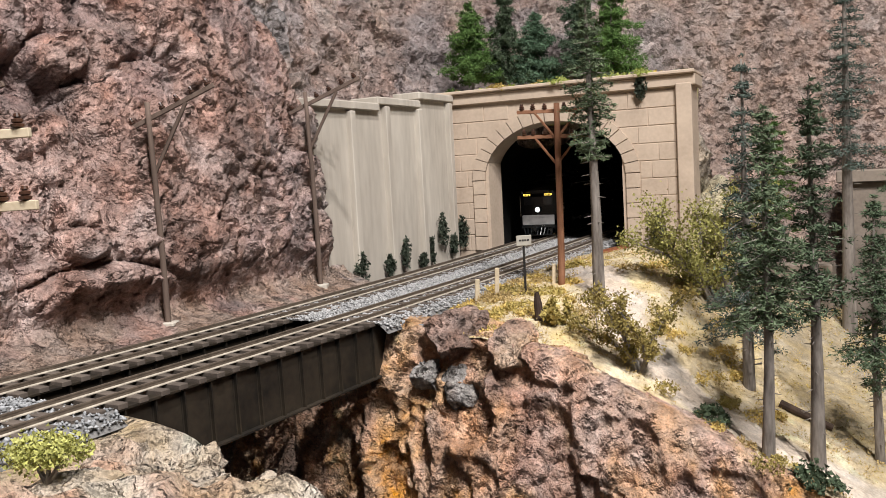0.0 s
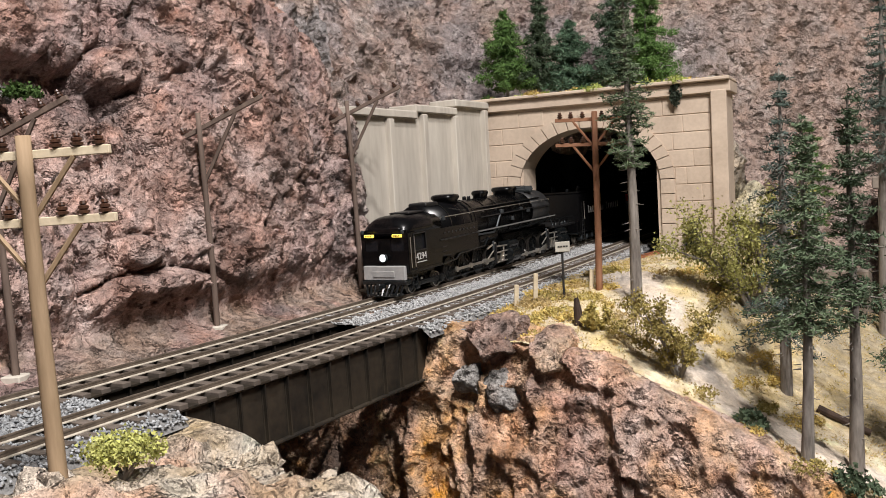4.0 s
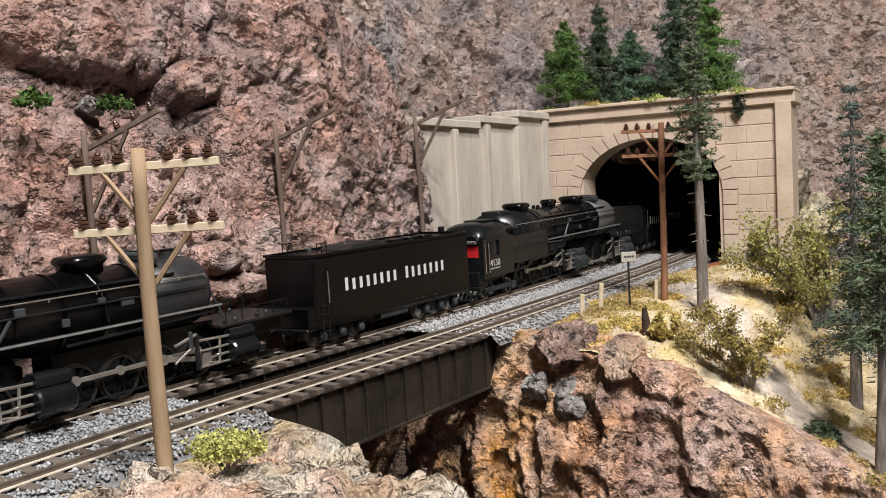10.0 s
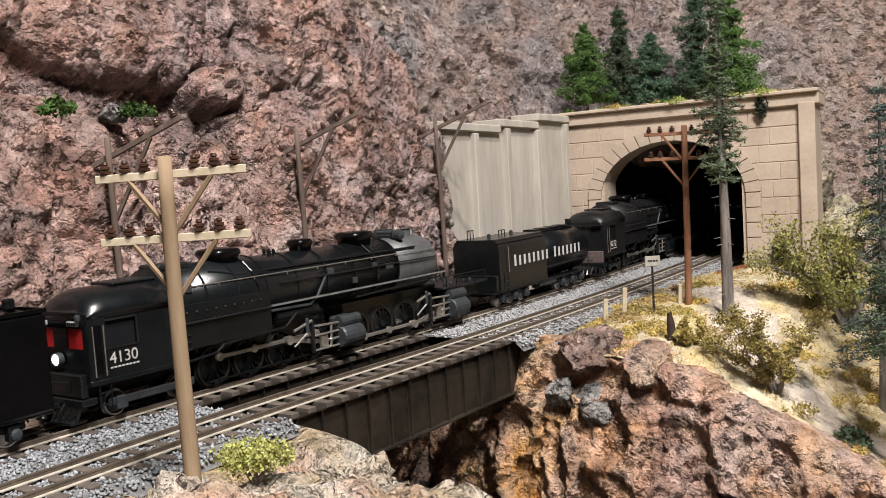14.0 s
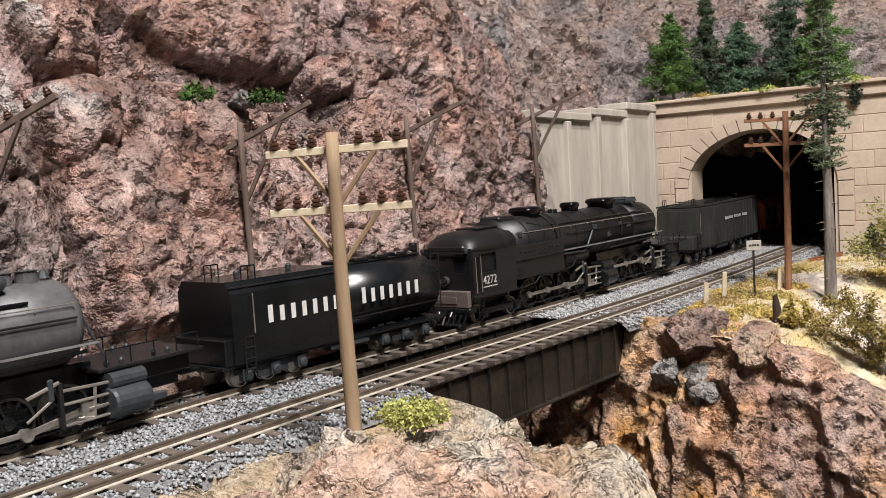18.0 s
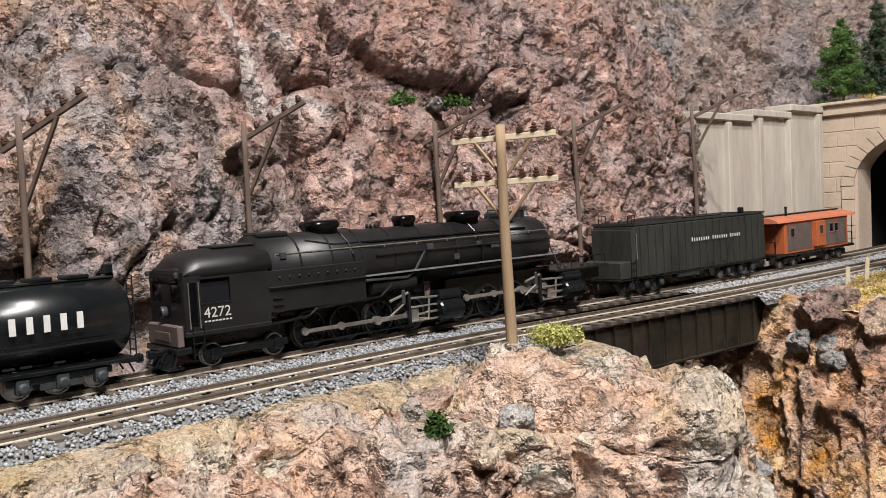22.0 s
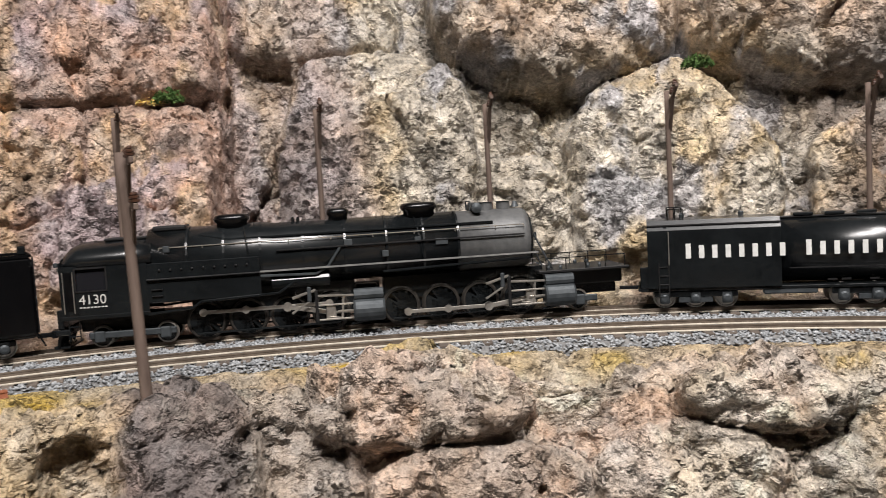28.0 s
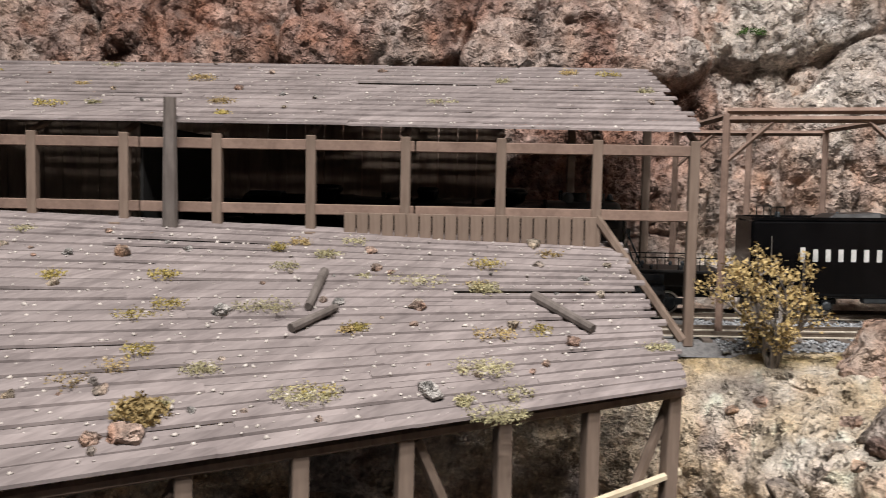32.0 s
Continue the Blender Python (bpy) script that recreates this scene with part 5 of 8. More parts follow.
for k in range(90):
    u, w = rnd.random(), rnd.random()
    x = -.0 + .17 * u
    y = .436 + .13 * w - .25 * max(0, u - .4) * (1 - w) + .03 * u
    z = ground(x, y, None)
    if z is None or trail_gap(x, y) < .016:
        continue
    foam(x, y, z - .0006, rnd.uniform(.005, .013), rnd.uniform(.0015, .004), rnd.choice((YELLOW, YELLOW, YELLOW, OLIVE, DRYGOLD)), 100 + k, "low dry yellow scrub on the hillside", "scrub_clump", 60, blade=.0011)
HILL_TREE = tree_of(hill)
for nm, mat, sd, many in (("dry_grass", YELLOW, 3, 1700), ("dry_grass", OLIVE, 4, 900), ("dry_grass", DRYGOLD, 6, 1800)):
    rg = np.random.default_rng(sd)
    roots = []
    for x, y in rg.uniform((-.01, .36), (.30, .68), (many * 2, 2)):
        hit = HILL_TREE.ray_cast(Vector((x, y, .3)), Vector((0, 0, -1)))
        if hit[0] and trail_gap(x, y) > .013 + .008 * rg.random() and float(fbm(np.array([[x, y, 0]]) * 40, 2, sd)[0]) > -.12:
            roots.append((hit[0].x, hit[0].y, hit[0].z + .0003))
    v_, f_ = tufts(np.array(roots), .0010, .0009, 8, sd, .7, .4)
    tagged(mesh_ob(nm, v_, f_, mat), "short dry yellow and olive grass on the hillside", "grass", kind="stuff")
# creepers on the portal and on the concrete wall
for fx, zz, rx, rz in ((.012, .012, .004, .018), (.030, .018, .006, .030), (.050, .008, .0025, .022), (.064, .006, .004, .012), (.090, .010, .0045, .024), (.113, .006, .005, .016), (.150, .004, .008, .022)):
    q = RW @ Vector((fx, .004, 0))
    foam(q.x, q.y, zz - .006, rx, rz, DRAB, int(fx * 1e4), "dark creeper climbing the concrete wall", "creeper", 60, "creepers", .0018, math.degrees(math.atan2(ux.y, ux.x)) + 180)
for lx, zz, rx, rz in ((-.088, .012, .007, .020), (.085, .010, .005, .022), (-.097, .120, .005, .022), (.075, .126, .004, .018), (-.082, .012, .005, .026)):
    q = PORT @ Vector((lx, -.004, 0))
    foam(q.x, q.y, zz, rx, rz, DRAB, int(abs(lx) * 2e4) + 5, "dark creeper on the portal stones", "creeper", 60, "creepers", .0018, math.degrees(math.atan2(ax.y, ax.x)))

# ---- snow sheds: two weathered plank roofs over the tracks ----
PLANK = surface("silvered_roof_plank", (.145, .122, .118), (.30, .26, .25), 110, .85, .3, fine=600, per=.22, stretch=(.12, 1, 1))
TIMBER = surface("brown_shed_timber", (.12, .085, .065), (.25, .19, .15), 110, .85, .3, fine=600, per=.15, stretch=(1, 1, .15))
REDTIMBER = surface("reddish_shed_timber", (.155, .105, .082), (.27, .19, .15), 110, .85, .3, fine=600, per=.15)
SHED_E = Vector((.618, -.786, 0))
SHED_F = Vector((.786, .618, 0))


def plank_roof(parent, back0, back1, front0, front1, courses, pieces, thick, seed):
    """Planks laid along the eaves between a back and a front edge; a few are short, split or lifted."""
    rnd = random.Random(seed)
    down0, down1 = front0 - back0, front1 - back1
    for c in range(courses):
        q0, q1 = c / courses, (c + 1.0) / courses
        cuts = [0.0] + sorted((i + rnd.uniform(-.3, .3)) / pieces for i in range(1, pieces)) + [1.0]
        for a, b in zip(cuts, cuts[1:]):
            if rnd.random() < .015:
                continue
            lift = Vector((0, 0, rnd.uniform(0, .0007) + .0006 * (c % 2)))
            gap = .06 / courses * rnd.uniform(.3, 2.0)
            over0 = SHED_E * (rnd.uniform(-.004, .002) if a == 0 else .0004)
            p = []
            for e, q in ((a, q0 + gap), (b, q0 + gap), (b, q1), (a, q1)):
                pos = (back0 + down0 * q).lerp(back1 + down1 * q, e) + lift + (over0 if e == 0 else Vector())
                p.append(pos + Vector((0, 0, rnd.uniform(-.0002, .0002))))
            v = [tuple(x) for x in p] + [tuple(x - Vector((0, 0, thick))) for x in p]
            f = [(3, 2, 1, 0), (4, 5, 6, 7), (0, 1, 5, 4), (1, 2, 6, 5), (2, 3, 7, 6), (3, 0, 4, 7)]
            mesh_ob("plank", v, [tuple(reversed(x)) for x in f], PLANK, parent)


shed = empty("snow_shed", None, label="weathered grey timber snow shed spanning both tracks beside the cliff", category="shed", group="snow sheds")
E0 = Vector((-.240, -.962, .0745))
LEN = .46
B0_ = E0 - SHED_F * .114 + SHED_E * .003 + Vector((0, 0, .039))
plank_roof(shed, B0_, B0_ + SHED_E * LEN, E0 + SHED_F * .004, E0 + SHED_F * .004 + SHED_E * LEN, 27, 6, .0009, 4)
for a, lab in ((.066, "eave_beam"), (.0395, "sill_beam")):
    for i in range(4):
        p = E0 + SHED_E * (LEN * i / 4)
        m = Matrix.Translation((p.x, p.y, a)) @ Matrix.Rotation(math.atan2(SHED_E.y, SHED_E.x), 4, "Z")
        bm = bmesh.new()
        box(bm, 0, LEN / 4 - .0006, -.0014, .0014, -.0022, .0022, .0003)
        part(lab, bm, REDTIMBER, shed).matrix_basis = m
for i in range(12):
    p = E0 + SHED_E * (.001 + .0392 * i)
    bm = bmesh.new()
    box(bm, -.0020, .0020, -.0020, .0020, -.014 if i == 0 else -.012, .0700, .0003)
    part("post", bm, TIMBER, shed).matrix_basis = Matrix.Translation((p.x, p.y, 0)) @ Matrix.Rotation(math.atan2(SHED_E.y, SHED_E.x), 4, "Z")
    q = p - SHED_F * .104
    bm = bmesh.new()
    box(bm, -.0020, .0020, -.0020, .0020, -.012, .1060, .0003)
    part("back_post", bm, TIMBER, shed).matrix_basis = Matrix.Translation((q.x, q.y, 0)) @ Matrix.Rotation(math.atan2(SHED_E.y, SHED_E.x), 4, "Z")
    bm = bmesh.new()
    rod(bm, (p.x, p.y, .0700), (q.x, q.y, .1065), .0016, seg=6)
    part("rafter", bm, TIMBER, shed)
bm = bmesh.new()
rod(bm, tuple(E0 + SHED_E * .040 + SHED_F * .001 + Vector((0, 0, -.036))), tuple(E0 + SHED_F * .012 + SHED_E * .006 + Vector((0, 0, -.084))), .0019, seg=6)
part("raking_strut", bm, TIMBER, shed)
for i in range(20):
    p = E0 + SHED_E * (.040 + .0052 * i) + SHED_F * .0025
    bm = bmesh.new()
    box(bm, 0, .0047, -.0006, .0006, .012 + .0004 * i, .0385, .0002)
    part("siding_board", bm, TIMBER, shed).matrix_basis = Matrix.Translation((p.x, p.y, 0)) @ Matrix.Rotation(math.atan2(SHED_E.y, SHED_E.x), 4, "Z")
# closed dark back of the shed further along
q = E0 + SHED_E * .080 - SHED_F * .100
for i in range(38):
    bm = bmesh.new()
    box(bm, .0100 * i, .0100 * i + .0096, -.0008, .0008, -.012, .1030)
    part("back_board", bm, TIMBER, shed).matrix_basis = Matrix.Translation((q.x, q.y, 0)) @ Matrix.Rotation(math.atan2(SHED_E.y, SHED_E.x), 4, "Z")
# added near-black sheet, standing in for the shade inside the shed
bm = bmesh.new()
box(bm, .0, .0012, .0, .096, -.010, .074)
part("inner_partition", bm, NEAR_BLACK, shed).matrix_basis = Matrix.Translation((q.x, q.y, 0)) @ Matrix.Rotation(math.atan2(SHED_E.y, SHED_E.x), 4, "Z") @ Matrix.Translation((.15, 0, 0))

low = empty("lower_shed", None, label="lower grey plank shed roof strewn with stones and logs", category="shed", group="snow sheds")
R0, R1 = Vector((-.224, -.989, .0280)), Vector((-.159, -.9255, -.0115))
R0E, R1E = Vector((-.012, -1.249, .0385)), Vector((.066, -1.043, -.0272))
plank_roof(low, R0, R0E, R1, R1E, 44, 5, .0010, 8)
D = R1E - R1
LOWTURN = Matrix.Rotation(math.atan2(D.y, D.x), 4, "Z")
BACKTURN = Matrix.Rotation(math.atan2(R0E.y - R0.y, R0E.x - R0.x), 4, "Z")
for i in range(9):
    f = .012 + i / 8.3
    p, q = R1.lerp(R1E, f) + Vector((-.005, -.004, 0)), R0.lerp(R0E, f)
    for u, turn in ((p, LOWTURN), (q + Vector((.004, .002, 0)), BACKTURN)):
        bm = bmesh.new()
        box(bm, -.0023, .0023, -.0023, .0023, -.115, u.z - .0016, .0003)
        part("post", bm, TIMBER, low).matrix_basis = Matrix.Translation((u.x, u.y, 0)) @ turn @ Matrix.Rotation(math.radians((i * 37 % 5) - 2) * .6, 4, "X")
    bm = bmesh.new()
    rod(bm, tuple(p + Vector((0, 0, -.0024))), tuple(q + Vector((0, 0, -.003))), .0016, seg=6)
    part("rafter", bm, TIMBER, low)
for f0, f1 in ((.012, .13), (.36, .25), (.62, .74)):
    p, q = R1.lerp(R1E, f0) + Vector((-.007, -.006, 0)), R1.lerp(R1E, f1) + Vector((-.007, -.006, 0))
    bm = bmesh.new()
    rod(bm, (p.x, p.y, p.z - .006), (q.x, q.y, -.085), .0019, seg=6)
    part("brace", bm, TIMBER, low)
bm = bmesh.new()
rod(bm, tuple(R1 + Vector((-.004, -.003, -.0030))), tuple(R1E + Vector((-.004, -.003, -.0030))), .0018, seg=6)
part("eave_beam", bm, TIMBER, low)
bm = bmesh.new()
rod(bm, tuple(R1 + Vector((-.006, -.004, -.030))), tuple(R1.lerp(R1E, .24) + Vector((0, .0, -.036))), .0014, seg=6)
part("loose_pole", bm, ARM_PALE, low)
for i in range(44):
    bm = bmesh.new()
    box(bm, .0074 * i, .0074 * i + .0070, -.0008, .0008, -.115, .0200)
    part("back_board", bm, TIMBER, low).matrix_basis = Matrix.Translation((R0.x, R0.y, 0)) @ BACKTURN
ROOFS = tree_of(*[c for c in (*shed.children, *low.children) if c.name.startswith("plank")])


def roof_z(x, y):
    h = ROOFS.ray_cast(Vector((x, y, .5)), Vector((0, 0, -1)))
    return h[0].z if h[0] else None


# ---- boulders ----
ICO = bmesh.new()
bmesh.ops.create_icosphere(ICO, subdivisions=4, radius=1.0)
ICO_V = np.array([v.co[:] for v in ICO.verts])
ICO_F = [tuple(v.index for v in q.verts) for q in ICO.faces]
ICO.free()
ICO2 = bmesh.new()
bmesh.ops.create_icosphere(ICO2, subdivisions=2, radius=1.0)
ICO2_V = np.array([v.co[:] for v in ICO2.verts])
ICO2_F = [tuple(v.index for v in q.verts) for q in ICO2.faces]
ICO2.free()


def boulder(x, y, z, r, seed, colours, label, squash=(1, .85, .75), name="boulder", small=False, group="boulders", sharp=1.0):
    rr = np.random.default_rng(seed)
    v = (ICO2_V if small else ICO_V).copy()
    for _ in range(16):
        n = rr.normal(0, 1, 3)
        n /= np.linalg.norm(n)
        d = v @ n
        cut = rr.uniform(.48, .82)
        v = v - np.clip(d - cut, 0, None)[:, None] * n
    v = v * np.asarray(squash) * 1.12
    if not small:
        u = v / (np.linalg.norm(v, axis=1)[:, None] + 1e-9)
        d1, d2, ri, tl = cells(v * 1.9 + seed, seed)
        v = v + u * (.09 * tl + .07 * (ri - .5) - .07 * np.exp(-((d2 - d1) / .07) ** 2) + .05 * fbm(v * 3 + seed, 3, seed) - .035 * np.abs(vnoise(v * 9, seed)) - .03 * np.abs(vnoise(v * 19, seed + 1)))[:, None]
    p = v * r
    ob = mesh_ob(name, p, ICO2_F if small else ICO_F, STONE, shade=not small)
    tint(ob, rock_colour(p + seed * .13, *[np.array(c) for c in colours], seed, .35))
    ob.matrix_basis = pose(x, y, z + r * squash[2] * .35, rr.uniform(-15, 15), rr.uniform(-15, 15), rr.uniform(0, 360))
    return tagged(ob, label, "rock", group)


PINKS = ((.50, .34, .26), (.58, .47, .38), (.42, .25, .18))
TANS = ((.50, .41, .31), (.40, .33, .28), (.56, .43, .29))
GREYS = ((.36, .34, .32), (.48, .45, .42), (.30, .25, .22))
RUST = ((.52, .33, .22), (.40, .27, .22), (.58, .40, .26))
# rocks between the slope and the tracks
for x, y, r, cs, sd in ((-.338, -.766, .020, PINKS, 1), (-.352, -.740, .012, PINKS, 2), (-.318, -.785, .018, PINKS, 3), (-.300, -.770, .018, TANS, 4), (-.318, -.742, .014, TANS, 5), (-.295, -.735, .016, TANS, 6), (-.272, -.748, .017, PINKS, 7), (-.280, -.775, .014, PINKS, 8), (-.258, -.772, .018, TANS, 9), (-.305, -.712, .010, TANS, 10), (-.292, -.700, .009, PINKS, 11), (-.270, -.715, .016, PINKS, 12), (-.250, -.738, .015, PINKS, 13), (-.262, -.800, .010, TANS, 14), (-.238, -.765, .016, PINKS, 15), (-.262, -.892, .022, PINKS, 16), (-.274, -.866, .020, GREYS, 18), (-.232, -.790, .010, TANS, 19), (-.285, -.800, .009, PINKS, 20), (-.225, -.72, .014, TANS, 21), (-.330, -.800, .015, PINKS, 22), (-.345, -.785, .011, RUST, 23), (-.246, -.715, .011, RUST, 24), (-.215, -.745, .014, PINKS, 25), (-.362, -.778, .015, PINKS, 26), (-.374, -.757, .010, PINKS, 27), (-.325, -.806, .016, PINKS, 28), (-.350, -.800, .013, RUST, 29), (-.240, -.800, .015, TANS, 30)):
    boulder(x, y, ground(x, y) - r * .08, r, sd, cs, "rough pinkish tan boulder lying on the sandy slope", (1, .9, .8))
for k in range(110):
    x, y = rnd.uniform(-.36, -.20), rnd.uniform(-.83, -.685)
    if x < -.30 and y > -.73:
        continue
    r = rnd.choice((.003, .004, .006, .008, .011))
    boulder(x, y, ground(x, y) - r * .2, r, 1200 + k, rnd.choice((PINKS, PINKS, TANS, RUST, GREYS)), "small broken rock between the boulders", small=r < .005)
for k in range(44):
    x, y = rnd.uniform(-.25, -.13), rnd.uniform(-.945, -.80)
    r = rnd.choice((.003, .004, .005, .007, .010, .013))
    if x < -.215 and r > .006:
        continue
    boulder(x, y, ground(x, y) - r * .3, r, 60 + k, rnd.choice((PINKS, TANS, RUST, RUST)), "rough broken rock on the pale slope", small=r < .005)
for x, y, r, sd, cs in ((-.160, -.918, .014, 1601, RUST), (-.166, -.897, .012, 1602, PINKS), (-.178, -.928, .011, 1603, RUST), (-.148, -.905, .012, 1604, PINKS), (-.185, -.900, .009, 1605, TANS)):
    boulder(x, y, ground(x, y) - r * .1, r, sd, cs, "rust-red broken boulder beside the shed post", (1, .9, .85))
boulder(-.138, .226, ground(-.138, .226) - .003, .0165, 1610, ((.60, .48, .36), (.52, .25, .16), (.66, .54, .36)), "cream and rust-red boulder at the pole foot", (1.15, .8, .75))
boulder(-.242, .033, ground(-.242, .033) - .001, .0060, 1611, ((.62, .56, .52), (.56, .50, .47), (.66, .62, .58)), "single pale stone at the ballast edge")
# pale stones scattered round the scrap rail
for k in range(26):
    x, y = rnd.gauss(-.335, .016), rnd.gauss(-.668, .012)
    r = rnd.uniform(.0012, .0030)
    boulder(x, y, ground(x, y) - r * .2, r, 1500 + k, rnd.choice((TANS, GREYS)), "small pale stone on the brown dirt bank", small=True, name="stone", group="bank stones")
for x, y, z, r, sq, sd in ((.206, .735, .060, .030, (.8, .8, 1.5), 1701), (.228, .722, .030, .024, (.9, .8, 1.3), 1702)):
    boulder(x, y, z, r, sd, ((.58, .52, .40), (.50, .42, .33), (.62, .55, .36)), "pale weathered rock standing beside the tunnel portal", sq)
# big brown rocks at the cliff head beyond the bridge
for x, y, z, r, sq, sd, cs in ((.004, .441, -.012, .020, (1.1, .8, .75), 31, RUST), (-.012, .438, -.030, .011, (1, .9, .9), 32, GREYS), (.008, .432, -.040, .014, (1, .8, 1.0), 33, GREYS), (.034, .424, -.016, .017, (1.1, .7, .7), 34, RUST), (-.045, .40, -.098, .020, (1.2, 1, .7), 35, GREYS)):
    boulder(x, y, z, r, sd, cs, "large rounded rust-brown rock at the cliff head", sq)
for x, y, r, sd, cs in ((-.148, .200, .013, 41, PINKS), (-.136, .188, .011, 42, PINKS), (-.108, .186, .009, 43, GREYS), (-.152, .185, .010, 44, TANS), (-.252, .030, .0065, 45, GREYS), (-.20, .092, .009, 46, TANS)):
    boulder(x, y, ground(x, y) - r * .3, r, sd, cs, "pale pink and grey rock on the rim by the pole")
# stones on the ledge over the portal, and green tops
for k, (lx, ly, r) in enumerate(((-.07, .012, .006), (-.058, .020, .005), (-.03, .012, .0065), (-.012, .020, .005), (.02, .014, .006), (.045, .016, .005), (.066, .012, .0065), (.098, .012, .0065), (-.085, .02, .005))):
    q = PORT @ Vector((lx, ly, 0))
    boulder(q.x, q.y, TOP - .001, r, 70 + k, ((.60, .57, .50), (.52, .48, .42), (.66, .62, .56)), "pale flat stone on the portal ledge", (1.4, .9, .45))
ledge = empty("ledge_soil", None, label="mossy yellow-green soil ledge above the tunnel", category="ground", kind="structure")
bm = bmesh.new()
box(bm, -.10, .100, .020, .16, TOP - .03, TOP - .0005, .001)
part("soil", bm, surface("yellow_green_soil", (.42, .38, .13), (.62, .58, .30), 60, .9, .4, fine=400), ledge).matrix_basis = PORT
q = RW @ Vector((.10, -.03, 0))
bm = bmesh.new()
box(bm, .006, length - .004, -.05, -.008, .08, .1225, .001)
part("soil", bm, surface("ochre_soil", (.45, .36, .12), (.55, .50, .30), 60, .9, .4, fine=400), ledge).matrix_basis = RW
for k in range(40):
    lx, ly = rnd.uniform(-.10, .10), rnd.uniform(.0, .06)
    q = PORT @ Vector((lx, ly, 0))
    foam(q.x, q.y, TOP - .001, rnd.uniform(.006, .014), rnd.uniform(.003, .006), rnd.choice((LIME, LIME, YELLOW, MOSS)), 300 + k, "lime-green moss clump on the portal ledge", "moss_clump", 46)
for k in range(16):
    q = RW @ Vector((rnd.uniform(.0, length), rnd.uniform(-.035, -.008), 0))
    foam(q.x, q.y, .124, rnd.uniform(.004, .010), .005, rnd.choice((YELLOW, LIME, YELLOW)), 340 + k, "yellow scrub along the wall top", "scrub_clump", 46)
for k, s_ in enumerate((.05, .085, .12, .15, .19)):
    q = RW @ Vector((s_, -.030 - .01 * (k % 2), 0))
    boulder(q.x, q.y, .122, .009 + .003 * (k % 2), 80 + k, PINKS if k % 2 else GREYS, "rounded rock above the concrete wall")
# greenery on the rock wall
for x, y, z, m in ((-.205, .372, .1215, MOSS), (-.222, .340, .121, MOSS), (-.50, -.277, .119, MOSS), (-.555, -.555, .117, MOSS), (-.455, -.835, .122, MOSS)):
    hit = None
    i = int(np.argmin(abs(FAR[:, 1] - y)))
    foam(FAR[i, 0] + OUT[i, 0] * .045, y, z, .008, .006, m, int(1000 * abs(y)), "green tuft growing on a rock shelf", "grass_tuft", 50)
boulder(FAR[int(np.argmin(abs(FAR[:, 1] - .355))), 0] - .043, .378, .1205, .0085, 90, GREYS, "pale grey stone on a grassy rock shelf")
ROCKFACE = tree_of(wall)


def on_wall(y, z):
    """The point of the rock face behind the far track at this y and height."""
    i = int(np.argmin(abs(FAR[:, 1] - y)))
    hit = ROCKFACE.ray_cast(Vector((FAR[i, 0], FAR[i, 1], z)), Vector((OUT[i, 0], OUT[i, 1], 0)))
    return hit[0] if hit[0] else Vector((FAR[i, 0] + OUT[i, 0] * .06, FAR[i, 1] + OUT[i, 1] * .06, z))


for y, z, r in ((-.838, .131, .012), (-.819, .130, .012)):
    q = on_wall(y, z)
    boulder(q.x, q.y, z - r * .4, r, 950 + int(-y * 1000) % 89, TANS, "round tan boulder on a high rock shelf", (1.15, .9, .75))
for y, z, m in ((-.833, .139, YELLOW), (-.795, .132, YELLOW), (-.824, .122, MOSS), (-.562, .120, YELLOW), (-.955, .140, MOSS)):
    q = on_wall(y, z)
    foam(q.x, q.y, z, .008, .003, m, int(-y * 1e4), "orange-yellow moss on a rock shelf", "moss_patch", 60, blade=.0010)

# ---- signals ----
SILVER = surface("silver_painted_steel", (.42, .43, .44), (.58, .59, .60), 150, .4, .1, metal=.5)


def signal(x, y, z, height, turn, label, heads):
    ob = empty("signal_mast", pose(x, y, z, 0, 0, turn), label=label, category="signal", group="signals")
    pt("mast", SILVER, ob, lambda bm: rod(bm, (0, 0, -.004), (0, 0, height), .0016, seg=12))
    pt("base", SILVER, ob, lambda bm: box(bm, -.0028, .0028, -.0028, .0028, -.002, .010, .0004))
    pt("ladder_rail", SILVER, ob, lambda bm: [rod(bm, (-.006 - .0005, q, .003), (-.006, q, height * .82), .0004, seg=5) for q in (-.0016, .0016)])
    for k in range(14):
        pt("rung", SILVER, ob, lambda bm: rod(bm, (-.006, -.0016, .006 + k * .0038), (-.006, .0016, .006 + k * .0038), .0003, seg=5))
    for hz in heads:
        pt("platform", SILVER, ob, lambda bm: (box(bm, -.0075, .0075, -.0045, .0045, hz - .0090, hz - .0084), rail_bits(bm, hz)))
        pt("target", IRON, ob, lambda bm: loft(bm, [[(.0065 + xx, yy_, hz + zz) for yy_, zz in ((-.0048, -.0062), (.0048, -.0062), (.0060, .0072), (-.0060, .0072))] for xx in (-.0008, .0012)]), "black signal target")
        pt("hood", IRON, ob, lambda bm: lathe(bm, [(.0019, 0), (.0019, .0034)], Matrix.Translation((.0075, 0, hz + .001)) @ Matrix.Rotation(math.radians(90), 4, "Y"), 12))
        pt("bracket", SILVER, ob, lambda bm: rod(bm, (0, 0, hz), (.0065, 0, hz), .0007, seg=6))
    return ob


def rail_bits(bm, hz):
    for yy_ in (-.0045, .0045):
        rod(bm, (-.0075, yy_, hz - .0084), (-.0075, yy_, hz - .002), .0003, seg=4)
        rod(bm, (.0030, yy_, hz - .0084), (.0030, yy_, hz - .002), .0003, seg=4)
        rod(bm, (-.0075, yy_, hz - .002), (.0030, yy_, hz - .002), .0003, seg=4)


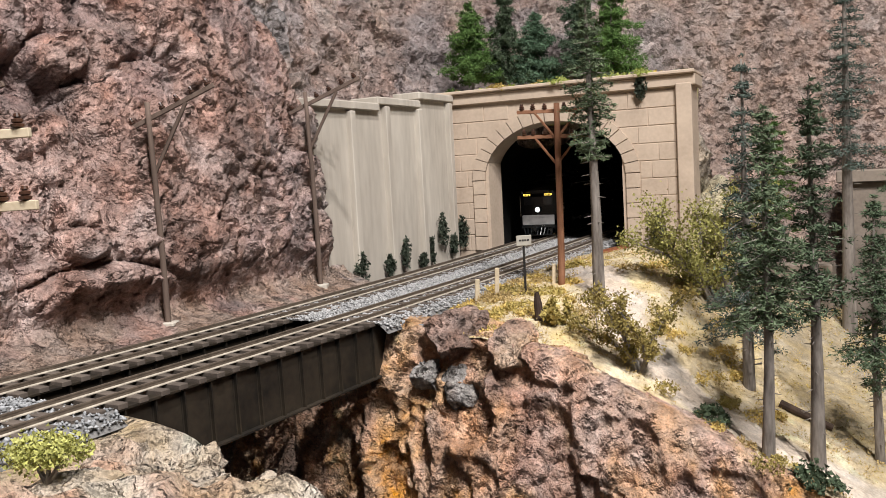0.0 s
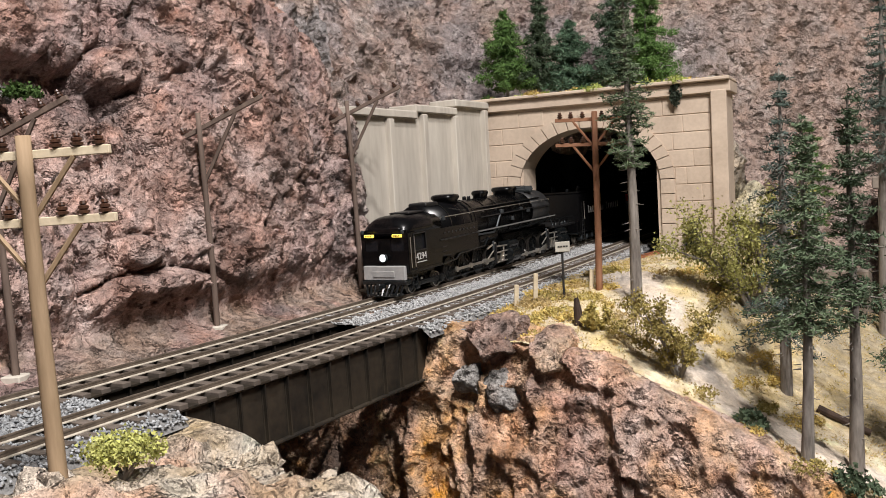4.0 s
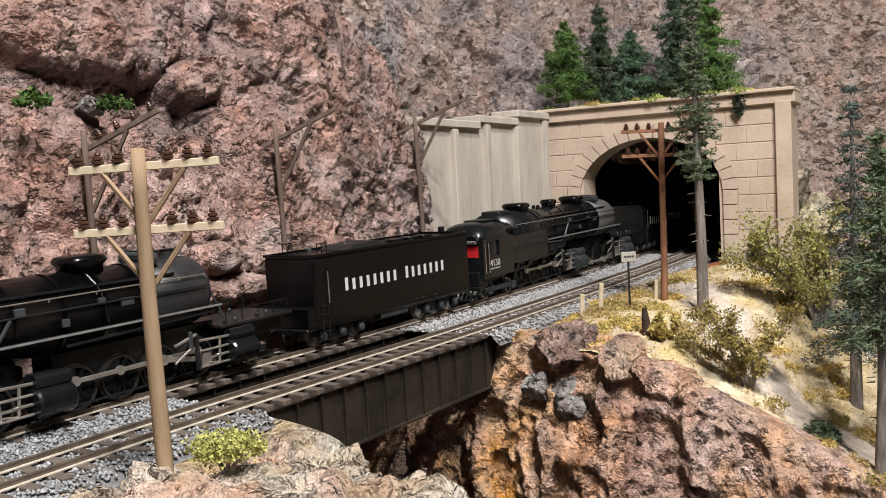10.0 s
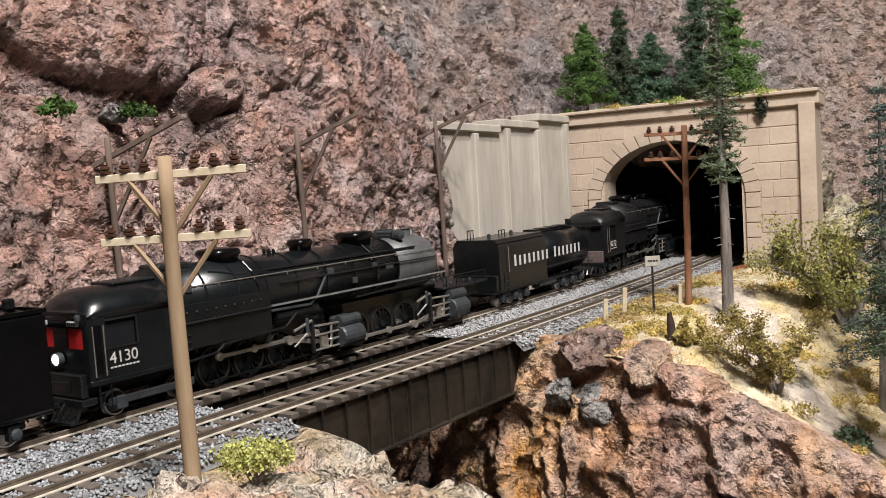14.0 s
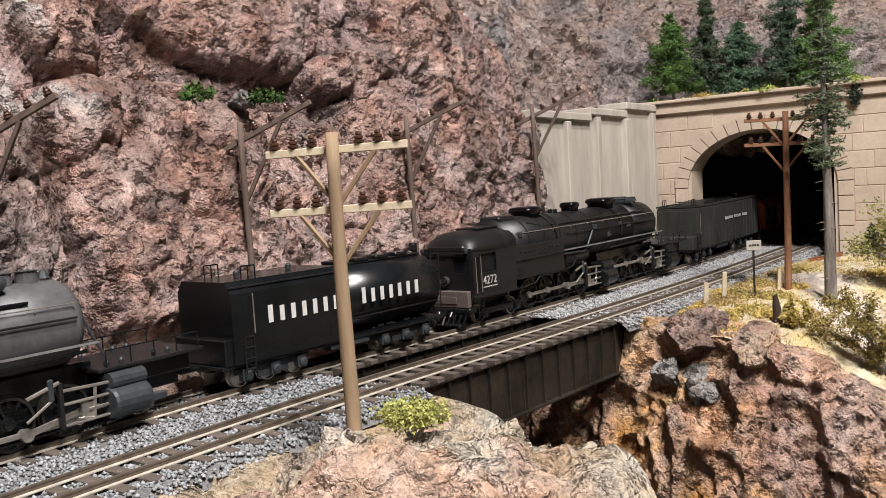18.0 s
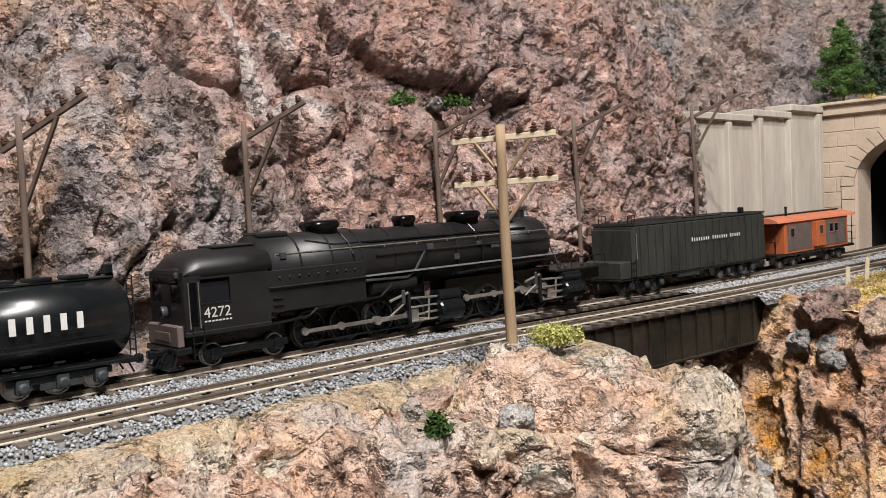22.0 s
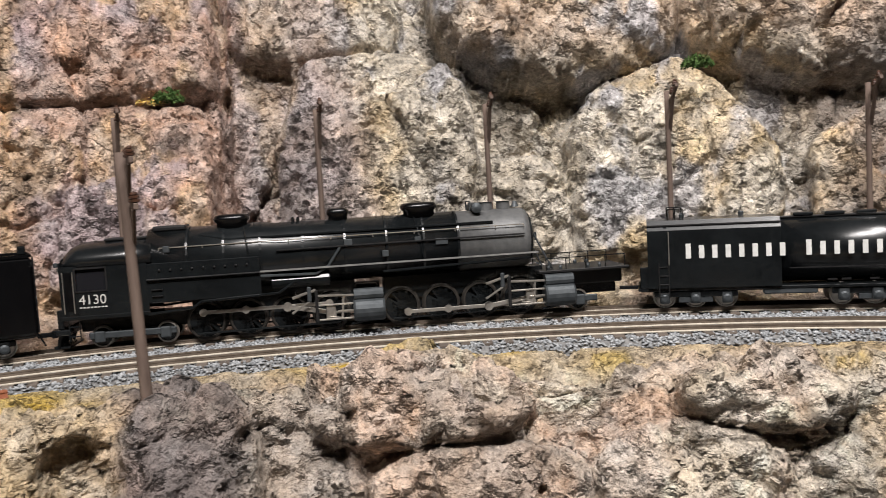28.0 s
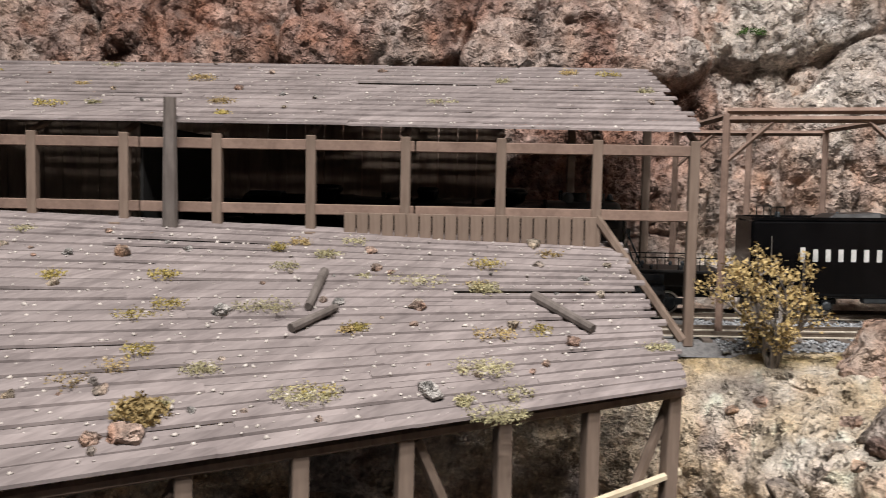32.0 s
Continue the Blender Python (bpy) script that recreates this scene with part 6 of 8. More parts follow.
signal(-.357, -.708, -.0065, .066, 60, "silver signal mast with a black target beside the near track", (.060, .030))
signal(-.470, -.742, -.010, .082, 60, "silver signal mast standing behind the tracks", (.080,))

# ---- loose rails and boards by the track ----
RUSTRAIL = surface("rusty_scrap_rail", (.20, .07, .035), (.34, .13, .07), 150, .8, .2)


def scrap(x0, y0, x1, y1, n, label):
    for k in range(n):
        ob = empty("scrap_rail", None, label=label, category="rail", group="scrap rails")
        o = Vector((y1 - y0, x0 - x1, 0)).normalized() * (.0028 * k)
        a, b = Vector((x0, y0, 0)) + o, Vector((x1, y1, 0)) + o
        a.z, b.z = ground(a.x, a.y, -.006) + .0018, ground(b.x, b.y, -.006) + .0018
        bm = bmesh.new()
        d = b - a
        m = Matrix.Translation(a) @ d.to_track_quat("X", "Z").to_matrix().to_4x4()
        box(bm, 0, d.length, -.0011, .0011, -.0018, -.0013, m=m)
        box(bm, 0, d.length, -.0003, .0003, -.0013, .0005, m=m)
        box(bm, 0, d.length, -.0006, .0006, .0005, .0011, m=m)
        part("rail_section", bm, RUSTRAIL, ob)


scrap(-.340, -.683, -.388, -.668, 1, "rusty length of scrap rail on the sand")
scrap(-.398, -.664, -.421, -.606, 2, "rusty length of scrap rail beside the ballast")
scrap(-.062, .600, .018, .735, 2, "rust-red spare rail at the foot of the concrete wall")
scrap(.115, .665, .145, .69, 1, "rust-red rail end near the portal")
scrap(-.004, .470, .012, .492, 1, "weathered brown plank at the bridge end")

# ---- plants along the ledge and slope ----
for x, y, r, h, m, nm in ((-.366, -.775, .006, .004, YELLOW, "yellow grass tuft"), (-.335, -.755, .017, .013, leaf_material("pale_green_bush", (.13, .19, .04), (.30, .36, .11)), "pale green bush beside the rocks"), (-.345, -.725, .005, .004, LIME, "lime grass tuft by the signal"), (-.36, -.70, .004, .003, LIME, "lime grass tuft by the signal"), (-.388, -.655, .004, .003, LIME, "green tuft at the ballast edge"), (-.300, -.690, .006, .005, MOSS, "green tuft between stones"), (-.255, -.757, .006, .006, MOSS, "green tuft between stones"), (-.126, .148, .004, .007, MOSS, "grass tuft on the cliff"), (-.33, -.81, .007, .006, DRYGOLD, "golden weeds between rocks"), (-.278, -.865, .007, .006, YELLOW, "yellow weeds near the track")):
    foam(x, y, ground(x, y) - .001, r, h, m, int(1e4 * abs(x)), nm + " on the ground", "grass_tuft", 60)
bush(-.246, -.930, ground(-.246, -.93) - .002, .040, DRYGOLD, 51, "airy golden dry bush beside the shed", 8, .6, "dry_bush", 150, 11, 1.5, blade=.0013)
for k, (x, y) in enumerate(((-.215, -.868), (-.200, -.858))):
    bush(x, y, ground(x, y) - .002, .018, leaf_material("grey_dry_weed", (.20, .16, .10), (.36, .30, .20)), 71 + k, "thin grey dry weed on the stony slope", 5, .8, "dry_weed", 60, 5, 1.6, "dry weeds", .0010)
conifer(-.186, -.804, -.085, .188, .037, .28, leaf_material("deep_green_needles", (.012, .032, .016), (.050, .090, .044)), 61, "full dark green spruce close in front of the layout", 1, 22, 26, .42, "conifers", .0022, .7, .25)
# stones, logs and scrub on the shed roofs
ROOFMOSS = leaf_material("pale_roof_moss", (.33, .30, .16), (.50, .46, .29))
LOG = surface("grey_driftwood", (.075, .062, .055), (.19, .165, .15), 150, .9, .4, stretch=(1, 1, .3))


def on_low(f, g):
    """A place on the lower roof: f along the eaves, g from the ridge to the eave."""
    p = R0.lerp(R0E, f).lerp(R1.lerp(R1E, f), g)
    return p.x, p.y


def on_top(f, g):
    p = (B0_ + SHED_E * (LEN * f)).lerp(E0 + SHED_E * (LEN * f), g)
    return p.x, p.y


for x, y, r, cs in ((-.1493, -.9614, .0036, PINKS), (-.1268, -1.0114, .0042, PINKS), (-.0745, -1.0538, .0046, GREYS), (-.0925, -.9754, .0050, GREYS), (-.0169, -1.0149, .0055, PINKS), (-.0741, -1.1158, .0040, RUST), (-.1951, -1.010, .0036, TANS), (-.010, -1.02, .004, PINKS), (-.012, -1.125, .0045, PINKS), (-.060, -1.130, .003, GREYS)):
    z = roof_z(x, y)
    if z is not None:
        boulder(x, y, z - r * .12, r, int(1e4 * abs(x)), cs, "purplish grey rock fallen on the plank roof", name="stone", group="roof stones")
for k in range(130):
    top = k < 44
    x, y = (on_top if top else on_low)(rnd.uniform(.01, .8), rnd.uniform(.06, .95))
    z = roof_z(x, y)
    if z is None:
        continue
    if k % 3 == 2:
        foam(x, y, z - .0004, rnd.uniform(.002, .008), .0009, rnd.choice((ROOFMOSS, ROOFMOSS, OLIVE, DRYGOLD)), 400 + k, "dry moss patch on the plank roof", "moss_patch", 50, blade=.0007)
    else:
        r = rnd.choice((.0011, .0013, .0016, .0020, .0028))
        boulder(x, y, z - r * .1, r, 420 + k, rnd.choice((GREYS, PINKS, PINKS, TANS)), "small stone fallen on the plank roof", small=r < .0025, name="stone", group="roof stones")
for x, y, r in ((-.1431, -1.0263, .011), (-.0886, -1.0476, .011), (-.0507, -1.0302, .006), (-.0649, -.9992, .010), (-.1007, -.9563, .009), (-.1153, -.9742, .010), (-.155, -1.004, .006)):
    z = roof_z(x, y)
    if z is not None:
        foam(x, y, z - .0005, r, .0008, ROOFMOSS, int(1e4 * abs(y)), "thin yellow-green moss on the plank roof", "moss_patch", 130, blade=.0006)
z = roof_z(-.0252, -1.0206) or roof_z(-.0252, -1.0196) or -.0115
foam(-.0252, -1.0206, z - .0005, .007, .006, DRYGOLD, 991, "golden tuft beside a stone on the roof", "grass_tuft", 130, blade=.0013)
gravel = []
for k in range(1500):
    x, y = (on_low if k % 3 else on_top)(rnd.uniform(.0, .85), rnd.uniform(.02, .98))
    z = roof_z(x, y)
    if z is not None:
        gravel.append((x, y, z + .0001))
scatter_stones("roof_gravel", np.array(gravel), RNG.uniform(.0003, .0010, len(gravel)), surface("pale_chips", (.40, .36, .32), (.62, .58, .54), 300, .9, .1, per=.4), "pale stone chips strewn over the roofs", seed=5)
for (x0, y0), (x1, y1), r in (((-.1619, -.9866), (-.1593, -.9600), .0021), ((-.1188, -1.0511), (-.0960, -1.0340), .0018), ((-.0829, -1.0272), (-.1030, -1.0274), .0017), ((-.005, -1.085), (-.0163, -1.0638), .0022)):
    za, zb = roof_z(x0, y0), roof_z(x1, y1)
    if za is None or zb is None:
        continue
    ob = empty("log", None, label="dark grey log lying on the plank roof", category="log", group="roof logs")
    bm = bmesh.new()
    rod(bm, (x0, y0, za + r), (x1, y1, zb + r), r, r * .8, seg=9)
    part("log_wood", bm, LOG, ob)
bm = bmesh.new()
q = E0 + SHED_E * .215 + SHED_F * .006
post = empty("leaning_trunk", None, label="grey dead trunk standing through the shed roof", category="trunk")
rod(bm, (q.x, q.y, .020), (q.x, q.y, .084), .0034, .0026, seg=10)
part("trunk_wood", bm, LOG, post)

# ---- open timber frame next to the shed ----
frame_thing = empty("timber_frame", None, label="bare brown timber frame spanning the tracks beside the shed", category="frame")
A0, A1 = Vector((-.259, -.958, 0)), Vector((-.290, -.892, 0))
back_off = -SHED_F * .095
for p in (A0, A1, A0 + back_off, A1 + back_off, (A0 + A1) / 2 + back_off):
    bm = bmesh.new()
    box(bm, p.x - .0013, p.x + .0013, p.y - .0013, p.y + .0013, -.012, .0825, .0003)
    part("post", bm, REDTIMBER, frame_thing)
for a, b, z in ((A0, A1, .0800), (A0, A1, .0835), (A0 + back_off, A1 + back_off, .0800), (A0, A0 + back_off, .0815), (A1, A1 + back_off, .0815)):
    bm = bmesh.new()
    rod(bm, (a.x, a.y, z), (b.x, b.y, z), .0014, seg=4)
    part("beam", bm, REDTIMBER, frame_thing)
for a, b in ((A0, A1), (A1, A0), (A0 + back_off, A1 + back_off)):
    bm = bmesh.new()
    d = (b - a) * .25
    rod(bm, (a.x, a.y, .062), (a.x + d.x, a.y + d.y, .079), .0009, seg=4)
    part("knee_brace", bm, REDTIMBER, frame_thing)

# ---- the other line at the right: a second portal, its wing wall and a curved track ----
GREYPORTAL = surface("grey_brown_portal_stone", (.20, .165, .135), (.33, .28, .23), 30, .9, .2, per=.06)
second = empty("far_portal", pose(.415, .70, -.075, 0, 0, -28), label="grey-brown stone portal of a lower line", category="portal", kind="structure")
for x0, x1, z0, z1 in ((-.09, -.045, -.02, .125), (.045, .11, -.02, .125), (-.045, .045, .095, .125)):
    pt("face", GREYPORTAL, second, lambda bm: box(bm, x0, x1, 0, .03, z0, z1, .0008))
pt("cornice", GREYPORTAL, second, lambda bm: box(bm, -.094, .114, -.006, .034, .125, .135, .0008))
for k in range(11):
    a = math.pi * (k + .5) / 11
    pt("arch_stone", GREYPORTAL, second, lambda bm: box(bm, -.007, .007, -.003, .02, .046, .056, .0005, Matrix.Translation((0, 0, .046)) @ Matrix.Rotation(math.pi / 2 - a, 4, "Y")))
# near-black panel just behind the arch: the bore's darkness is painted, not deep
pt("bore", NEAR_BLACK, second, lambda bm: (box(bm, -.05, .05, .026, .03, -.02, .1), box(bm, -.05, -.045, .0, .03, -.02, .1)))
wing = empty("wing_wall", pose(.225, .66, -.06, 0, 0, -30), label="concrete wing wall below the portal hill, shade put into its colour", category="wall", kind="structure")
# the darker portal stone here paints in the shade on this concrete
pt("wing_panel", GREYPORTAL, wing, lambda bm: box(bm, -.03, .06, 0, .02, -.06, .055, .0008))
side_line = empty("lower_track", None, label="curved single track on the lower right-hand line", category="track", kind="structure")
for k in range(56):
    p = Vector((.385 - .0030 * k + .00003 * k * k + .05, .66 - .0056 * k, 0))
    z = max(ground(p.x, p.y, -.08), -.085) + .001
    o = new("tie", tie_mesh)
    o.parent = side_line
    o.matrix_basis = Matrix.Translation((p.x, p.y, z + .001)) @ Matrix.Rotation(math.radians(62), 4, "Z")

# ---- the train: three cab-forward engines with tenders, and a caboose ----
BLACK = surface("weathered_black_paint", (.0018, .0023, .0027), (.0105, .0125, .0135), 55, .26, .08, fine=500, spec=.5, edge=.6)
DUSTY = surface("dusty_black_paint", (.0045, .0045, .0050), (.0155, .0152, .0155), 50, .42, .08, fine=450, spec=.45)
GLOSS = surface("clean_black_paint", (.0012, .0012, .0015), (.0035, .0035, .004), 90, .26, .04, fine=600, spec=.35)
GREYBOX = surface("graphite_smokebox", (.075, .076, .078), (.15, .152, .15), 80, .5, .12, fine=500, metal=.3)
DARKBOX = surface("blackened_smokebox", (.020, .020, .021), (.050, .050, .050), 80, .42, .12, fine=500, metal=.3)
STEEL = surface("greasy_steel_rods", (.34, .315, .28), (.66, .62, .56), 140, .32, .12, metal=.8)
PEWTER = surface("grey_casting", (.034, .040, .044), (.075, .083, .088), 150, .5, .15, metal=.4)
PILOTGREY = surface("light_grey_pilot_sheet", (.26, .26, .26), (.40, .39, .38), 120, .5, .1)
WHITE = surface("white_lettering", (.50, .50, .48), (.64, .64, .62), 200, .6, 0)
LETTER = surface("cream-grey_cab_lettering", (.36, .35, .33), (.50, .49, .46), 200, .6, 0)
EDGE = surface("pale_grey_edge", (.10, .10, .10), (.22, .22, .21), 160, .5, 0)
RED = surface("red_panel", (.36, .012, .015), (.52, .02, .02), 100, .5, .05)
DARKGLASS, _, nd, lk, b_ = material("dark_cab_glass")
b_.inputs["Base Color"].default_value, b_.inputs["Roughness"].default_value = (.012, .012, .014, 1), .08
ORANGE = surface("faded_orange_caboose_paint", (.34, .085, .03), (.46, .13, .05), 60, .6, .12, fine=400)
ROOFORANGE = surface("orange_caboose_roof", (.42, .13, .07), (.52, .19, .11), 60, .65, .1)
FADED = surface("dusty_grey_brown_sheet", (.085, .065, .06), (.15, .115, .105), 120, .7, .15)
TENDERGREY = surface("greenish_grey_dusty_tender", (.013, .014, .012), (.042, .044, .038), 50, .7, .12, fine=350, stretch=(1, 1, .3))


TYRE = surface("dark_steel_tyre", (.022, .020, .018), (.075, .068, .060), 150, .4, .1, metal=.6)


def glow(name, colour, power):
    m, nt, nodes, links, b = material(name)
    b.inputs["Base Color"].default_value = (*colour, 1)
    b.inputs["Emission Color"].default_value, b.inputs["Emission Strength"].default_value = (*colour, 1), power
    return m


LAMP = glow("lit_headlight", (1.0, .98, .92), 30.0)
AMBER = glow("lit_number_board", (1.0, .72, .12), 1.6)


def pt(name, mat, parent, fn, label="", shade=False):
    bm = bmesh.new()
    fn(bm)
    return part(name, bm, mat, parent, label, shade)


def letters(name, text, size, mat, parent, m, depth=.0001):
    cu = bpy.data.curves.new(name, "FONT")
    cu.body, cu.size, cu.extrude, cu.align_x = text, size, depth, "CENTER"
    tmp = bpy.data.objects.new(name, cu)
    me = bpy.data.meshes.new_from_object(tmp)
    bpy.data.objects.remove(tmp)
    me.materials.clear()
    me.materials.append(mat)
    ob = new(name, me)
    ob.parent, ob.matrix_basis = parent, m
    return ob


def bars(parent, side_y, x0, x1, z, h, words, mat=WHITE):
    """A lettered name as plain bars, a word at a time."""
    total = sum(words) + .9 * (len(words) - 1)
    unit = (x1 - x0) / total
    x = x0
    for w in words:
        bm = bmesh.new()
        for k in range(w):
            a = x + (k + .12) * unit
            hh = h * (1.15 if k == 0 else 1.0)
            w_ = unit * .78
            y0, y1 = sorted((side_y, side_y + math.copysign(.00012, side_y)))
            box(bm, -a - w_ * .64, -a - w_ * .14, y0, y1, z, z + hh)
        part("lettering_bar", bm, mat, parent, "white painted lettering")
        x += (w + .9) * unit


def wheel(parent, x, y, r, mat, spokes=True, width=.0022):
    ob = empty("wheel", pose(x, y, r), label="")
    ob.parent = parent
    sg = 1 if y > 0 else -1
    turn = Matrix.Rotation(math.radians(-90 * sg), 4, "X")
    bm = bmesh.new()
    prof = [(r * .88, -width / 2), (r * 1.06, -width / 2), (r * 1.06, -width / 2 + .0005), (r, -width / 2 + .0006), (r * .985, width / 2), (r * .88, width / 2)]
    rings = [[bm.verts.new(turn @ Vector((q * math.cos(a), q * math.sin(a), z))) for a in [2 * math.pi * k / 24 for k in range(24)]] for q, z in prof]
    for a, b in zip(rings, rings[1:] + rings[:1]):
        for k in range(24):
            bm.faces.new((a[k], a[(k + 1) % 24], b[(k + 1) % 24], b[k]))
    part("tyre", bm, STEEL if not spokes else TYRE, ob, shade=False)
    bm = bmesh.new()
    if spokes:
        star = []
        for k in range(13):
            a = 2 * math.pi * k / 13
            star += [(r * .90, a - .075), (r * .90, a + .075), (r * .30, a + .14), (r * .30, a + .34)]
        rims = [[bm.verts.new((q * math.cos(a), yy_, q * math.sin(a))) for q, a in star] for yy_ in (-.0006, .0006)]
        bm.faces.new(rims[0])
        bm.faces.new(rims[1][::-1])
        for k in range(len(star)):
            n = (k + 1) % len(star)
            bm.faces.new((rims[0][n], rims[0][k], rims[1][k], rims[1][n]))
        bmesh.ops.triangulate(bm, faces=[f for f in bm.faces if len(f.verts) > 4])
        bmesh.ops.recalc_face_normals(bm, faces=bm.faces)
        bw = bmesh.new()
        arc = [math.radians(155 + 9 * q) for q in range(11)]
        loft(bw, [[(r * q * math.cos(a), yy_, r * q * math.sin(a)) for yy_, q in ((-.0009, .52), (-.0009, .87), (.0009, .87), (.0009, .52))] for a in arc])
        part("counterweight", bw, mat, ob)
        bh = bmesh.new()
        lathe(bh, [(r * .2, -width * .3), (r * .2, width * .62)], turn, 12)
        part("hub", bh, mat, ob)
    else:
        lathe(bm, [(r * .86, -width * .2), (r * .86, width * .2), (r * .4, width * .42), (r * .2, width * .8), (.0, width * .8)][:4], turn, 16)
    part("wheel_centre", bm, mat, ob)
    return ob


SPINS, RODS = [], []


def axle(car, x, r, gauge=.0075, spokes=False, mat=None, drive=None):
    for sg in (-1, 1):
        w = wheel(car, x, sg * gauge, r, mat or BLACK, spokes)
        SPINS.append((w, pose(x, sg * gauge, r), r, drive))


def tender_truck(car, xc, body, lab="black six-wheel tender truck"):
    fr = empty("truck", pose(xc, 0, 0), label=lab)
    fr.parent = car
    for sg in (-1, 1):
        y = sg * .0125

        def side_frame(bm):
            box(bm, -.0195, .0195, y - .0009, y + .0009, .0058, .0086, .0004)
            box(bm, -.008, .008, y - .0007, y + .0007, .0030, .0058, .0003)
            for k in (-1, 0, 1):
                box(bm, k * .0145 - .0024, k * .0145 + .0024, y - .001, y + sg * .0016 + .001, .0028, .0086, .0005)
        pt("side_frame", body, fr, side_frame)
        for k in (-1, 0, 1):
            pt("journal_box", PEWTER, fr, lambda bm: lathe(bm, [(.0021, 0), (.0021, .0022), (.0012, .0026)], Matrix.Translation((k * .0145, y + sg * .001, .0052)) @ Matrix.Rotation(math.radians(-90 * sg), 4, "X"), 10))
    pt("bolster", body, fr, lambda bm: box(bm, -.004, .004, -.012, .012, .006, .0092, .0004))
    for k in (-1, 0, 1):
        for sg in (-1, 1):
            w = wheel(fr, k * .0145, sg * .0082, .0052, STEEL, False)
            SPINS.append((w, pose(k * .0145, sg * .0082, .0052), .0052, None))


def ladder(car, name, x, y, z0, z1, w, mat=BLACK):
    def fn(bm):
        for q in (-w / 2, w / 2):
            rod(bm, (x + q, y, z0), (x + q, y, z1), .0003, seg=5)
        n = max(3, int((z1 - z0) / .0036))
        for i in range(n):
            z = z0 + (z1 - z0) * (i + .5) / n
            rod(bm, (x - w / 2, y, z), (x + w / 2, y, z), .00028, seg=5)
    return pt(name, mat, car, fn)


def rail_line(bm, pts, r=.0003, posts=True, drop=.004):
    for a, b in zip(pts, pts[1:]):
        rod(bm, a, b, r, seg=5)
    if posts:
        for p in pts:
            rod(bm, p, (p[0], p[1], p[2] - drop), r, seg=5)


def engine(number, paint, label, smoke, lit, pilot_mat, red_windows):
    car = empty("locomotive", None, label=label, category="locomotive", group="cab-forward engines")
    mm = lambda v: -v / 1000.0
    # cab: a tall house with a rounded whaleback roof
    prof = []
    for k in range(13):
        a = math.pi * k / 12
        prof.append((.0178 * math.cos(a), .0395 + .0105 * math.sin(a) ** .8))

    def roof(bm):
        secs = []
        for x, sc, dz in ((-.0008, .72, -.0058), (.0012 - .003, .86, -.0032), (-.005, .95, -.0012), (-.010, 1.0, 0), (-.030, 1.0, .0004), (-.0425, 1.0, .0004)):
            secs.append([(x, y * sc, .0392 if abs(y) > .0177 else .0395 + (z - .0395) * (1 if sc == 1 else sc) + dz * (1 if z > .041 else 0)) for y, z in prof])
        loft(bm, secs)
    pt("cab_roof", paint, car, roof, shade=True)
    for sg in (-1, 1):
        y = sg * .0172

        def cab_side(bm):
            # a side with a real window opening
            for x0, x1, z0, z1 in ((-.0015, -.0085, .0165, .0396), (-.0085, -.0218, .0165, .0280), (-.0085, -.0218, .0380, .0396), (-.0218, -.0405, .0165, .0396)):
                box(bm, x1, x0, y - .0004, y + .0004, z0, z1)
        pt("cab_side", paint, car, cab_side)
        pt("cab_window", DARKGLASS, car, lambda bm: box(bm, -.0218, -.0085, y * .955 - .0001, y * .955 + .0001, .0280, .0380), "dark open cab window")
        pt("window_frame", DUSTY, car, lambda bm: [box(bm, a, b, y + sg * .0003 - .0004, y + sg * .0003 + .0004, c, d) for a, b, c, d in ((-.0225, -.0078, .0380, .0387), (-.0225, -.0078, .0274, .0280), (-.0225, -.0218, .0274, .0387), (-.0085, -.0078, .0274, .0387))])
        pt("cab_door", GLOSS, car, lambda bm: box(bm, -.0068, -.0036, y + sg * .0003 - .0003, y + sg * .0003 + .0003, .019, .037, .0001))
        for x in (-.0030, -.0074):
            pt("grab_rail", STEEL, car, lambda bm: rod(bm, (x, y + sg * .0012, .018), (x, y + sg * .0012, .037), .00025, seg=5))
        ladder(car, "cab_ladder", -.0065, y + sg * .0006, .005, .0185, .0048)
        pt("cab_sill", paint, car, lambda bm: box(bm, -.0405, -.0010, y - .0006, y + .0008, .0148, .0166, .0002))
        letters("cab_number", number, .0062, LETTER, car, pose(-.0155, y + sg * .0006, .0218) @ Matrix.Rotation(math.radians(180 if sg > 0 else 0), 4, "Z") @ Matrix.Rotation(math.radians(90), 4, "X"))
        pt("number_underline", LETTER, car, lambda bm: [box(bm, -.0095 - q - .0011, -.0095 - q, y + sg * .0005 - .0001, y + sg * .0005 + .0001, .0200, .0206) for q in np.arange(0, .0125, .0016)], "small white lettering bars")
    # front of the cab
    fx = -.0012
    pt("cab_front", paint, car, lambda bm: [box(bm, fx - .0006, fx, y0, y1, z0, z1) for y0, y1, z0, z1 in ((-.0172, .0172, .0150, .0285), (-.0172, .0172, .0362, .0415), (-.0172, -.0145, .0285, .0362), (-.0048, .0048, .0285, .0362), (.0145, .0172, .0285, .0362))])
    pt("front_fairing", paint, car, lambda bm: box(bm, -.0030, -.0006, -.0125, .0125, .0395, .0432, .0010))
    for sg in (-1, 1):
        pt("front_window", RED if red_windows else DARKGLASS, car, lambda bm: box(bm, fx - .0005, fx - .0003, sg * .0097 - .0049, sg * .0097 + .0049, .0285, .0362), "red-lit front cab window" if red_windows else "dark front cab window")
        pt("number_board", AMBER if lit == 2 else (PILOTGREY if lit else GLOSS), car, lambda bm: box(bm, -.0008, .0004, sg * .0105 - .0034, sg * .0105 + .0034, .0372, .0390, .0002), "lit amber number board" if lit == 2 else "number board")
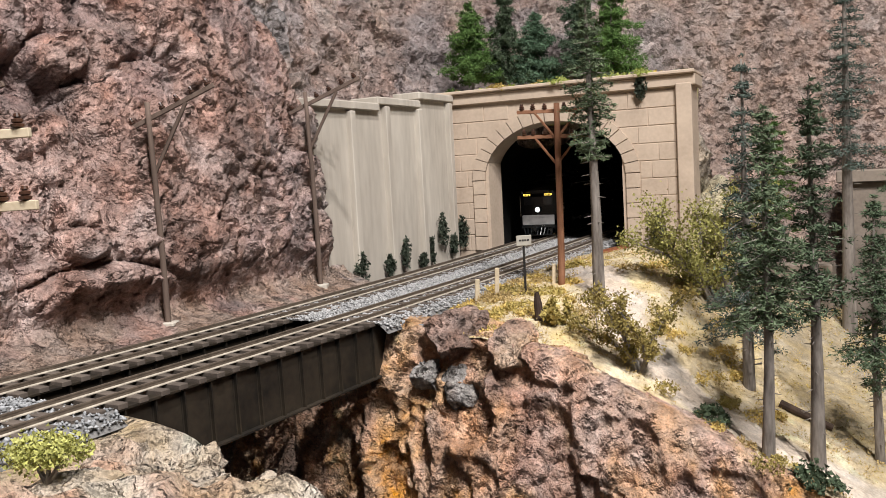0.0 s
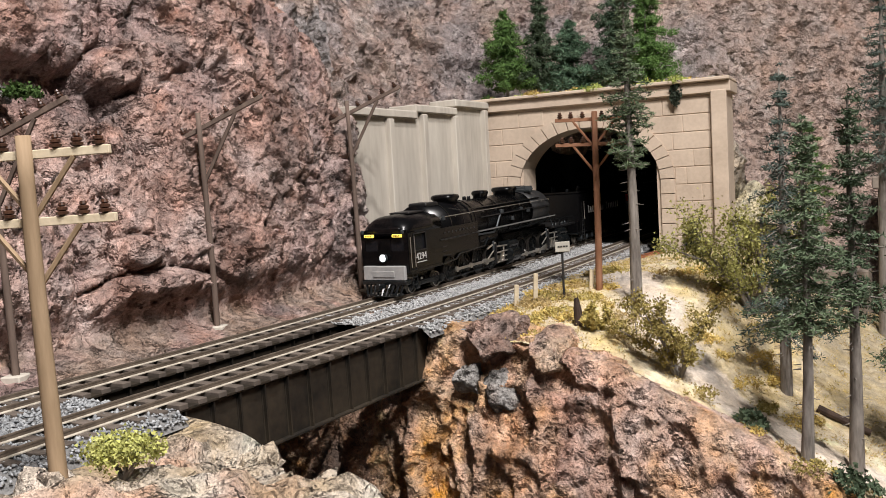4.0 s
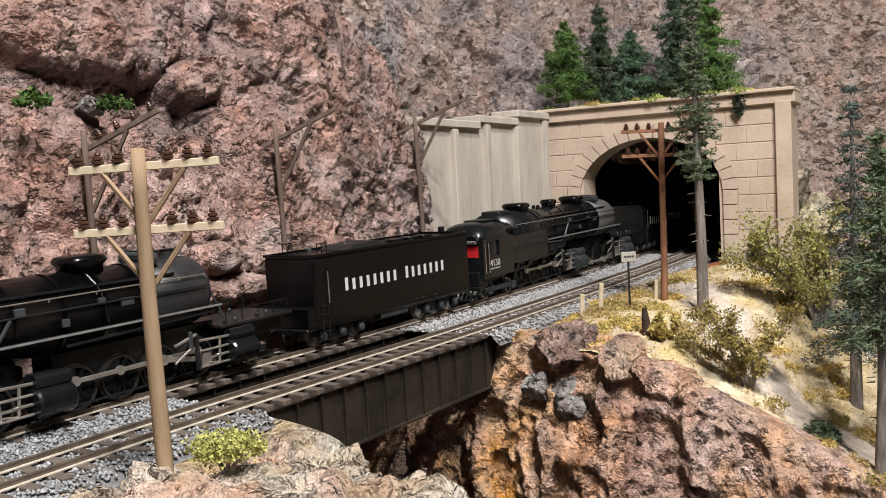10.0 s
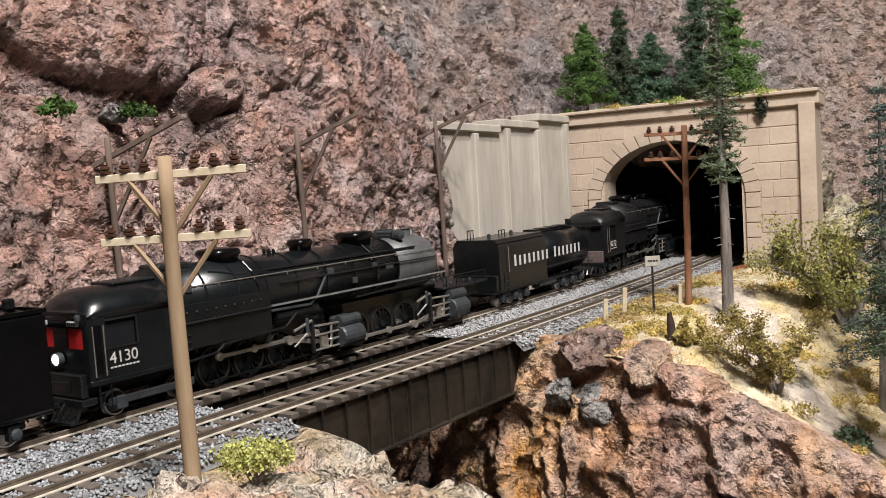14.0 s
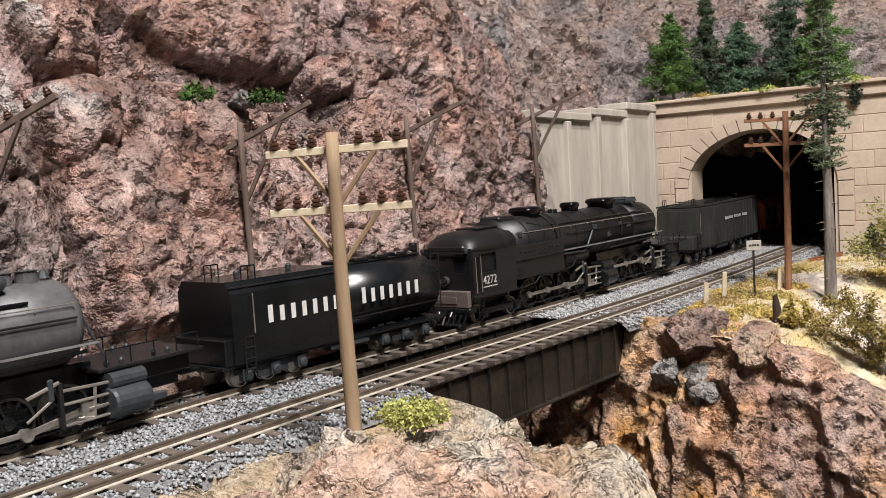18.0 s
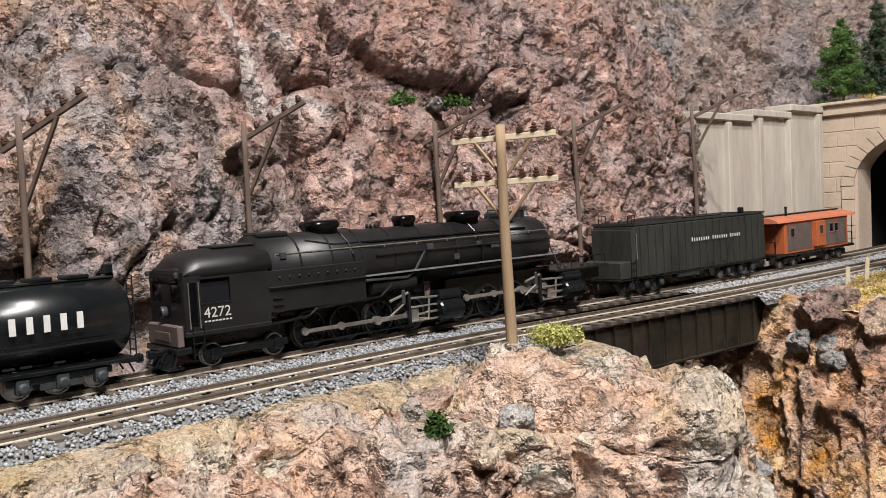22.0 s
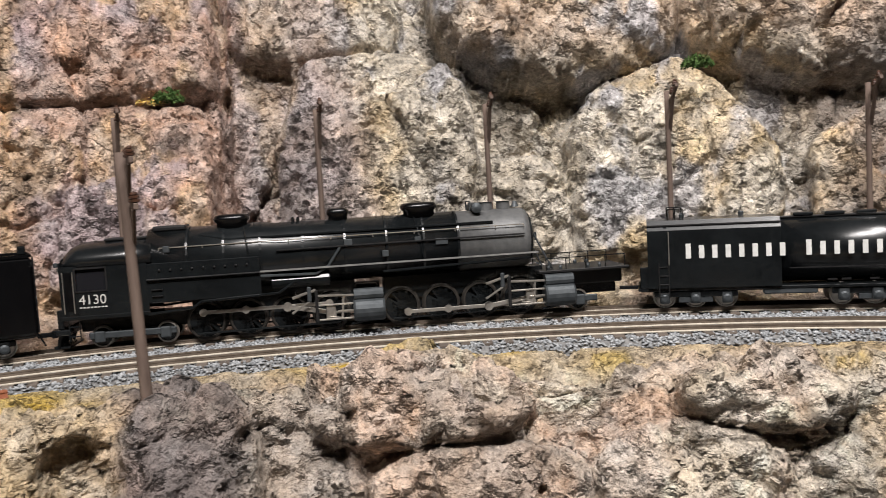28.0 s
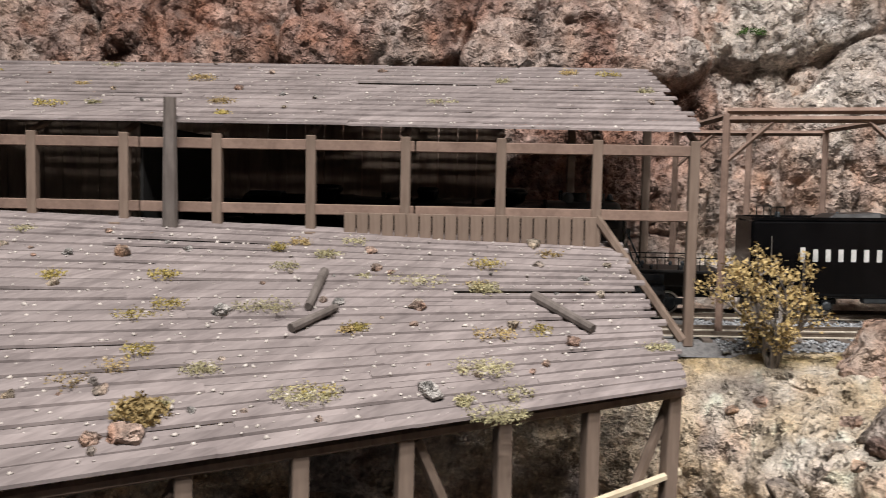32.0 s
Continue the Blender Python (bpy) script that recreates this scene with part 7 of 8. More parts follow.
        pt("number_board_bars", GLOSS, car, lambda bm: [box(bm, .0004, .0006, sg * .0105 - .0026 + k * .0014, sg * .0105 - .0026 + k * .0014 + .0008, .0375, .0387) for k in range(4)])
        pt("marker_lamp", PEWTER, car, lambda bm: lathe(bm, [(.0009, 0), (.0011, .0010), (.0011, .0018), (.0004, .0022)], pose(.0004, sg * .0150, .0395), 10))
    pt("headlight", PEWTER, car, lambda bm: lathe(bm, [(.0024, -.0006), (.0026, .0012), (.0024, .0020), (.0020, .0016)], Matrix.Translation((0, 0, .0245)) @ Matrix.Rotation(math.radians(90), 4, "Y"), 16))
    pt("headlight_lens", LAMP if lit else DARKGLASS, car, lambda bm: lathe(bm, [(.0019, 0), (.0014, .0006)], Matrix.Translation((.0016, 0, .0245)) @ Matrix.Rotation(math.radians(90), 4, "Y"), 16), "bright lit headlight" if lit else "unlit headlight lens")
    pt("pilot_sheet", pilot_mat, car, lambda bm: (box(bm, -.0012, .0016, -.0155, .0155, .0105, .0195, .0005), box(bm, .0016, .0020, -.0080, .0080, .0125, .0165, .0002)), "grey steel apron sheet")
    pt("buffer_beam", BLACK, car, lambda bm: box(bm, -.0040, .0024, -.0165, .0165, .0078, .0104, .0004))

    def cow(bm):
        for k in range(9):
            y = -.0140 + .0035 * k
            rod(bm, (.0012, y, .0085), (.0056 - .00032 * abs(k - 4) ** 1.5, y * .86, .0016), .0007, seg=5)
        box(bm, -.002, .0052, -.0118, .0118, .0010, .0024, .0004)
    pt("pilot", BLACK, car, cow)
    pt("coupler", BLACK, car, lambda bm: (box(bm, .0010, .0072, -.0010, .0010, .0062, .0084, .0003), box(bm, .0062, .0088, -.0022, .0014, .0055, .0092, .0006)))
    for sg in (-1, 1):
        pt("air_hose", BLACK, car, lambda bm: (rod(bm, (.002, sg * .0045, .0085), (.0042, sg * .0045, .0060), .0004, seg=5), rod(bm, (.0042, sg * .0045, .0060), (.0040, sg * .0040, .0028), .0004, seg=5)))
    # boiler
    BZ, BR = .0380, .0152
    turn = Matrix.Rotation(math.radians(-90), 4, "Y")

    def tube(bm, prof, seg=32, z=BZ):
        lathe(bm, [(r, x / 1000.0) for r, x in prof], Matrix.Translation((0, 0, z)) @ turn, seg)
    pt("boiler", paint, car, lambda bm: tube(bm, [(.0160, 40), (.0160, 92), (BR, 100), (BR, 188)]), shade=True)
    for x in (58, 75, 92, 112, 132, 152, 170, 187):
        pt("boiler_band", paint, car, lambda bm: tube(bm, [((.0163 if x < 96 else BR + .0003), x), ((.0163 if x < 96 else BR + .0003), x + 1.0)]))
    pt("smokebox", smoke, car, lambda bm: tube(bm, [(BR - .0002, 188), (BR - .0002, 221), (BR - .0012, 223.5)]), "graphite grey smokebox", shade=True)
    pt("smokebox_door", BLACK, car, lambda bm: (tube(bm, [(.0125, 222.5), (.0120, 225), (.0080, 226.5)], 24), tube(bm, [(.0022, 226), (.0022, 229)], 12)))
    for sg in (-1, 1):
        y = sg * .0168
        pt("firebox_side", paint, car, lambda bm: box(bm, mm(92), mm(40), y - .0006, y + .0006, .0200, .0385, .0003))
        pt("running_board", DUSTY, car, lambda bm: (box(bm, mm(92), mm(40), y - .0006, y + sg * .0014 + .0006, .0306, .0313, .0002), box(bm, mm(226), mm(92), sg * .0142 - .0032, sg * .0142 + .0032, .0306, .0313, .0002)))
        pt("handrail", STEEL, car, lambda bm: rail_line(bm, [(mm(x), sg * .0148, .0452) for x in (46, 66, 86, 106, 126, 146, 166, 186, 206, 220)], .00026, True, .0012))
        pt("steam_pipe", BLACK, car, lambda bm: (rod(bm, (mm(64), sg * .0105, .0500), (mm(78), sg * .0128, .0472), .0006, seg=6), rod(bm, (mm(78), sg * .0128, .0472), (mm(205), sg * .0128, .0472), .0006, seg=6)))
        pt("lower_pipe", BLACK, car, lambda bm: [rod(bm, a, b, .0006, seg=6) for a, b in (((mm(40), sg * .0175, .0150), (mm(60), sg * .0175, .0165)), ((mm(60), sg * .0175, .0165), (mm(64), sg * .0175, .0192)), ((mm(64), sg * .0175, .0192), (mm(100), sg * .0175, .0205)), ((mm(100), sg * .0175, .0205), (mm(108), sg * .0165, .0255)))])
        pt("lower_pipe", BLACK, car, lambda bm: rod(bm, (mm(150), sg * .0165, .0270), (mm(222), sg * .0165, .0288), .0006, seg=6))
        pt("air_tank", paint, car, lambda bm: lathe(bm, [(.0008, .096), (.0036, .097), (.0036, .124), (.0008, .125)], Matrix.Translation((0, sg * .0125, .0255)) @ turn, 14))
        for x, w, z, h in ((132, 4, .0405, .003), (166, 3, .0400, .0025), (176, 6, .0380, .003), (48, 3, .043, .003), (150, 3, .034, .003)):
            pt("valve_box", PEWTER, car, lambda bm: box(bm, mm(x + w), mm(x), sg * .0150 - .0010, sg * .0150 + .0010, z, z + h, .0002))
        pt("step_ladder", DUSTY, car, lambda bm: [box(bm, mm(47), mm(42), y + sg * .0010 - .0004, y + sg * .0010 + .0004, z, z + .0004) for z in (.020, .023, .026)])
    for sg in (-1, 1):
        around = lambda x, deg, r=BR + .0006: (mm(x), sg * r * math.cos(math.radians(deg)), BZ + r * math.sin(math.radians(deg)))
        for x in (84, 166):
            pt("sand_pipe", BLACK, car, lambda bm: [rod(bm, around(x + .04 * (80 - d0), d0, .0166 if x < 96 else .0158), around(x + .04 * (80 - d1), d1, .0166 if x < 96 else .0158), .0004, seg=5) for d0, d1 in ((80, 58), (58, 36), (36, 14), (14, -20))])
        for d, x0, x1, r in ((9, 100, 220, .0004),):
            pt("conduit", DUSTY, car, lambda bm: rod(bm, around(x0, d, BR + .0009), around(x1, d, BR + .0009), r, seg=6))
        for k in range(9):
            pt("staybolt_cap", DUSTY, car, lambda bm: lathe(bm, [(.0006, 0), (.0006, .0004), (.0003, .0007)], Matrix.Translation((mm(46 + k * 5), sg * .0174, .0350)) @ Matrix.Rotation(math.radians(-90 * sg), 4, "X"), 8))
        pt("injector_pipe", PEWTER, car, lambda bm: [rod(bm, a, b, .0007, seg=6) for a, b in (((mm(92), sg * .0168, .0290), (mm(118), sg * .0160, .0282)), ((mm(118), sg * .0160, .0282), (mm(124), sg * .0155, .0315)), ((mm(124), sg * .0155, .0315), (mm(130), sg * .0158, .0400)))])
        pt("brake_rigging", BLACK, car, lambda bm: [rod(bm, (mm(a), sg * .0105, .0030), (mm(b), sg * .0105, .0036), .0005, seg=5) for a, b in ((60, 128), (154, 222))])
        # thin pale line along the running board's outer edge
        pt("board_edge", EDGE, car, lambda bm: box(bm, mm(226), mm(92), sg * .0174 - .0002, sg * .0174 + .0002, .0308, .0316))
        pt("smokebox_brace", PEWTER, car, lambda bm: rod(bm, (mm(222), sg * .0085, .0480), (mm(234), sg * .0110, .0216), .0005, seg=5))
        for x in (232, 238, 252, 258):
            pt("deck_valve", PEWTER, car, lambda bm: lathe(bm, [(.0008, 0), (.0010, .0012), (.0005, .0022)], pose(mm(x), sg * .0120, .0214), 8))
    # roof details
    pt("roof_hatch", DUSTY, car, lambda bm: (box(bm, mm(40), mm(20), -.0075, .0075, .0498, .0510, .0004), box(bm, mm(58), mm(42), -.0070, .0070, .0525, .0552, .0008)))
    for x, ln, w, h in ((79, 17, .0090, .0056), (130, 11, .0056, .0052), (170, 18, .0090, .0056)):
        def dome(bm):
            secs = []
            for s, z in ((.84, BZ + BR - .0026), (.86, BZ + BR + h * .25), (1.0, BZ + BR + h * .50), (1.0, BZ + BR + h * .70), (.90, BZ + BR + h * .92), (.66, BZ + BR + h)):
                secs.append([(mm(x) + s * ln / 2000.0 * math.copysign(abs(math.cos(a)) ** .6, math.cos(a)), s * w * math.copysign(abs(math.sin(a)) ** .6, math.sin(a)), z) for a in [2 * math.pi * k / 20 for k in range(20)]])
            loft(bm, secs)
        pt("sand_box" if ln > 10 else "steam_dome", GLOSS, car, dome, shade=True)
    pt("safety_valve", BLACK, car, lambda bm: [lathe(bm, [(.0007, 0), (.0009, .0016), (.0005, .0026)], pose(mm(x), yy_, BZ + BR - .0004), 8) for x in (108, 110.5) for yy_ in (-.0018, .0018)])
    pt("stack", smoke, car, lambda bm: [lathe(bm, [(.0036, 0), (.0034, .0040), (.0040, .0044), (.0030, .0044), (.0028, .001)], pose(mm(x), 0, BZ + BR - .0008), 16) for x in (204, 213)])
    pt("feedwater_heater", PEWTER, car, lambda bm: (lathe(bm, [(.0006, -.0105), (.0026, -.0098), (.0026, .0098), (.0006, .0105)], pose(mm(198), 0, BZ + BR + .0012, 90), 12), [rod(bm, (mm(195), q, BZ + BR), (mm(195), q, BZ + BR + .0044), .0004, seg=5) for q in (-.006, .006)], rod(bm, (mm(195), -.006, BZ + BR + .0044), (mm(195), .006, BZ + BR + .0044), .0004, seg=5)))
    pt("bell", PEWTER, car, lambda bm: lathe(bm, [(.0022, 0), (.0016, .0012), (.0010, .0026), (.0003, .0030)], pose(mm(219), 0, BZ + BR + .0004), 12))
    # rear deck over the last cylinders
    pt("deck", DUSTY, car, lambda bm: (box(bm, mm(272), mm(226), -.0160, .0160, .0200, .0214, .0003), box(bm, mm(270), mm(232), -.0100, .0100, .0130, .0200, .0006)))
    for sg in (-1, 1):
        pt("deck_rail", BLACK, car, lambda bm: rail_line(bm, [(mm(x), sg * .0150, .0272) for x in (230, 240, 250, 260, 270)], .00028, True, .006))
    # frame, trucks, wheels
    pt("frame", BLACK, car, lambda bm: (box(bm, mm(268), mm(6), -.0050, .0050, .0075, .0150, .0004), box(bm, mm(136), mm(58), -.0066, .0066, .0120, .0235, .0004), box(bm, mm(230), mm(150), -.0066, .0066, .0120, .0235, .0004)))
    for xa, xb in ((16, 46), (243, 251)):
        for sg in (-1, 1):
            pt("truck_frame", PEWTER if number == "4130" else BLACK, car, lambda bm: (box(bm, mm(xb + 5), mm(xa - 5), sg * .0120 - .0008, sg * .0120 + .0008, .0046, .0078, .0005), [box(bm, mm(x + 2.4), mm(x - 2.4), sg * .0128 - .0010, sg * .0128 + .0010, .0030, .0082, .0005) for x in ((xa, xb) if xa < 100 else (247,))]))
    for x in (16, 46):
        axle(car, mm(x), .0050)
    axle(car, mm(247), .0052)
    for si, first in enumerate((64.5, 158.0)):
        xs = [first + 19.8 * k for k in range(4)]
        ph = random.Random(number + str(si)).uniform(0, 360)
        for x in xs:
            axle(car, mm(x), .0090, .0078, True, BLACK, ph)
        cx = first + 77.5
        for sg in (-1, 1):
            y = sg * .0170
            pt("cylinder", PEWTER if number == "4130" else BLACK, car, lambda bm: (lathe(bm, [(.0050, (cx - 7.5) / 1000), (.0056, (cx - 6.5) / 1000), (.0056, (cx + 6.5) / 1000), (.0050, (cx + 7.5) / 1000)], Matrix.Translation((0, y, .0095)) @ turn, 18), box(bm, mm(cx + 6), mm(cx - 6), y - sg * .0040 - .0040, y - sg * .0040 + .0052, .0125, .0192, .0012), lathe(bm, [(.0030, (cx - 7) / 1000), (.0030, (cx + 7) / 1000)], Matrix.Translation((0, y, .0168)) @ turn, 12)), "grey cast steam cylinder")
            pt("crosshead_guide", STEEL, car, lambda bm: (box(bm, mm(cx - 7), mm(cx - 24), y - .0008, y + .0008, .0126, .0134, .0002), box(bm, mm(cx - 7), mm(cx - 24), y - .0008, y + .0008, .0056, .0064, .0002)))
            pt("guide_yoke", DUSTY, car, lambda bm: box(bm, mm(cx - 24), mm(cx - 25.5), y - .0012, y + .0008, .0050, .0205, .0003))
            pt("radius_link", PEWTER, car, lambda bm: box(bm, mm(cx - 27), mm(cx - 29), y - .0006, y + .0006, .0150, .0222, .0004))
            pt("eccentric_rod", STEEL, car, lambda bm: rod(bm, (mm(cx - 28), y, .0152), (mm(cx - 36.5), y - sg * .0006, .0100), .0005, seg=6))
            pt("piston_rod", STEEL, car, lambda bm: rod(bm, (mm(cx - 7), y, .0095), (mm(cx - 15), y, .0095), .0006, seg=6))
            pt("drain_pipe", BLACK, car, lambda bm: rod(bm, (mm(cx), y, .0042), (mm(cx - 9), y, .0030), .0005, seg=5))
            pt("valve_gear", STEEL, car, lambda bm: (rod(bm, (mm(cx - 7), y, .0168), (mm(cx - 25), y, .0176), .0006, seg=6), rod(bm, (mm(cx - 25), y, .0205), (mm(cx - 36), y - sg * .0010, .0172), .0007, seg=6), rod(bm, (mm(cx - 12), y, .0165), (mm(cx - 13), y, .0062), .0006, seg=6), rod(bm, (mm(cx - 13), y, .0062), (mm(cx - 19), y, .0072), .0005, seg=6)), "steel valve gear links")
            crank = .0042
            sr = pt("side_rod", STEEL, car, lambda bm: (box(bm, mm(xs[-1]), mm(xs[0]), -.0005, .0005, -.0009, .0009, .0002), [lathe(bm, [(.0019, -.0007), (.0019, .0007)], Matrix.Translation((mm(x), 0, 0)) @ Matrix.Rotation(math.radians(90), 4, "X"), 12) for x in xs]))
            RODS.append((sr, "side", sg * .0118, .0090, crank, ph + (90 if sg > 0 else 0), 0, 0))
            ln = (cx - 17 - xs[2]) / 1000.0
            mr = pt("main_rod", STEEL, car, lambda bm: (box(bm, -ln, 0, -.0005, .0005, -.0011, .0011, .0002), lathe(bm, [(.0022, -.0008), (.0022, .0008)], Matrix.Rotation(math.radians(90), 4, "X"), 12)))
            RODS.append((mr, "main", sg * .0138, .0090, crank, ph + (90 if sg > 0 else 0), mm(xs[2]), ln))
            ch = pt("crosshead", STEEL, car, lambda bm: (box(bm, -.0024, .0024, -.0010, .0010, -.0032, .0032, .0004), rod(bm, (0, 0, 0), (-.010, 0, 0), .0006, seg=6)))
            RODS.append((ch, "cross", sg * .0160, .0090, crank, ph + (90 if sg > 0 else 0), mm(xs[2]), ln))
    return car


def tender(kind, paint, label, words, L=.137):
    car = empty("tender", None, label=label, category="tender", group="tenders")
    pt("underframe", BLACK, car, lambda bm: (box(bm, -L + .001, -.001, -.0060, .0060, .0075, .0100, .0004), box(bm, -L, 0, -.0160, .0160, .0092, .0106, .0003)))
    pt("water_chute", PEWTER, car, lambda bm: (box(bm, -.082, -.058, .0100, .0155, .0066, .0094, .0005), box(bm, -.082, -.058, -.0155, -.0100, .0066, .0094, .0005)))
    tender_truck(car, -.027, PEWTER if kind == "van" else BLACK)
    tender_truck(car, -L + .029, PEWTER if kind == "van" else BLACK)
    if kind == "van":
        def bunker(bm):
            sec = [(-.0172, .0106), (-.0172, .0385), (-.0140, .0432), (.0140, .0432), (.0172, .0385), (.0172, .0106)]
            loft(bm, [[(x, y, z) for y, z in sec] for x in (-.005, -.066)])
        pt("oil_bunker", paint, car, bunker)
        pt("bunker_edge", DUSTY, car, lambda bm: [box(bm, -.066, -.005, sg * .0156 - .0010, sg * .0156 + .0010, .0405, .0412, .0001) for sg in (-1, 1)])
        turn = Matrix.Rotation(math.radians(-90), 4, "Y")
        pt("tank", paint, car, lambda bm: lathe(bm, [(.0155, .064), (.0155, .1345), (.0135, .1365), (.004, .1372)], Matrix.Translation((0, 0, .0262)) @ turn, 32), "cylindrical black water tank", shade=True)
        pt("tank_walkway", DUSTY, car, lambda bm: box(bm, -.134, -.066, -.0040, .0040, .0416, .0424, .0002))
        pt("tank_rib", DUSTY, car, lambda bm: [box(bm, -.132, -.070, sg * .0154 - .0003, sg * .0154 + .0003, .0185, .0190) for sg in (-1, 1)], "pale tank seam")
        top = .0424
    else:
        y = .0172
        ht = .0455 if kind == "rect" else .0430
        front = -.006 if kind == "rect" else -.014

        def body(bm):
            g = box(bm, -L, front, -y, y, .0100, ht, .0012)
        pt("tank", paint, car, body)
        pt("coping", paint, car, lambda bm: [box(bm, a, b, c, d, ht, ht + .0014) for a, b, c, d in ((-L, front, -y, -y + .0006), (-L, front, y - .0006, y), (-L, -L + .0006, -y, y), (front - .0006, front, -y, y))])
        pt("hump", DUSTY, car, lambda bm: loft(bm, [[(x, -q, ht) for q in (.012, -.012)] + [(x, q2, ht + h_) for q2, h_ in ((.010, h), (-.010, h))] for x, h in ((-.040, .0004), (-.046, .0028), (-.066, .0034), (-.074, .0008))]))
        if kind == "ribbed":
            for k in range(18):
                for sg in (-1, 1):
                    pt("rib", paint, car, lambda bm: box(bm, -.019 - k * .0076 - .0006, -.019 - k * .0076, sg * (y + .0003) - .0004, sg * (y + .0003) + .0004, .0106, ht - .001))
        top = ht
    pt("front_bulkhead", paint, car, lambda bm: (box(bm, -.014, -.0012, -.0165, .0165, .0106, .0210, .0004), box(bm, -.0145, -.0125, -.0165, .0165, .0106, .0405, .0003)))
    for sg in (-1, 1):
        ladder(car, "ladder", -.0125, sg * .0174, .0060, .0230, .0046, DUSTY)
        pt("grab_rail", STEEL, car, lambda bm: rod(bm, (-.0150, sg * .0182, .0220), (-.0150, sg * .0182, .0380), .00026, seg=5))
    for x in (-.078, -.092, -.106, -.120):
        pt("hatch", BLACK, car, lambda bm: box(bm, x - .0045, x + .0045, -.0045, .0045, top, top + .0016, .0004))
    pt("vent", PEWTER, car, lambda bm: [lathe(bm, [(.0012, 0), (.0014, .0018), (.0006, .0026)], pose(x, 0, top + .001), 10) for x in (-.022, -.050)])
    for sg in (-1, 1):
        pt("front_rail", BLACK, car, lambda bm: rail_line(bm, [(-.015 - k * .0035, sg * .012, top + .0060) for k in range(3)], .0003, True, .006))
    pt("rear_light", BLACK, car, lambda bm: (box(bm, -L + .0015, -L + .0050, -.0018, .0018, top + .0006, top + .0048, .0006), box(bm, -L + .001, -L + .004, -.0006, .0006, top - .002, top + .001)))
    pt("coupler", BLACK, car, lambda bm: (box(bm, -L - .0066, -L, -.0010, .0010, .0062, .0084, .0003), box(bm, -L - .0090, -L - .0060, -.0014, .0022, .0055, .0092, .0006)))
    pt("drawbar", BLACK, car, lambda bm: box(bm, -.002, .0095, -.0016, .0016, .0088, .0104, .0003))
    pt("air_hose", BLACK, car, lambda bm: [rod(bm, (-L, q, .009), (-L - .003, q, .003), .0004, seg=5) for q in (-.005, .005)])
    pt("rear_ladder", DUSTY, car, lambda bm: [rod(bm, (-L - .0006, q, .0105), (-L - .0006, q, top), .0003, seg=5) for q in (.008, .013)] + [rod(bm, (-L - .0006, .008, z), (-L - .0006, .013, z), .0003, seg=5) for z in np.arange(.013, top, .004)])
    yl = .0173
    for sg in (-1, 1):
        if kind == "van":
            bars(car, sg * .0174, .0215, .1180, .0248, .0062, words)
        elif kind == "rect":
            bars(car, sg * .0174, .0270, .1180, .0262, .0058, words)
        else:
            bars(car, sg * .0181, .0700, .1260, .0290, .0022, words)
        pt("data_bars", DUSTY, car, lambda bm: [box(bm, -a - .004, -a, sg * yl - .0002, sg * yl + .0002, .0128, .0136) for a in (.086, .092, .104)], "small grey lettering bars")
    return car


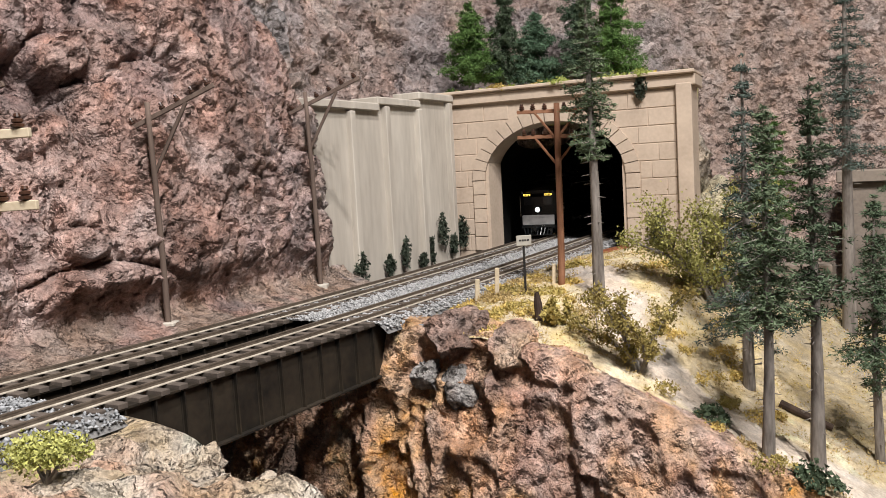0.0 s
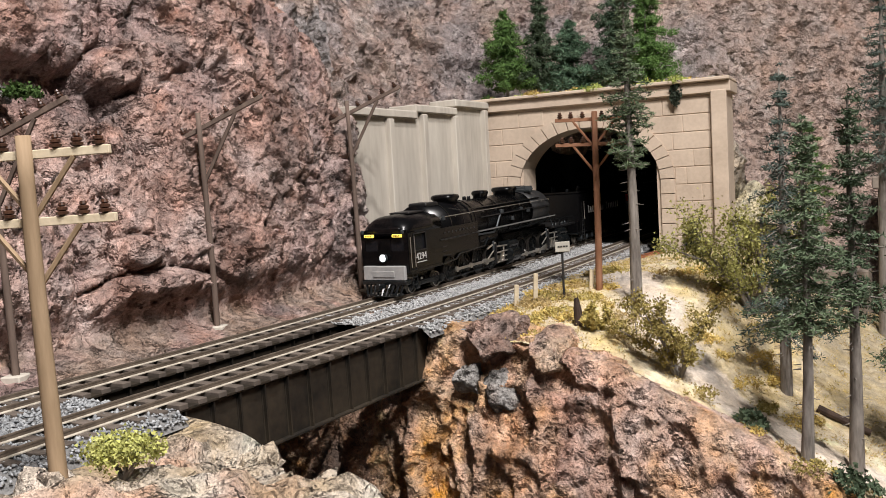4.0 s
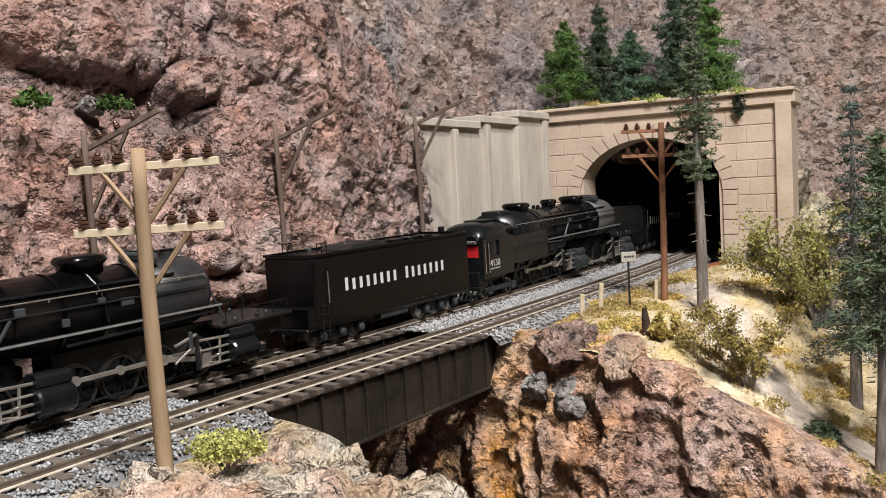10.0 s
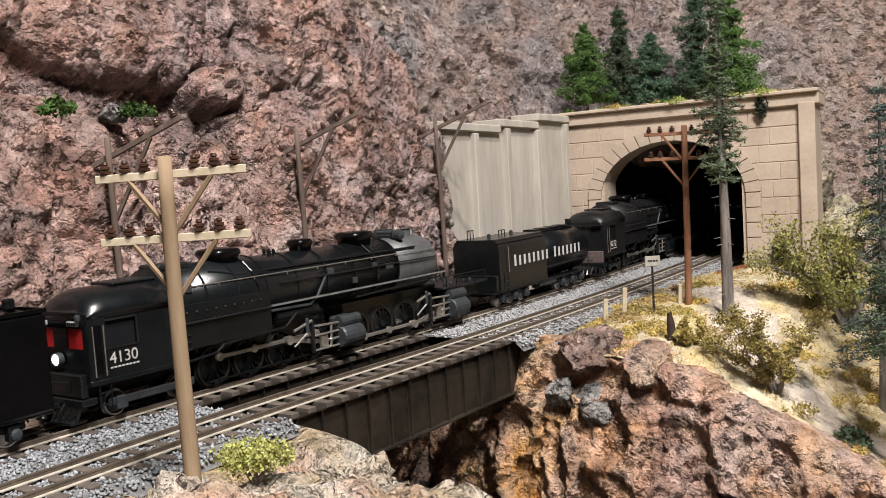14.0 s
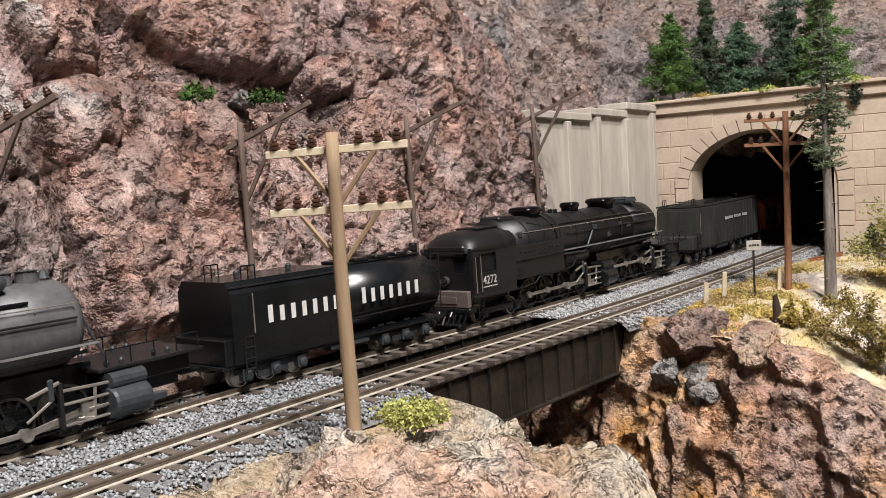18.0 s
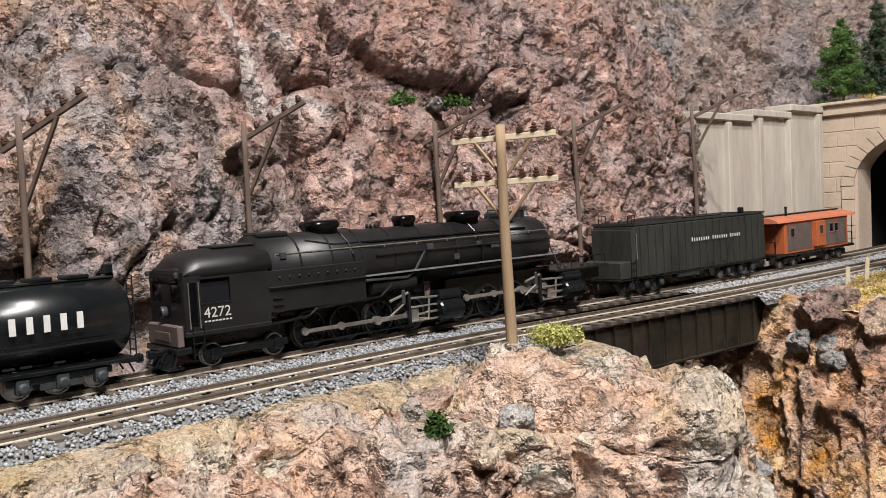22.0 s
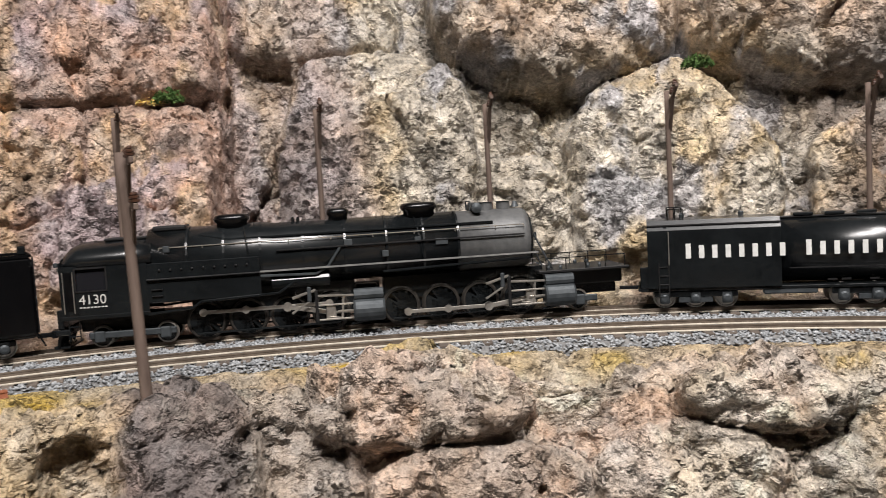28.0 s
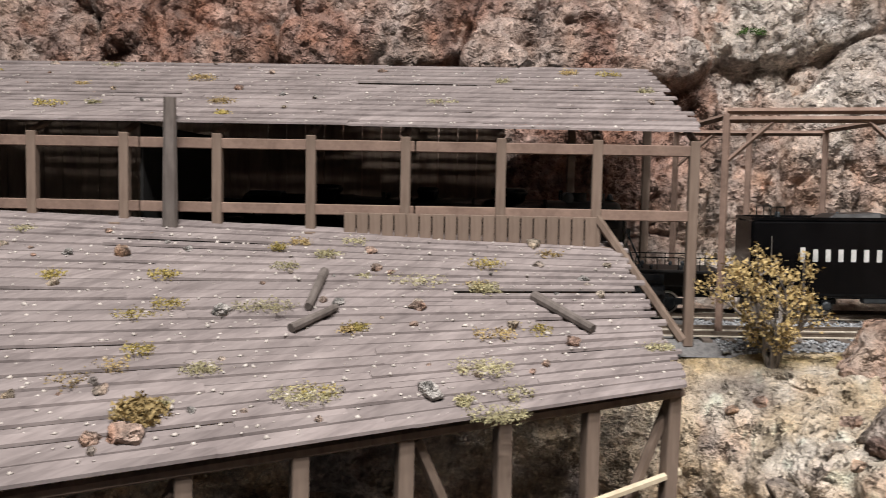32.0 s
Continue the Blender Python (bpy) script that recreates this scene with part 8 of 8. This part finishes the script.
def caboose():
    car = empty("caboose", None, label="faded orange bay-window caboose with a pale red side panel", category="caboose")
    L = .118
    pt("underframe", BLACK, car, lambda bm: (box(bm, -L, 0, -.0150, .0150, .0088, .0104, .0003), box(bm, -.075, -.043, -.009, .009, .0045, .0088, .0006)))
    pt("body", ORANGE, car, lambda bm: box(bm, -L + .011, -.011, -.0152, .0152, .0104, .0340, .0004))
    for sg in (-1, 1):
        pt("side_panel", FADED, car, lambda bm: [box(bm, a, b, sg * .0153 - .0002, sg * .0153 + .0002, .0125, .0320) for a, b in ((-.050, -.015), (-L + .014, -.068))])
        pt("bay_window", ORANGE, car, lambda bm: box(bm, -.066, -.052, min(sg * .0150, sg * .0185), max(sg * .0150, sg * .0185), .0130, .0325, .0004))
        for x in (-.022, -.0590, -.080, -.088):
            yy_ = sg * (.0186 if x == -.0590 else .0156)
            pt("window", DARKGLASS, car, lambda bm: box(bm, x - .0020, x + .0020, yy_ - .0001, yy_ + .0001, .0228, .0290), "small dark window")
            pt("window_frame", ROOFORANGE, car, lambda bm: [box(bm, x - .0025, x + .0025, yy_ - .0003, yy_ + .0003, z, z + .0005) for z in (.0223, .0290)])
    pt("roof", ROOFORANGE, car, lambda bm: loft(bm, [[(x, .0164 * math.cos(a), .0338 + .0046 * math.sin(a)) for a in [math.pi * k / 10 for k in range(11)]] for x in (0, -L)]))
    pt("roof_walk", DUSTY, car, lambda bm: (box(bm, -L, 0, -.0030, .0030, .0388, .0394), [box(bm, x - .0006, x + .0006, -.003, .003, .0378, .0388) for x in np.arange(-L + .004, 0, .012)]))
    pt("smoke_jack", BLACK, car, lambda bm: (rod(bm, (-.030, .006, .037), (-.030, .006, .0440), .0009, seg=8), rod(bm, (-.030, .006, .0440), (-.030, .006, .0452), .0015, .0008, seg=8)))
    for e in (0, -L):
        sgn = 1 if e == 0 else -1
        pt("end_platform", DUSTY, car, lambda bm: box(bm, e - sgn * .011 if sgn > 0 else e, e if sgn > 0 else e + .011, -.0140, .0140, .0100, .0110))
        pt("end_rail", BLACK, car, lambda bm: (rail_line(bm, [(e - sgn * .0006, q, .0200) for q in (-.013, -.005, .005, .013)], .0003, True, .0095), [rod(bm, (e - sgn * .0006, q, .0105), (e - sgn * .0006, q, .0345), .0003, seg=5) for q in (-.0135, .0135)]))
        pt("coupler", BLACK, car, lambda bm: box(bm, min(e, e + sgn * .008), max(e, e + sgn * .008), -.0012, .0012, .0062, .0086, .0003))
    for xc in (-.024, -L + .024):
        fr = empty("truck", pose(xc, 0, 0), label="black four-wheel caboose truck")
        fr.parent = car
        for sg in (-1, 1):
            pt("side_frame", BLACK, fr, lambda bm: (box(bm, -.0125, .0125, sg * .0118 - .0009, sg * .0118 + .0009, .0052, .0078, .0005), [box(bm, x - .002, x + .002, sg * .0122 - .0012, sg * .0122 + .0012, .0030, .0074, .0004) for x in (-.0098, .0098)]))
            for x in (-.0098, .0098):
                w = wheel(fr, x, sg * .0082, .0047, STEEL, False)
                SPINS.append((w, pose(x, sg * .0082, .0047), .0047, None))
    return car


ENG = .437
LEAD = ((0, 1.095), (2, 1.2526), (4, 1.408), (6, 1.557), (8, 1.70), (9, 1.765), (11, 1.905), (13, 2.054), (16, 2.262), (18, 2.408), (19, 2.481), (21, 2.624), (22, 2.691), (23, 2.760), (24.5, 2.870), (26, 2.974), (27, 3.033), (28, 3.088), (29, 3.1495), (30, 3.217), (30.4, 3.2447), (31, 3.282), (32, 3.352))


def lead_s(t):
    return float(np.interp(t, [a for a, b in LEAD], [b for a, b in LEAD]))


CARS = []


def couple(ob, off, a, b):
    CARS.append((ob, off, a, b))


couple(engine("4294", GLOSS, "clean black cab-forward steam locomotive with a lit headlight", DARKBOX, 2, PILOTGREY, False), 0, .031, .205)
couple(tender("rect", GLOSS, "clean black rectangular tender with white lettering", (8, 7), .144), .279, .027, .108)
couple(engine("4130", BLACK, "weathered black cab-forward locomotive with red front windows", GREYBOX, 1, BLACK, True), ENG, .031, .205)
couple(tender("van", BLACK, "black tender with a cylindrical tank and white lettering", (8, 7)), ENG + .279, .027, .108)
couple(engine("4272", DUSTY, "dusty black cab-forward locomotive with an unlit headlight", DUSTY, 0, FADED, False), 2 * ENG, .031, .205)
couple(tender("ribbed", TENDERGREY, "dusty ribbed grey-green rectangular tender with small white lettering", (8, 7, 5), .158), 2 * ENG + .279, .027, .129)
couple(caboose(), 3 * ENG + .018, .024, .094)


def car_pose(front, a, b):
    """A vehicle whose front is at arc length front and which rests on the track a and b behind it."""
    p, q = far_at(front - a), far_at(front - b)
    d = p - q
    return Matrix.Translation(p + d.normalized() * a) @ d.to_track_quat("X", "Z").to_matrix().to_4x4()


def motions():
    times = [i * .5 for i in range(65)]
    for ob, off, a, b in CARS:
        walk(ob, [(t, car_pose(lead_s(t) - off, a, b)) for t in times])
    quick = [i * .1 for i in range(321)]
    slow = [i * .2 for i in range(161)]
    for ob, rest, r, ph in SPINS:
        small = r < .007
        walk(ob, [(t, rest @ Matrix.Rotation(lead_s(t) / r, 4, "Y")) for t in (quick if small else slow)])
    for ob, kind, y, z, crank, ph, xo, ln in RODS:
        rows = []
        for t in slow:
            a = lead_s(t) / .0090 + math.radians(ph)
            px, pz = crank * math.sin(a), crank * math.cos(a)
            if kind == "side":
                m = pose(px, y, z + pz)
            elif kind == "main":
                m = Matrix.Translation((xo + px, y, z + pz)) @ Matrix.Rotation(-math.asin(pz / ln) if ln else 0, 4, "Y")
            else:
                m = pose(xo + px - math.sqrt(ln * ln - pz * pz), y, z)
            rows.append((t, m))
        walk(ob, rows)


motions()
